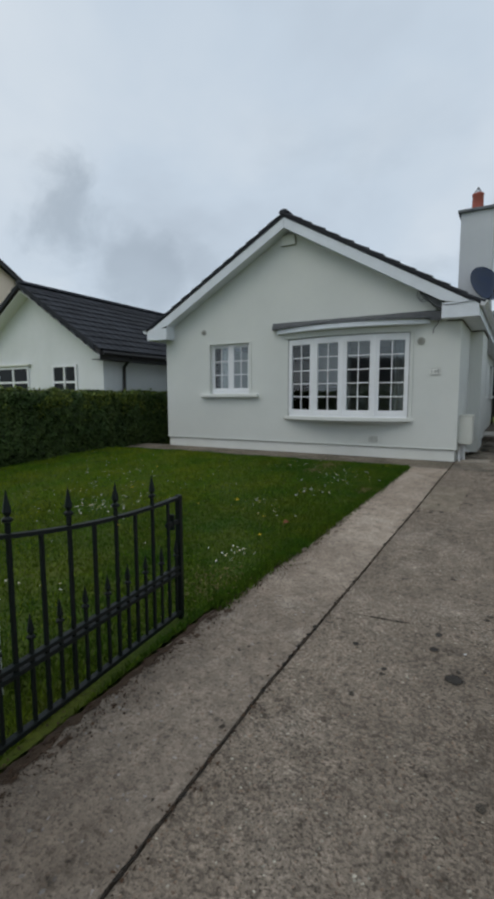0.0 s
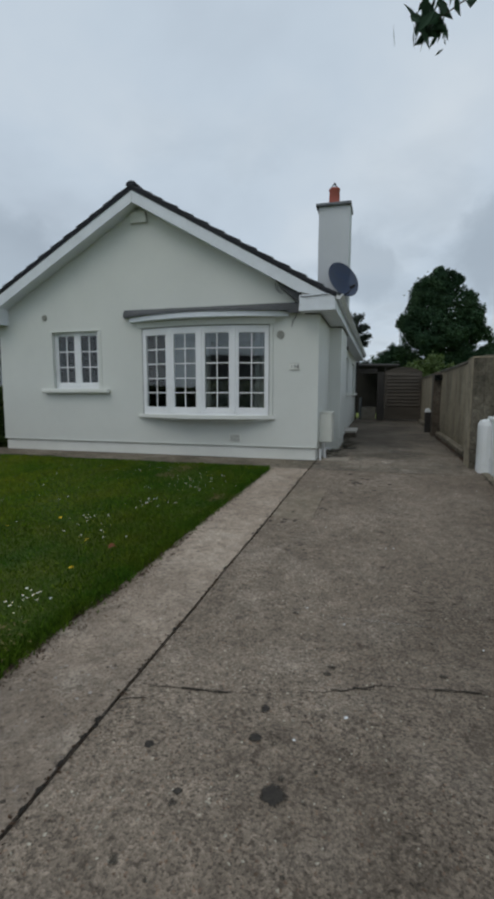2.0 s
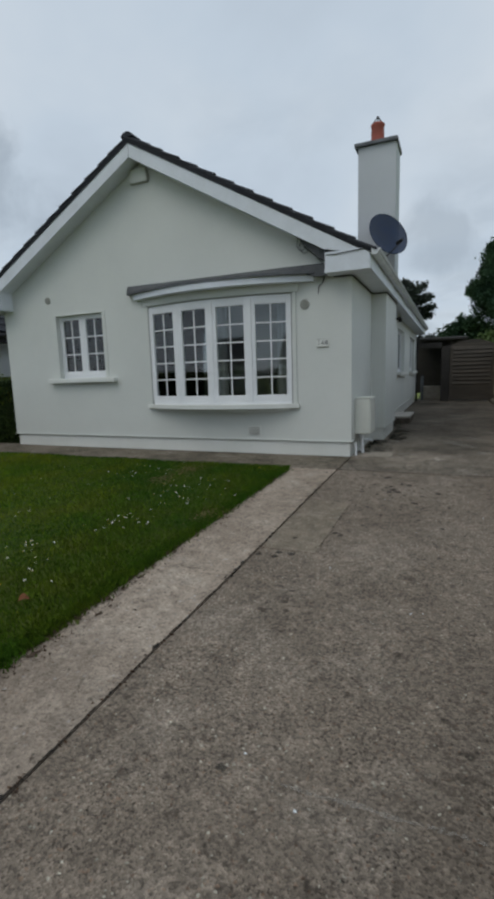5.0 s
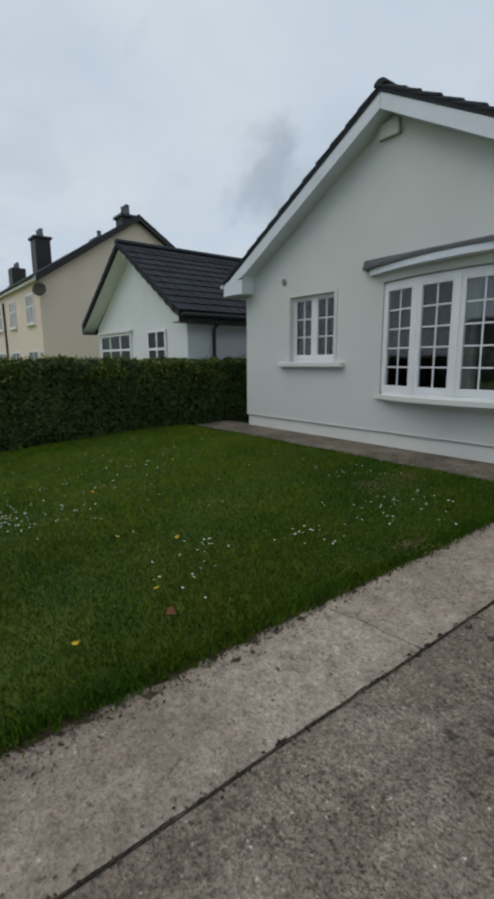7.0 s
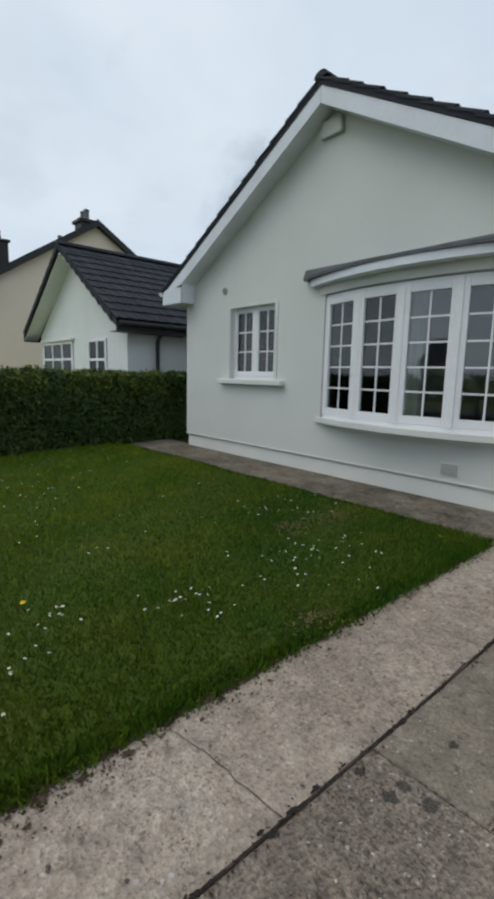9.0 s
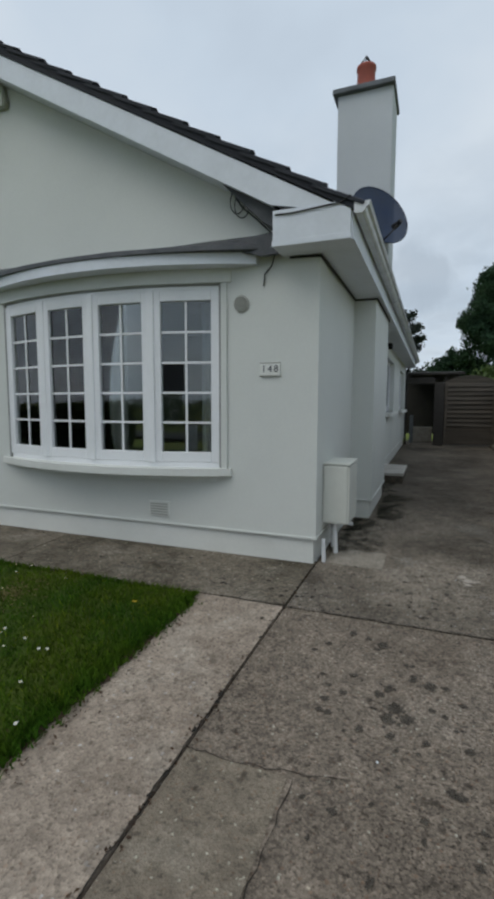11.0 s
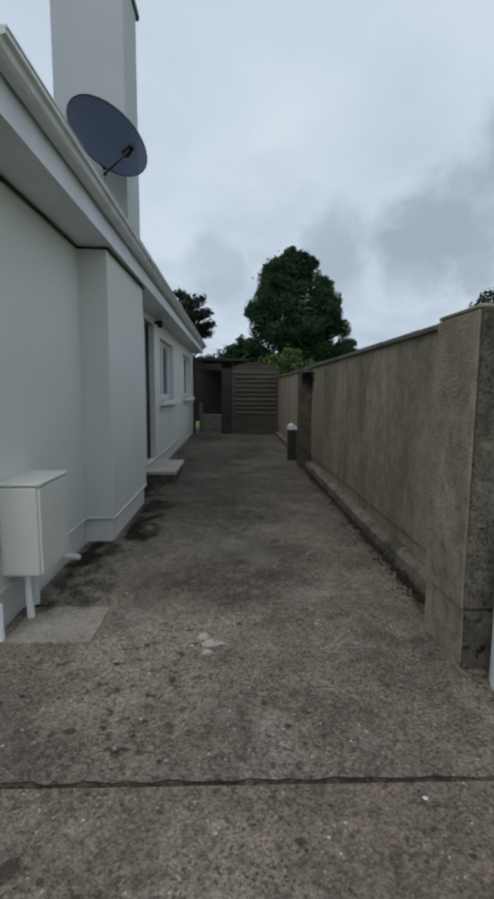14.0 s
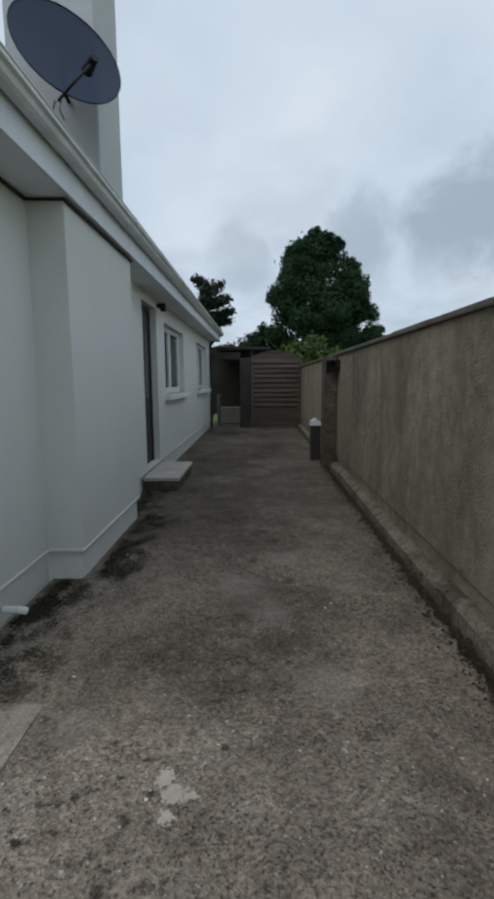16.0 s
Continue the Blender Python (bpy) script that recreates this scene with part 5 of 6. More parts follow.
part("rear_wall", rel(prism([(NX0, 0.0), (NX1, 0.0), (NX1, NE), (nm, NR - 0.12), (NX0, NE)], "y", NY1, NY1 + 0.3), nb), NBWALL, nb)
nroof = part("roof_deck", rel(prism([(NX0 - 0.32, 2.67), (nm, NR - 0.03), (NX1 + 0.32, 2.67), (NX1 + 0.32, 2.63), (nm, NR - 0.07), (NX0 - 0.32, 2.63)], "y", NY0 - 0.38, NY1 + 0.3), nb), DARKPVC, nb, "dark tiled roof")
for s in (-1, 1):
    tiled_slope(nroof, nm + 12.6, NR - 0.1 - 0.01, NY0 - 0.42 - 9.35, NY1 + 0.3 - 9.35, s, NS, (NX1 + 0.34 - nm) / math.cos(NS), 2.7, 0.345)
    e = NX1 + 0.32 if s > 0 else NX0 - 0.32
    part("barge_board", rel(prism([(nm, NR - 0.02), (e, 2.66), (e, 2.56), (nm, NR - 0.12)], "y", NY0 - 0.41, NY0 - 0.38), nb), DARKPVC, nb)
    # verge tiles hang over the gable in steps
    run = math.hypot(e - nm, NR - 2.66)
    for k in range(int(run / 0.345)):
        u0, u1 = (k * 0.345) / run, min(1.0, (k * 0.345 + 0.36) / run)
        xa, xb, za, zb = nm + (e - nm) * u0, nm + (e - nm) * u1, NR + 0.02 - (NR - 2.66) * u0, NR + 0.02 - (NR - 2.66) * u1
        part("verge_tile", rel(prism([(xa, za), (xb, zb + 0.035), (xb, zb - 0.155), (xa, za - 0.085)], "y", NY0 - 0.435, NY0 - 0.412), nb), TILE, nb)
    part("eave_soffit", rel(prism([(e, 2.50), (nm, NR - 0.18), (nm, NR - 0.20), (e, 2.48)], "y", NY0 - 0.38, NY0), nb), NBWALL, nb)
    part("fascia", rel(box(e - 0.015, e + 0.015, NY0 - 0.40, NY1 + 0.3, 2.44, 2.65), nb), DARKPVC, nb)
    part("gutter", rel(tube([(e + s * 0.06, NY0 - 0.36, 2.61), (e + s * 0.06, NY1 + 0.2, 2.61)], 0.055, 8), nb), DARKPVC, nb)
    a, b = sorted((e, NX1 if s > 0 else NX0))
    part("soffit", rel(box(a, b, NY0 - 0.38, NY1 + 0.3, 2.44, 2.46), nb), DARKPVC, nb)
part("ridge_cover", rel(prism([(nm + 0.13 * math.cos(math.pi * k / 8), NR + 0.0 + 0.1 * math.sin(math.pi * k / 8)) for k in range(9)], "y", NY0 - 0.44, NY1 + 0.3), nb), TILE, nroof)
part("downpipe", rel(tube([(NX1 + 0.36, 10.05, 2.58), (NX1 + 0.08, 10.05, 2.30), (NX1 + 0.06, 10.05, 0.2)], 0.045, 8), nb), DARKPVC, nb)
far_window(nb, -14.97, -12.75, NY0, 1.35, 2.38, 3, "white three-light window", 0.55)
far_window(nb, -11.70, -10.70, NY0, 1.30, 2.38, 2, "white two-light window", 0.55)
part("window_head", rel(box(-15.05, -12.65, NY0 - 0.10, NY0, 2.40, 2.47, 0.01), nb), PLINTH, nb)

cream = thing("cream_house", "two-storey cream rendered house with dark roof and chimneys", "house", (-28, 14.1, 0))
CX, CW, CY0, CY1, CE, CR = -22.0, -33.5, 9.46, 18.8, 5.2, 8.2
cm = (CY0 + CY1) / 2
part("house_shell", rel(prism([(CY0, 0), (CY1, 0), (CY1, CE), (cm, CR - 0.1), (CY0, CE)], "x", CW, CX), cream), CREAM, cream)
sl = (CR - CE) / (cm - CY0)
croof = part("roof", rel(prism([(CY0 - 0.15, CE - 0.15 * sl), (cm, CR), (CY1 + 0.15, CE - 0.15 * sl), (CY1 + 0.15, CE - 0.15 * sl + 0.14), (cm, CR + 0.15), (CY0 - 0.15, CE - 0.15 * sl + 0.14)], "x", CW, CX + 0.28), cream), TILE, cream, "dark roof")
for s in (-1, 1):
    e = CY0 - 0.17 if s < 0 else CY1 + 0.17
    part("barge_board", rel(prism([(cm, CR + 0.10), (e, CE - 0.15 * sl + 0.08), (e, CE - 0.15 * sl - 0.20), (cm, CR - 0.14)], "x", CX + 0.28, CX + 0.31), cream), DARKPVC, croof)
part("fascia", rel(box(CW, CX + 0.28, CY0 - 0.20, CY0 - 0.14, CE - 0.22, CE - 0.04), cream), UPVC, croof, "white fascia")
part("gutter", rel(tube([(CW, CY0 - 0.25, CE - 0.06), (CX + 0.2, CY0 - 0.25, CE - 0.06)], 0.06, 8), cream), DARKPVC, croof)


def stack(x, y, z0, z1, w, d, pots):
    c = part("chimney", rel(box(x - w / 2, x + w / 2, y - d / 2, y + d / 2, z0, z1, 0.02), cream), DARKPVC, cream, "dark rendered chimney")
    part("chimney_cap", rel(box(x - w / 2 - 0.1, x + w / 2 + 0.1, y - d / 2 - 0.1, y + d / 2 + 0.1, z1, z1 + 0.14, 0.02), cream), DARKPVC, c)
    for k in range(pots):
        px = x + (k - (pots - 1) / 2) * w / max(pots, 1)
        part("chimney_pot", rel(lathe([(0, 0), (0.14, 0), (0.12, 0.42), (0.15, 0.45), (0.10, 0.5), (0, 0.5)], 12, (px, y, z1 + 0.13)), cream), CAPST, c)


stack(-32.4, 12.6, 6.2, 9.0, 1.1, 0.9, 2)
stack(-23.6, 14.3, 7.6, 8.55, 0.8, 0.7, 2)
stack(-29.4, 15.2, 7.2, 8.7, 0.8, 0.7, 1)
for x in (-23.6, -27.0, -30.2):
    far_window(cream, x - 0.65, x + 0.65, CY0, 3.3, 4.6, 2, "white first-floor window", 0.6, PALEPANE)
    far_window(cream, x - 0.8, x + 0.8, CY0, 0.9, 2.1, 2, "white ground-floor window", 0.6)
part("downpipe", rel(tube([(-28.8, CY0 - 0.06, 0.1), (-28.8, CY0 - 0.06, 4.7)], 0.05, 8), cream), DARKPVC, cream)
bm = lathe([(0.0, 0.0), (0.11, 0.01), (0.22, 0.035), (0.29, 0.07), (0.29, 0.08), (0.21, 0.05), (0.0, 0.02)], 20)
nd = part("satellite_dish", bm, TIMBER, cream, "dark brown satellite dish on the gable wall", True)
nd.matrix_basis = Matrix.Translation(Vector((-21.72, 9.42, 4.58)) - cream.location) @ Vector((0.75, -0.55, 0.25)).to_track_quat("Z", "Y").to_matrix().to_4x4()
part("dish_arm", rel(tube([(-22.02, 9.62, 4.5), (-21.85, 9.52, 4.5), (-21.74, 9.44, 4.57)], 0.025, 6), cream), CAPST, cream)

row = thing("terrace_house", "cream rendered house with dark roof at the end of the row", "house", (-39, 14.0, 0))
part("house_shell", rel(prism([(9.8, 0), (18.4, 0), (18.4, 4.8), (14.1, 7.2), (9.8, 4.8)], "x", -44.5, -33.6), row), CREAM, row)
part("roof", rel(prism([(9.4, 4.6), (14.1, 7.25), (18.8, 4.6), (18.8, 4.75), (14.1, 7.4), (9.4, 4.75)], "x", -44.8, -33.5), row), TILE, row)
ch = part("chimney", rel(box(-41.5, -40.3, 12.6, 13.6, 6.2, 8.6, 0.02), row), DARKPVC, row)
for px in (-41.2, -40.6):
    part("chimney_pot", rel(lathe([(0, 0), (0.14, 0), (0.12, 0.42), (0, 0.42)], 10, (px, 13.1, 8.6)), row), CAPST, ch)
for x in (-36.0, -39.5, -42.5):
    far_window(row, x - 0.6, x + 0.6, 9.8, 3.0, 4.2, 2, "white first-floor window", 0.6, PALEPANE)


def row_house(label, x0, x1, yf, eave, ridge, mat, panes):
    """A further house of the row: its front lies along x at yf."""
    r_ = thing("terrace_house", label, "house", ((x0 + x1) / 2, yf + 4.2, 0))
    ym = yf + 4.2
    part("house_shell", rel(prism([(yf, 0), (yf + 8.4, 0), (yf + 8.4, eave), (ym, ridge), (yf, eave)], "x", x0, x1), r_), mat, r_)
    part("roof", rel(prism([(yf - 0.3, eave - 0.15), (ym, ridge + 0.05), (yf + 8.7, eave - 0.15), (yf + 8.7, eave), (ym, ridge + 0.2), (yf - 0.3, eave)], "x", x0 - 0.2, x1 + 0.2), r_), TILE, r_)
    c = part("chimney", rel(box(x1 - 1.4, x1 - 0.3, ym - 0.5, ym + 0.5, ridge - 0.6, ridge + 1.1, 0.02), r_), DARKPVC, r_)
    for px in (x1 - 1.1, x1 - 0.6):
        part("chimney_pot", rel(lathe([(0, 0), (0.14, 0), (0.12, 0.42), (0, 0.42)], 10, (px, ym, ridge + 1.1)), r_), CAPST, c)
    for x in panes:
        far_window(r_, x - 0.6, x + 0.6, yf, 2.9, 4.0, 2, "white first-floor window", 0.6, PALEPANE)
    return r_


row_house("pale cream house further along the terrace", -57.5, -46.0, 10.0, 4.7, 7.0, CREAM, (-48.5, -51.5, -55.0))
row_house("pale house near the end of the terrace", -72.0, -59.5, 10.5, 4.9, 7.1, NBWALL, (-62.0, -66.0, -69.5))
end = thing("end_house", "white gabled house closing the end of the road", "house", (-86, 8.0, 0))
part("house_shell", rel(prism([(3.5, 0), (11.0, 0), (11.0, 5.6), (7.2, 8.4), (3.5, 5.6)], "x", -92, -82), end), NBWALL, end)
part("roof", rel(prism([(3.1, 5.4), (7.2, 8.45), (11.4, 5.4), (11.4, 5.6), (7.2, 8.65), (3.1, 5.6)], "x", -92.3, -81.7), end), TILE, end)
part("chimney", rel(box(-86, -85, 6.7, 7.7, 8.0, 9.6, 0.02), end), DARKPVC, end)


# ---- plants ----
rs = np.random.RandomState(7)


def leaf_cloud(name, centres, size, mat, parent=None, label="", out=None, long=1.7, droop=0.0):
    """Many small folded leaves, one at each centre, turned at random (or roughly facing the way given by out)."""
    k = len(centres)
    c = np.asarray(centres)
    a = rs.normal(size=(k, 3))
    if out is not None:
        a = a * 0.75 + np.asarray(out) * 1.0
    a /= np.linalg.norm(a, axis=1)[:, None] + 1e-9
    t = np.cross(a, rs.normal(size=(k, 3)))
    t /= np.linalg.norm(t, axis=1)[:, None] + 1e-9
    if droop:
        t[:, 2] -= droop
        t /= np.linalg.norm(t, axis=1)[:, None] + 1e-9
    b = np.cross(a, t)
    s = (size * rs.uniform(0.6, 1.3, k))[:, None]
    v = np.empty((k, 4, 3))
    v[:, 0], v[:, 2] = c - t * s * long / 2, c + t * s * long / 2
    v[:, 1] = c + b * s * 0.45 + a * s * 0.12
    v[:, 3] = c - b * s * 0.45 + a * s * 0.12
    idx = np.arange(k)[:, None] * 4
    faces = np.concatenate((np.concatenate((idx, idx + 1, idx + 2), 1), np.concatenate((idx, idx + 2, idx + 3), 1)))
    me = bpy.data.meshes.new(name)
    me.from_pydata(v.reshape(-1, 3).tolist(), [], faces.tolist())
    me.materials.append(mat)
    ob = new(name, me)
    if parent:
        ob.parent = parent
    if label:
        ob["label"] = label
    return ob


# hedge between the gardens
hedge = thing("hedge", "dense dark green clipped garden hedge along the lawn", "hedge", (0, 0, 0))
HX0, HX1, HY0, HY1_, HT = -9.55, -8.62, -3.0, 16.0, 1.58


def hedge_front(y, z):
    return HX1 + 0.10 * math.sin((z - 0.2) * 1.9) + 0.15 * noise.noise((y * 1.1, z * 1.4, 0.3)) + 0.05 * noise.noise((y * 4.0, z * 4.0, 5.0))


def hedge_top(x, y):
    return HT - 0.10 * max(0.0, x - HX1 + 0.25) ** 2 / 0.06 + 0.09 * noise.noise((x * 2, y * 1.2, 9.0)) + 0.06 * noise.noise((x * 5, y * 5, 2.0))


# near-black inner shell, coloured as the shade between the leaves
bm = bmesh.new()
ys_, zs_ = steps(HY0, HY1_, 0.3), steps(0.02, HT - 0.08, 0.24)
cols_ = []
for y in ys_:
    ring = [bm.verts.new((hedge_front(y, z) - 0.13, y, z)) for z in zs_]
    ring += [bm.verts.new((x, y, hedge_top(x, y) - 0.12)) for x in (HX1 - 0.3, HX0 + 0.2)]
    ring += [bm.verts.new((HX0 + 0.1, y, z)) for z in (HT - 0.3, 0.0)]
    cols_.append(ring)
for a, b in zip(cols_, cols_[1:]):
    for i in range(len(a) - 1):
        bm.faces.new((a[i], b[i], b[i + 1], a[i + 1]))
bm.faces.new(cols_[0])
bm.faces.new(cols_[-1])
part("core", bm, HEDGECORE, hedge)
pts, outs = [], []
for _ in range(52000):
    y, z = rs.uniform(HY0, HY1_ - 4), rs.uniform(0.05, HT)
    pts.append((hedge_front(y, z) - abs(rs.normal(0, 0.06)), y, z))
    outs.append((0.9, 0, 0.35))
for _ in range(22000):
    x, y = rs.uniform(HX0, HX1 + 0.08), rs.uniform(HY0, HY1_)
    pts.append((x, y, hedge_top(x, y) - abs(rs.normal(0, 0.05)) + 0.02))
    outs.append((0.1, 0, 1))
tagged(leaf_cloud("foliage", pts, 0.05, HEDGE, hedge, out=outs), kind="stuff")
pts = []
for _ in range(9000):
    x, y = rs.uniform(HX0, HX1 + 0.14), rs.uniform(HY0, HY1_ - 3)
    if noise.noise((x * 1.5, y * 1.7, 4.0)) > -0.15:
        pts.append((x, y, hedge_top(x, y) + abs(rs.normal(0, 0.035)) - (0.12 * rs.uniform() if x > HX1 else 0)))
for _ in range(7000):
    y, z = rs.uniform(HY0, HY1_ - 4), HT - abs(rs.normal(0, 0.22))
    if z > 0.5 and noise.noise((y * 1.6, z * 2.4, 7.0)) > 0.0:
        pts.append((hedge_front(y, z) + rs.normal(0, 0.02), y, z))
tagged(leaf_cloud("young_growth", pts, 0.045, YOUNG, hedge, "pale young shoots on top", out=[(0.2, 0, 1)] * len(pts)), kind="stuff")


def crown(name, lobes, count, size, mat, parent, at):
    """Leaves in many small clumps over a set of lobes (x, y, z, radius), with thinner leaves inside."""
    clumps = []
    for x, y, z, r in lobes:
        for _ in range(int(8 + 9 * r)):
            d = rs.normal(size=3)
            d /= np.linalg.norm(d)
            k = r * rs.uniform(0.70, 1.06)
            clumps.append((x + d[0] * k, y + d[1] * k, z + d[2] * k, 0.14 + r * rs.uniform(0.13, 0.32)))
        clumps.append((x, y, z, r * 0.62))
    lo = np.array(clumps)
    w = lo[:, 3] ** 2
    pick = rs.choice(len(lo), count, p=w / w.sum())
    d = rs.normal(size=(count, 3))
    d /= np.linalg.norm(d, axis=1)[:, None]
    rad = lo[pick, 3] * rs.uniform(0.25, 1, count) ** 0.5 * (1 + 0.16 * rs.normal(size=count))
    c = lo[pick, :3] + d * rad[:, None] - np.array(at)
    return tagged(leaf_cloud(name, c, size, mat, parent, out=d), kind="stuff")


def tree(name, label, at, height, lobes, count, size, mat, trunk_r=0.25):
    t = thing(name, label, "tree", at)
    mid = (0.1, 0.0, height * 0.45)
    part("trunk", tube([(0, 0, -0.3), (0.03, 0.02, height * 0.2), mid, (0.0, 0.1, height * 0.8)], [trunk_r * 1.25, trunk_r, trunk_r * 0.7, trunk_r * 0.25], 10), BARK, t, "", True)
    for x, y, z, r in lobes[:7]:
        e = (x - at[0], y - at[1], z - at[2])
        s0 = (0.05, 0.02, max(0.25 * height, e[2] * 0.5))
        h = ((s0[0] + e[0]) / 2, (s0[1] + e[1]) / 2, (s0[2] + e[2]) / 2 + 0.15)
        part("limb", tube([s0, h, e], [trunk_r * 0.45, trunk_r * 0.3, trunk_r * 0.1], 7), BARK, t, "", True)
    crown("crown", lobes, count, size, mat, t, at)
    return t


TY = 32.0
tree("tree", "large dark green leafy tree behind the gate", (3.4, TY, 0.1), 7.2,
     [(3.1, TY, 6.9, 1.25), (2.3, TY - 0.3, 6.2, 1.1), (4.0, TY + 0.2, 6.4, 1.2), (2.2, TY, 5.0, 1.0), (4.6, TY, 5.2, 1.2), (3.4, TY - 0.8, 5.3, 1.5), (3.2, TY, 4.0, 1.6),
      (4.9, TY + 0.3, 4.0, 1.15), (1.8, TY, 3.7, 0.8), (0.8, TY + 0.4, 3.3, 0.7), (4.6, TY, 3.0, 1.2), (2.8, TY, 2.9, 1.0), (3.3, TY, 8.0, 0.55), (4.0, TY, 7.7, 0.5), (1.5, TY, 5.7, 0.5), (5.2, TY, 6.2, 0.55), (5.7, TY, 4.9, 0.5), (6.0, TY, 3.6, 0.5), (2.3, TY, 7.5, 0.45), (4.8, TY, 7.0, 0.45), (0.3, TY, 3.0, 0.45), (3.7, TY, 8.25, 0.3), (2.7, TY, 7.95, 0.3), (1.7, TY, 6.6, 0.3), (5.0, TY, 6.75, 0.3), (5.5, TY, 5.6, 0.3), (0.9, TY, 3.9, 0.45), (0.2, TY, 3.4, 0.5), (-0.2, TY, 3.0, 0.35), (0.9, TY, 2.8, 0.5), (3.2, TY, 8.5, 0.22), (4.3, TY, 8.05, 0.25)], 85000, 0.085, LEAF, 0.3)
tree("tree", "small paler green tree beyond the boundary wall", (10.6, 52, 0.1), 5.0,
     [(10.4, 52, 4.9, 1.4), (9.6, 52, 4.0, 1.4), (11.6, 52, 3.6, 1.3), (10.6, 51.5, 2.8, 1.8)], 12000, 0.2, LEAF, 0.25)
tree("tree", "tall tree beyond the boundary wall", (13.2, 31, 0.1), 5.0,
     [(13.2, 31, 5.4, 1.2), (12.6, 31, 4.4, 1.1), (14.2, 31, 4.6, 1.3), (13.4, 31, 3.5, 1.3)], 12000, 0.13, LEAF, 0.2)
shrub = thing("shrub", "paler green shrub growing behind the gate", "shrub", (2.4, 27.0, 0.1))
for dx, dy in ((0, 0), (0.4, 0.1), (-0.4, 0.1)):
    part("stem", tube([(dx * 0.2, dy, 0), (dx, dy, 1.4), (dx * 1.6, dy, 2.5)], [0.05, 0.035, 0.015], 6), BARK, shrub)
crown("crown", [(2.3, 27, 2.5, 0.6), (2.9, 27, 2.8, 0.55), (1.7, 27, 2.4, 0.5), (3.3, 27, 2.2, 0.6), (2.4, 27, 1.6, 0.9)], 9000, 0.085, LEAF2, shrub, (2.4, 27.0, 0.1))
con = thing("conifer", "dark drooping conifer behind the house's rear corner", "tree", (-1.6, 29.0, 0.1))
part("trunk", tube([(0, 0, 0), (0, 0, 3), (0.05, 0, 5.6)], [0.18, 0.12, 0.03], 8), BARK, con)
pts = []
for k in range(30):
    ang, z0 = rs.uniform(0, math.tau), rs.uniform(2.4, 5.5)
    reach = (6.2 - z0) * 0.36 + 0.25
    tip = (reach * math.cos(ang), reach * math.sin(ang), z0 + 0.25 - 0.02 * reach)
    part("branch", tube([(0, 0, z0), (tip[0] * 0.5, tip[1] * 0.5, z0 + 0.2), tip], [0.035, 0.025, 0.008], 5), BARK, con)
    for _ in range(330):
        u = rs.uniform(0.15, 1.05)
        pts.append((tip[0] * u + rs.normal(0, 0.12), tip[1] * u + rs.normal(0, 0.12), z0 + 0.25 * u + rs.normal(0, 0.09)))
tagged(leaf_cloud("needles", pts, 0.10, DARKLEAF, con, long=2.4), kind="stuff")

# roadside tree whose twigs hang over the drive
ov = thing("roadside_tree", "leafy tree beyond the white wall with twigs hanging over the drive", "tree", (4.6, 2.6, 0.0))
part("trunk", tube([(0, 0, -0.2), (0.02, 0, 1.6), (-0.05, 0.1, 3.4), (-0.1, 0.1, 5.6)], [0.19, 0.15, 0.12, 0.05], 10), BARK, ov, "", True)


def twig(start, tip, count, spread, leaf=0.10):
    s, e = Vector(start), Vector(tip)
    mid_ = (s + e) / 2 + Vector((0, 0, 0.35))
    b = part("bough", tube([s, mid_, e + (mid_ - e) * 0.12 + Vector((0, 0, 0.03)), e], [0.05, 0.025, 0.006, 0.003], 6), BARK, ov)
    p = [tuple(e + Vector((rs.normal(0, spread), rs.normal(0, spread), rs.normal(0, spread * 0.8)))) for _ in range(count)]
    tagged(leaf_cloud("leaves", p, leaf, LEAF, b, long=2.1, droop=1.2), kind="stuff")


twig((-0.1, 0.1, 3.6), (0.38 - 4.6, 5.28 - 2.6, 4.30), 70, 0.085, 0.072)
twig((-0.1, 0.1, 3.3), (1.52 - 4.6, 5.75 - 2.6, 3.12), 46, 0.08, 0.07)
twig((-0.1, 0.1, 3.8), (1.44 - 4.6, 5.84 - 2.6, 4.36), 34, 0.06, 0.07)
crown("crown", [(5.0, 1.9, 5.6, 1.0), (5.6, 2.6, 5.0, 0.9), (4.6, 1.4, 4.8, 0.9), (5.2, 2.8, 6.2, 0.8)], 8000, 0.10, LEAF, ov, (4.6, 2.6, 0.0))


# ---- lawn: blades, daisies, dandelions, litter ----
def lawn_z(x, y):
    return ground_z(y) + 0.012 + noise.noise((x * 1.3, y * 1.3, 2.0)) * 0.02


def blades(name, x, y, h, w, mat):
    k = len(x)
    z = np.array([lawn_z(a, b) for a, b in zip(x, y)])
    ang = rs.uniform(0, math.tau, k)
    lean = rs.normal(0, 0.45, (k, 2)) * h[:, None]
    v = np.empty((k, 3, 3))
    dx, dy = np.cos(ang) * w / 2, np.sin(ang) * w / 2
    v[:, 0] = np.stack((x - dx, y - dy, z), 1)
    v[:, 1] = np.stack((x + dx, y + dy, z), 1)
    v[:, 2] = np.stack((x + lean[:, 0], y + lean[:, 1], z + h), 1)
    me = bpy.data.meshes.new(name)
    me.from_pydata(v.reshape(-1, 3).tolist(), [], np.arange(k * 3).reshape(-1, 3).tolist())
    me.materials.append(mat)
    return tagged(new(name, me), "short mown green grass blades covering the lawn", "grass", kind="stuff")


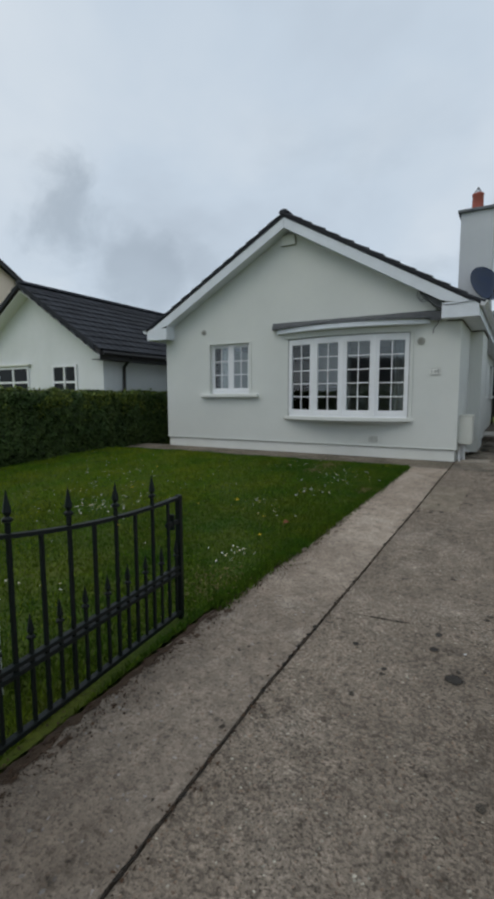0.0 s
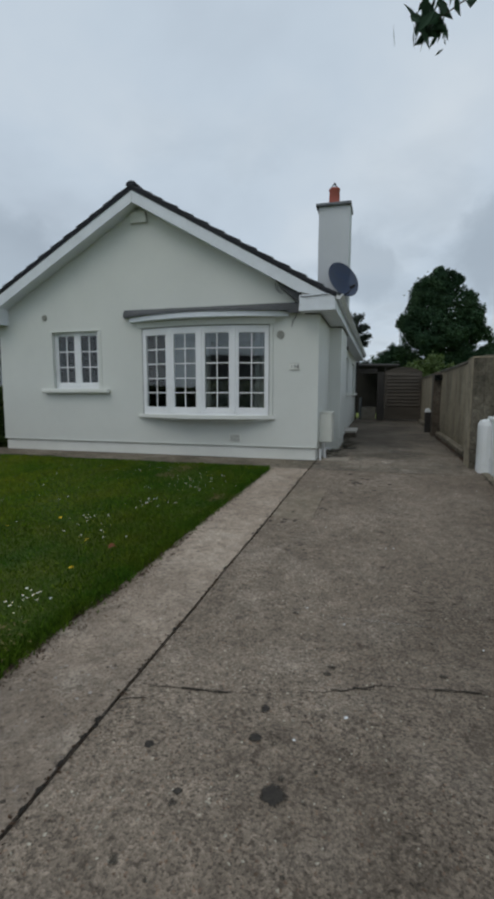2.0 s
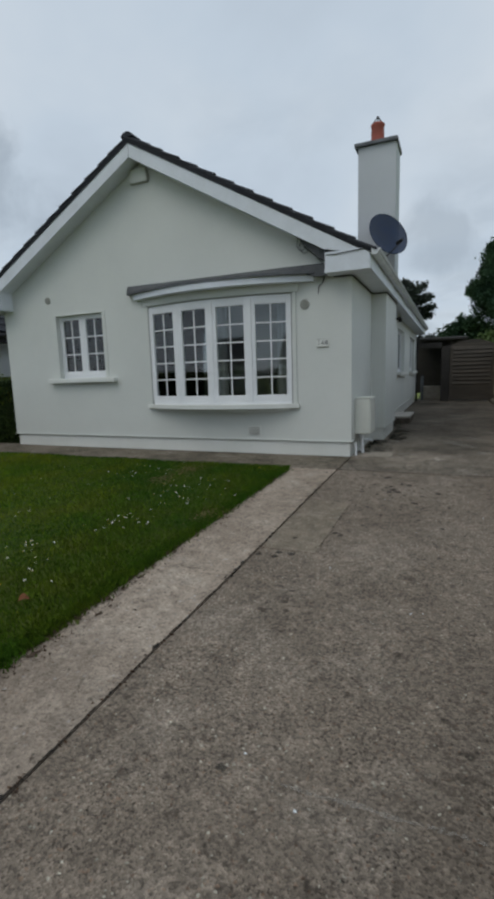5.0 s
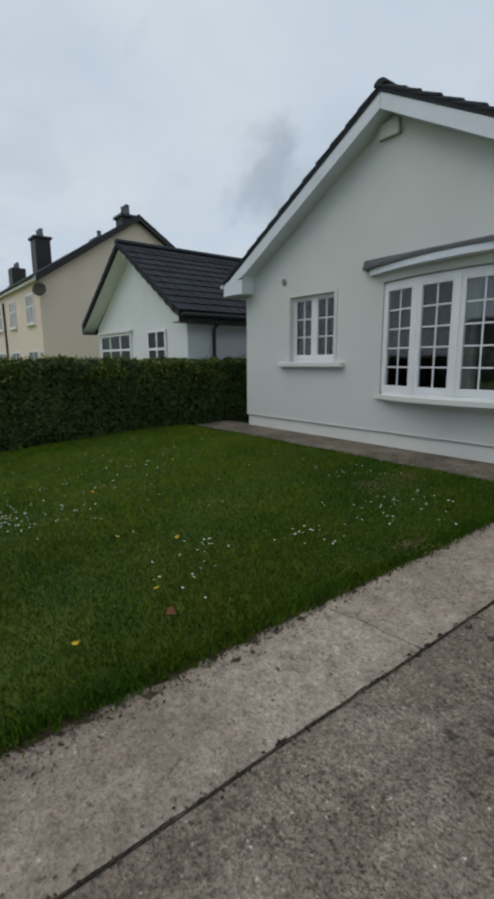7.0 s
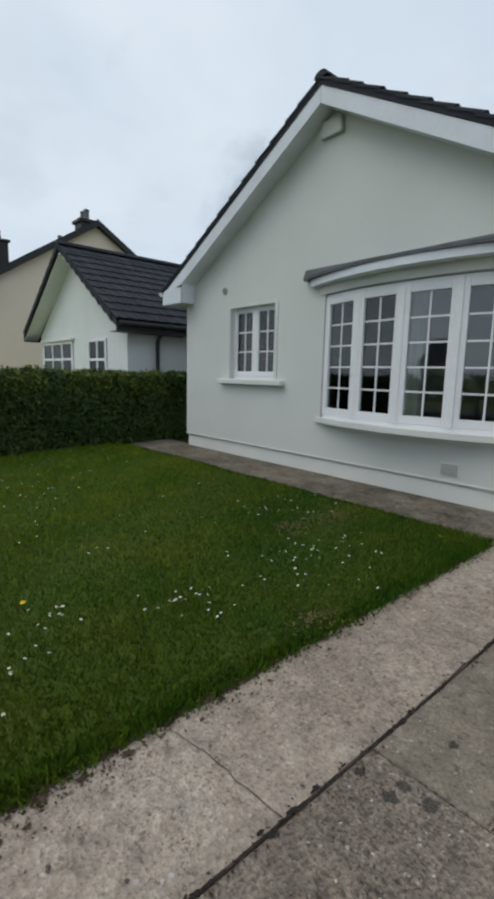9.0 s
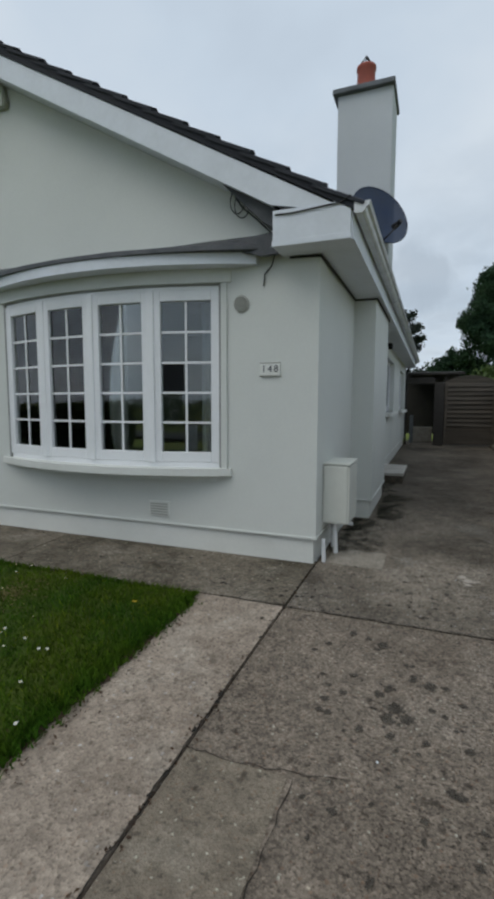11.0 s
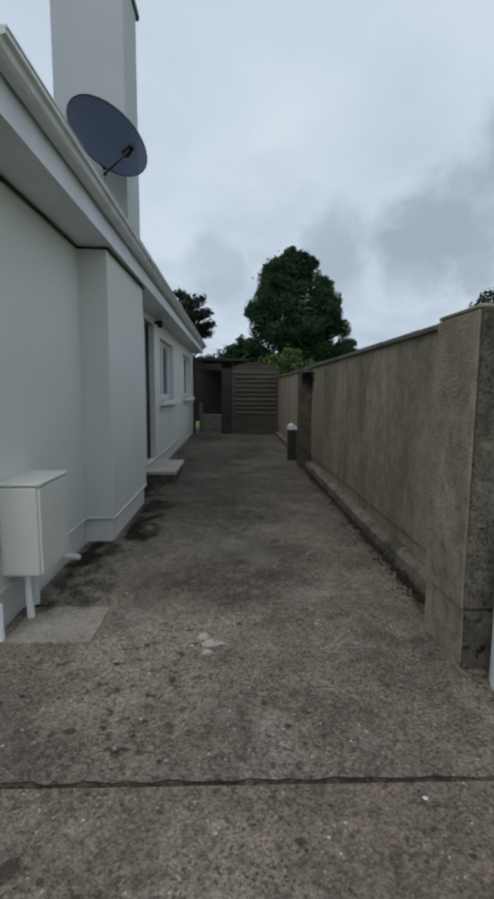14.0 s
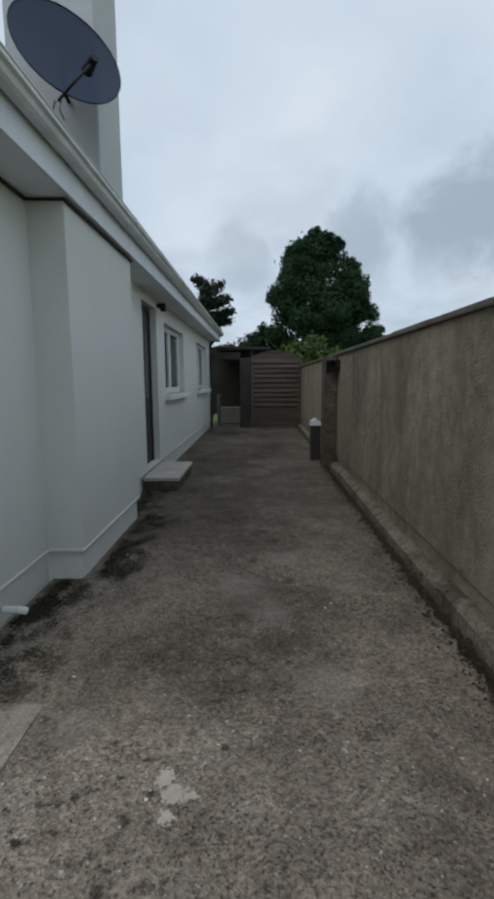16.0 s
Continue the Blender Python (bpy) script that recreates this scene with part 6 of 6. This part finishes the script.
NB = 300000
gx = EDGE - 0.01 - (rs.uniform(0, 1, NB) ** 1.25) * (8.70 + EDGE)
gy = rs.uniform(-0.5, LAWN_Y - 0.01, NB)
gx = gx + edge_x(gy) - EDGE
keep = ~((gy < 2.45) & (abs(gx + 1.86 - (2.41 - gy) * 0.095) < 0.035))
gx, gy = gx[keep], gy[keep]
gh = rs.uniform(0.015, 0.040, len(gx)) * (0.8 + 0.4 * np.sin(gx * 1.7 + gy) ** 2)
# blades paler and yellower away from the drive; top light and self-shade in their colour
pale = rs.uniform(0, 1, len(gx)) < np.clip((-2.6 - gx + 0.8 * np.sin(gy * 1.3)) / 3.6, 0.06, 0.85)
blades("grass", gx[~pale], gy[~pale], gh[~pale], 0.0085, BLADE)
blades("grass", gx[pale], gy[pale], gh[pale], 0.0085, PALEBLADE)
NT = 11000
tx = np.concatenate((EDGE - 0.01 + rs.normal(0.0, 0.038, NT), rs.uniform(-8.4, EDGE, 2500)))
ty = np.concatenate((rs.uniform(2.6, LAWN_Y, NT), LAWN_Y + rs.normal(0, 0.02, 2500)))
tx = np.where(ty < LAWN_Y - 0.1, tx + edge_x(ty) - EDGE, np.minimum(tx, edge_x(ty)))
blades("grass", tx, ty, rs.uniform(0.015, 0.048, NT + 2500), 0.012, BLADE)

PETAL = material("daisy_petal", (0.80, 0.80, 0.76), 0.7, small=0.05)
YOLK = material("dandelion_yellow", (0.75, 0.50, 0.02), 0.7, small=0.1)
STEM = material("flower_stem", (0.06, 0.11, 0.02), 0.7, small=0.1)


def flower_mesh(name, petals, r, mat, cup):
    bm = bmesh.new()
    for k in range(petals):
        a, da = k * math.tau / petals, 0.8 * math.pi / petals
        p = [bm.verts.new(q) for q in ((0, 0, 0.002), (r * 0.6 * math.cos(a - da), r * 0.6 * math.sin(a - da), cup * 0.6), (r * math.cos(a), r * math.sin(a), cup), (r * 0.6 * math.cos(a + da), r * 0.6 * math.sin(a + da), cup * 0.6))]
        bm.faces.new(p)
    me = bpy.data.meshes.new(name)
    bm.to_mesh(me)
    bm.free()
    me.materials.append(mat)
    return me


daisy_me = flower_mesh("daisy", 9, 0.0115, PETAL, 0.003)
eye_me = bpy.data.meshes.new("daisy_eye")
bm = lathe([(0, 0), (0.004, 0), (0.003, 0.003), (0, 0.003)], 6)
bm.to_mesh(eye_me)
bm.free()
eye_me.materials.append(YOLK)
stalk_me = bpy.data.meshes.new("stalk")
bm = tube([(0, 0, -0.05), (0.002, 0, 0)], 0.0015, 4)
bm.to_mesh(stalk_me)
bm.free()
stalk_me.materials.append(STEM)
dand_me = flower_mesh("dandelion", 14, 0.024, YOLK, 0.010)
fr = random.Random(5)
patches = [(-4.58, 4.14, 0.3, 26), (-2.05, 3.42, 0.1, 8), (-3.18, 8.45, 0.5, 10), (-6.28, 6.38, 0.5, 12), (-4.67, 4.31, 0.25, 24), (-4.69, 4.64, 0.4, 16), (-2.78, 5.32, 0.18, 8), (-2.39, 6.08, 0.16, 9), (-2.56, 7.06, 0.22, 12), (-5.36, 5.21, 0.5, 14),
           (-4.68, 4.23, 0.28, 34), (-2.18, 3.58, 0.10, 9), (-5.87, 6.24, 0.45, 30), (-2.44, 4.98, 0.15, 9), (-3.47, 7.80, 0.30, 16), (-5.73, 4.76, 0.40, 30), (-2.34, 5.97, 0.12, 10),
           (-2.33, 6.90, 0.25, 14), (-2.33, 7.50, 0.25, 20), (-4.2, 5.97, 0.40, 14), (-2.8, 5.29, 0.10, 6), (-7.2, 6.4, 0.6, 24), (-6.8, 7.8, 0.6, 14), (-4.4, 5.1, 1.2, 18), (-3.1, 2.2, 0.3, 8), (-2.9, 3.0, 0.4, 8)]
for cx, cy, sp, cnt in patches:
    for _ in range(cnt):
        x, y = fr.gauss(cx, sp), fr.gauss(cy, sp)
        if not (-8.4 < x < edge_x(y) - 0.05 and -0.4 < y < LAWN_Y - 0.05):
            continue
        d = tagged(new("daisy", daisy_me), "small white daisy growing in the lawn", "flower", "lawn daisies")
        d.matrix_world = pose(x, y, lawn_z(x, y) + fr.uniform(0.035, 0.06), fr.uniform(-15, 30), fr.uniform(-20, 20), fr.uniform(0, 360))
        for me in (eye_me, stalk_me):
            o = new("eye" if me is eye_me else "stalk", me)
            o.parent = d
for x, y in ((-3.12, 5.25), (-2.44, 4.71), (-2.17, 4.10), (-3.47, 4.88), (-1.90, 8.25), (-4.9, 5.2), (-3.7, 3.7), (-5.6, 6.6)):
    d = tagged(new("dandelion", dand_me), "yellow dandelion in the lawn", "flower", "lawn dandelions")
    d.matrix_world = pose(x, y, lawn_z(x, y) + 0.05, fr.uniform(-10, 25), fr.uniform(-15, 15), fr.uniform(0, 360))
    o = new("stalk", stalk_me)
    o.parent = d


# ---- marks on the concrete ----
def blot(x, y, r, mat, name="stain", squash=1.0, lift=0.0025, seed=0):
    """A thin ragged patch that lies on the ground."""
    q = random.Random(seed + int(x * 977) + int(y * 131))
    k = 22
    lift += q.uniform(0.0, 0.0035)
    bm = bmesh.new()
    c = bm.verts.new((x, y, ground_z(y) + lift))
    ring = []
    for i in range(k):
        a = i * math.tau / k
        rr = r * (0.85 + 0.55 * noise.noise((math.cos(a) * 1.4 + x * 9, math.sin(a) * 1.4 + y * 9, seed * 0.37)))
        px, py = x + rr * math.cos(a), y + rr * squash * math.sin(a)
        ring.append(bm.verts.new((px, py, ground_z(py) + lift)))
    for i in range(k):
        bm.faces.new((c, ring[i], ring[(i + 1) % k]))
    return part(name, bm, mat, driveway)


def crack(points, width, mat=CRACK, lift=0.003, name="crack"):
    """A jagged strip along the points, for dirt-filled cracks and channel shade."""
    q = random.Random(int(points[0][0] * 100) + int(points[0][1] * 10))
    bm = bmesh.new()
    line = []
    for (x0, y0), (x1, y1) in zip(points, points[1:]):
        n = max(2, int(math.hypot(x1 - x0, y1 - y0) / 0.05))
        for i in range(n):
            u = i / n
            line.append((x0 + (x1 - x0) * u + q.uniform(-0.010, 0.010), y0 + (y1 - y0) * u + q.uniform(-0.010, 0.010)))
    line.append(points[-1])
    a, b = [], []
    for i, (x, y) in enumerate(line):
        w = width * q.uniform(0.25, 1.2) / 2
        (xa, ya), (xb, yb) = line[max(i - 1, 0)], line[min(i + 1, len(line) - 1)]
        d = Vector((xb - xa, yb - ya)).normalized()
        a.append(bm.verts.new((x - d.y * w, y + d.x * w, ground_z(y) + lift)))
        b.append(bm.verts.new((x + d.y * w, y - d.x * w, ground_z(y) + lift)))
    for i in range(len(line) - 1):
        bm.faces.new((a[i], b[i], b[i + 1], a[i + 1]))
    return part(name, bm, mat, driveway)


crack([(-1.03, 2.99), (-0.96, 3.01), (-0.72, 3.045), (-0.56, 3.062), (-0.38, 3.10), (-0.21, 3.155), (-0.06, 3.21), (0.085, 3.265), (0.125, 3.28), (0.13, 3.305), (0.17, 3.32), (0.37, 3.345), (0.63, 3.38), (0.89, 3.33), (1.3, 3.34)], 0.0035)
crack([(-0.78, 3.04), (-0.66, 3.05), (-0.53, 3.065)], 0.013, lift=0.0045)
crack([(-0.07, 3.206), (0.02, 3.24), (0.085, 3.265), (0.125, 3.282), (0.131, 3.305), (0.175, 3.323)], 0.012, lift=0.0045)
crack([(0.42, 3.35), (0.52, 3.363), (0.64, 3.38)], 0.010, lift=0.0045)
crack([(-0.45, 3.96), (-0.1, 3.97), (0.3, 3.99), (0.78, 4.00)], 0.03, WORN, 0.0045, "trowel_line")
crack([(-1.70, 5.41), (-1.50, 5.45), (-1.36, 5.47), (-1.03, 5.50)], 0.005, lift=0.0085)
crack([(-0.53, 6.0), (-0.535, 6.65), (-0.51, 7.28)], 0.004, lift=0.005)
crack([(-0.99, 7.29), (-0.73, 7.285), (-0.52, 7.315), (-0.31, 7.35)], 0.005, lift=0.005)
crack([(-1.03, 2.87), (-0.91, 2.92)], 0.007)
# dirt packed into the joints
crack([(float(joint_x(y)), y) for y in steps(0.4, 9.5, 0.4)], 0.006, CRACK, 0.0078, "joint_dirt")
crack([(float(edge_x(8.69)) - 0.02, 8.688), (-1.3, 8.69), (-0.97, 8.692)], 0.013, CRACK, 0.0078, "joint_dirt")
crack([(-0.96, 8.694), (-0.3, 8.692), (0.5, 8.695), (1.64, 8.692)], 0.008, CRACK, 0.004, "joint_dirt")
crack([(1.645, 3.0), (1.652, 5.0), (1.645, 7.0), (1.65, 8.7)], 0.022, CRACK, 0.004, "gutter_dirt")
# dark strip for the shadow of the channel beside the boundary wall
crack([(1.64, 9.9), (1.648, 12.0), (1.642, 14.0), (1.645, 16.3)], 0.07, CRACK, 0.0035, "gutter_dirt")
blot(-0.217, 2.541, 0.060, OIL)
for x, y, r in ((-0.345, 2.99, 0.034), (-0.34, 2.81, 0.038), (-0.76, 2.65, 0.028), (-0.55, 2.47, 0.024)):
    blot(x, y, r, OIL)
# dark lichen in a cluster before the house corner
for x, y, r in ((-0.284, 8.391, 0.05), (-0.465, 8.468, 0.035), (-0.36, 8.44, 0.03), (-0.30, 8.33, 0.03), (-0.581, 8.301, 0.035), (-0.643, 8.215, 0.03), (-0.25, 7.916, 0.045), (-0.163, 7.835, 0.065), (-0.188, 7.756, 0.05), (-0.107, 7.78, 0.05),
                (-0.20, 7.99, 0.05), (-0.015, 8.076, 0.05), (0.292, 7.806, 0.055), (-0.39, 8.042, 0.035), (-0.493, 7.803, 0.035), (-0.097, 8.121, 0.03), (0.436, 8.195, 0.03), (-0.502, 7.714, 0.03), (-0.309, 7.649, 0.035), (-0.03, 7.66, 0.03),
                (-0.82, 5.92, 0.035), (-0.83, 5.85, 0.045), (-0.72, 5.93, 0.05), (-0.97, 5.86, 0.03), (-0.79, 6.25, 0.03), (-0.49, 6.45, 0.04), (-0.44, 6.41, 0.035)):
    blot(x, y, r, STAIN)
MORTAR = soften(material("spilt_mortar", (0.52, 0.455, 0.385), 0.9, tint=(0.40, 0.345, 0.285), big=0.6, s_big=14, small=0.12, s_small=50), 0.40, 0.9, 0.9)
blot(0.25, 9.60, 0.075, MORTAR, "patch", 0.9)
blot(0.215, 9.68, 0.05, MORTAR, "patch", 1.6, 0.006)
blot(0.31, 9.60, 0.045, MORTAR, "patch", 0.7, 0.006, 4)
blot(0.24, 9.52, 0.04, MORTAR, "patch", 1.3, 0.006, 9)
for x, y, r in ((0.36, 9.05, 0.06), (0.33, 9.32, 0.05), (0.92, 8.86, 0.06), (0.62, 10.9, 0.22), (0.45, 11.25, 0.25), (0.75, 11.8, 0.2), (0.9, 10.2, 0.2), (-0.2, 9.9, 0.15)):
    blot(x, y, r, WORN, "worn_patch", 1.3, 0.002, 5)
mk = random.Random(11)
for cx, cy, sx, sy, n in ((-0.15, 7.75, 0.22, 0.35, 34), (-1.35, 8.9, 0.9, 0.25, 50), (-0.1, 7.1, 0.2, 0.2, 12), (0.55, 7.4, 0.5, 0.5, 14), (-0.4, 2.4, 0.7, 0.7, 20), (0.4, 5.0, 0.8, 1.5, 14), (0.4, 12, 0.7, 2.2, 16), (-0.7, 12.0, 0.12, 1.8, 22)):
    for _ in range(n):
        blot(mk.gauss(cx, sx), mk.gauss(cy, sy), mk.uniform(0.010, 0.032), STAIN, seed=mk.randrange(999))
for _ in range(70):
    blot(mk.uniform(EDGE + 0.05, JOINT - 0.1), mk.uniform(0.5, 8.4), mk.uniform(0.004, 0.012), STAIN, lift=0.0075, seed=mk.randrange(999))
slabp = part("inspection_slab", box(-0.88, -0.40, 9.62, 10.05, 0.20, 0.274), COVERC, driveway, "pale square inspection cover")
for _ in range(24):
    x, y = mk.uniform(-0.6, 1.5), mk.uniform(2.0, 12.0)
    blot(x, y, mk.uniform(0.006, 0.012), WHITEW, "pebble", lift=0.004, seed=mk.randrange(999))
MOSS = soften(material("dark_moss", (0.060, 0.054, 0.034), 0.95, tint=(0.038, 0.034, 0.023), big=0.7, s_big=8, small=0.3, s_small=40, bump=0.5), 0.40, 0.36, 1.7)
# soil and dead leaves along the lawn's edge
edge = [(edge_x(y) + 0.02 + 0.035 * noise.noise((0.0, y * 2.3, 1.0)), y) for y in steps(-0.5, LAWN_Y - 0.05, 0.18)]
crack(edge, 0.06, SOIL, 0.009, "soil_edge")
moss_r = random.Random(3)
for _ in range(46):
    y = moss_r.uniform(0.6, 8.4)
    blot(joint_x(y) + moss_r.gauss(0, 0.006), y, moss_r.uniform(0.004, 0.013), CRACK, "joint_moss", 2.2, 0.0078, moss_r.randrange(999))
for _ in range(70):
    y = 0.3 + 5.5 * moss_r.random() ** 1.4
    blot(edge_x(y) + 0.01 + abs(moss_r.gauss(0, 0.06)), y, moss_r.uniform(0.008, 0.026), SOIL, "soil_patch", 1.5, 0.0075, moss_r.randrange(999))
k2 = 2600
ly2 = 0.2 + 5.0 * rs.uniform(0, 1, k2) ** 1.3
cr = [(edge_x(b) + 0.01 + abs(rs.normal(0, 0.09)), b, ground_z(b) + 0.010) for b in ly2]
tagged(leaf_cloud("soil_crumbs", cr, 0.008, SOIL, out=[(0, 0, 2.0)] * k2), "dark soil crumbs spilled from the lawn edge", "soil", kind="stuff")
dg = []
for cx, cy, sp in ((-1.78, 6.55, 0.07), (-2.9, 8.1, 0.10), (-3.0, 7.6, 0.08), (-2.0, 2.9, 0.12)):
    dg += [(x, y, lawn_z(x, y) + rs.uniform(0.012, 0.035)) for x, y in zip(rs.normal(cx, sp, 260), rs.normal(cy, sp * 1.6, 260))]
tagged(leaf_cloud("dry_grass", dg, 0.008, DRY, out=[(0, 0, 1.0)] * len(dg), long=4.0), "dry tan grass in bare spots of the lawn", "grass", kind="stuff")
for _ in range(170):
    y = moss_r.uniform(9.9, 16.5)
    blot(1.63 + moss_r.gauss(0, 0.03), y, moss_r.uniform(0.012, 0.035), MOSS, "moss", 1.8, seed=moss_r.randrange(999))
for _ in range(330):
    y = 10.0 + 5.2 * moss_r.random()
    blot((-0.66 if 11.36 < y < 13.0 else -0.90) + abs(moss_r.gauss(0, 0.16)), y, moss_r.uniform(0.03, 0.10), MOSS, "moss", 1.6, seed=moss_r.randrange(999))
for _ in range(60):
    blot(moss_r.uniform(-7.6, -1.0), 9.53 - abs(moss_r.gauss(0.02, 0.05)), moss_r.uniform(0.015, 0.05), MOSS, "moss", 0.6, seed=moss_r.randrange(999))
LITTER = material("dead_leaf", (0.060, 0.034, 0.019), 0.9, island=0.5, small=0.2)
k = 1500
ly = rs.uniform(0.3, 8.3, k)
lx = edge_x(ly) + rs.normal(0.03, 0.07, k)
pts = [(a, b, ground_z(b) + 0.012) for a, b in zip(lx, ly)]
tagged(leaf_cloud("leaf_litter", pts, 0.012, LITTER, out=[(0, 0, 2.0)] * k), "dry brown leaf litter along the lawn edge", "leaf litter", kind="stuff")
k = 420
gl = [(joint_x(b) + rs.normal(0, 0.02), b, ground_z(b) + 0.006) for b in rs.uniform(0.5, 9.4, k)]
tagged(leaf_cloud("leaf_litter", gl, 0.012, LITTER, out=[(0, 0, 2.0)] * k), "dry brown crumbs in the drive joint", "leaf litter", kind="stuff")
wl_ = [(1.62 + rs.normal(0, 0.05), b, 0.276) for b in rs.uniform(9.9, 16, 900)]
tagged(leaf_cloud("leaf_litter", wl_, 0.018, LITTER, out=[(0, 0, 2.0)] * 900), "dry brown leaf litter along the boundary wall", "leaf litter", kind="stuff")

# ---- distance and the street behind ----
pts, outs = [], []
for _ in range(9000):
    x = rs.uniform(18, 170)
    h = 6.5 + 3.0 * noise.noise((x * 0.05, 0, 0)) + 1.2 * noise.noise((x * 0.25, 3, 0))
    pts.append((x, 150 + rs.normal(0, 1.5), rs.uniform(0, 1) ** 0.7 * h))
tagged(leaf_cloud("far_hedgerow", pts, 0.9, LEAF), "far dark green hedgerow across the field", "hedgerow", kind="stuff")
road = sheet("road", [-60, -20, 0, 20, 60], [-13.5, -11, -8.5], 0.02 + 0.16 - 0.16, TARMAC)
tagged(road, "grey tarmac road in front of the house", "road", kind="structure")
opp = thing("backdrop_house", "plain white bungalow across the road", "house", (0, 0, 0), kind="structure")
part("backdrop_wall", box(-16, -4, -34, -26, 0, 2.6), NBWALL, opp)
part("backdrop_roof", prism([(-34.5, 2.5), (-25.5, 2.5), (-30, 5.2)], "x", -16.4, -3.6), TILE, opp)
opp2 = thing("backdrop_house", "plain white bungalow across the road", "house", (0, 0, 0), kind="structure")
part("backdrop_wall", box(4, 16, -34, -26, 0, 2.6), NBWALL, opp2)
part("backdrop_roof", prism([(-34.5, 2.5), (-25.5, 2.5), (-30, 5.2)], "x", 3.6, 16.4), TILE, opp2)
pts = [(rs.uniform(-30, 30), -20 + rs.normal(0, 0.4), rs.uniform(0, 1.9)) for _ in range(6000)]
tagged(leaf_cloud("far_hedge", pts, 0.25, HEDGE), "dark green hedge across the road", "hedge", kind="stuff")

lampst = thing("street_lamp", "tall grey street lamp far across the field", "street lamp", (33.0, 120.0, 0.0))
part("pole", tube([(0, 0, 0), (0, 0, 6), (0, 0, 11.5)], [0.16, 0.12, 0.08], 8), GUTTER, lampst)
part("arm", tube([(0, 0, 11.4), (-0.6, 0, 11.9), (-1.8, 0, 12.0)], 0.06, 6), GUTTER, lampst)
part("lantern", box(-2.5, -1.7, -0.15, 0.15, 11.9, 12.1, 0.04), GUTTER, lampst)
kl = [(1.66 + rs.normal(0, 0.05), b, ground_z(b) + 0.008) for b in rs.uniform(2, 9.2, 800)]
tagged(leaf_cloud("leaf_litter", kl, 0.012, LITTER, out=[(0, 0, 2.0)] * 800), "dry brown leaf litter along the white wall", "leaf litter", kind="stuff")
scrap = []
for k in range(15):
    u = k / 14
    x, y = 0.93 + 0.05 * u + 0.018 * math.sin(u * 7.0), 3.76 + 0.16 * u
    scrap.append((x, y, ground_z(y) + 0.006 + 0.004 * math.sin(u * 9.0)))
tagged(part("string", tube(scrap, 0.0028, 6), TREAD), "short scrap of white string lying on the drive", "string")
bm = bmesh.new()
mid_ = [bm.verts.new((0.075 * u - 0.0375, 0.004 * math.sin(u * 5.0), 0.018 * math.sin(u * 3.1))) for u in (0.0, 0.25, 0.5, 0.75, 1.0)]
for sgn in (-1, 1):
    rim_ = [bm.verts.new((v.co.x, v.co.y + sgn * w, v.co.z + 0.012 + 0.006 * sgn)) for v, w in zip(mid_[1:4], (0.022, 0.028, 0.018))]
    bm.faces.new((mid_[0], mid_[1], rim_[0]))
    bm.faces.new((mid_[1], mid_[2], rim_[1], rim_[0]))
    bm.faces.new((mid_[2], mid_[3], rim_[2], rim_[1]))
    bm.faces.new((mid_[3], mid_[4], rim_[2]))
fallen = tagged(part("dead_leaf", bm, material("rust_brown_leaf", (0.17, 0.065, 0.025), 0.8, tint=(0.10, 0.04, 0.02), big=0.6, s_big=30, small=0.2, s_small=60)), "curled rust-brown dead leaf lying on the lawn", "leaf")
fallen.matrix_world = pose(-2.14, 4.65, lawn_z(-2.14, 4.65) + 0.03, 8, -6, 40)
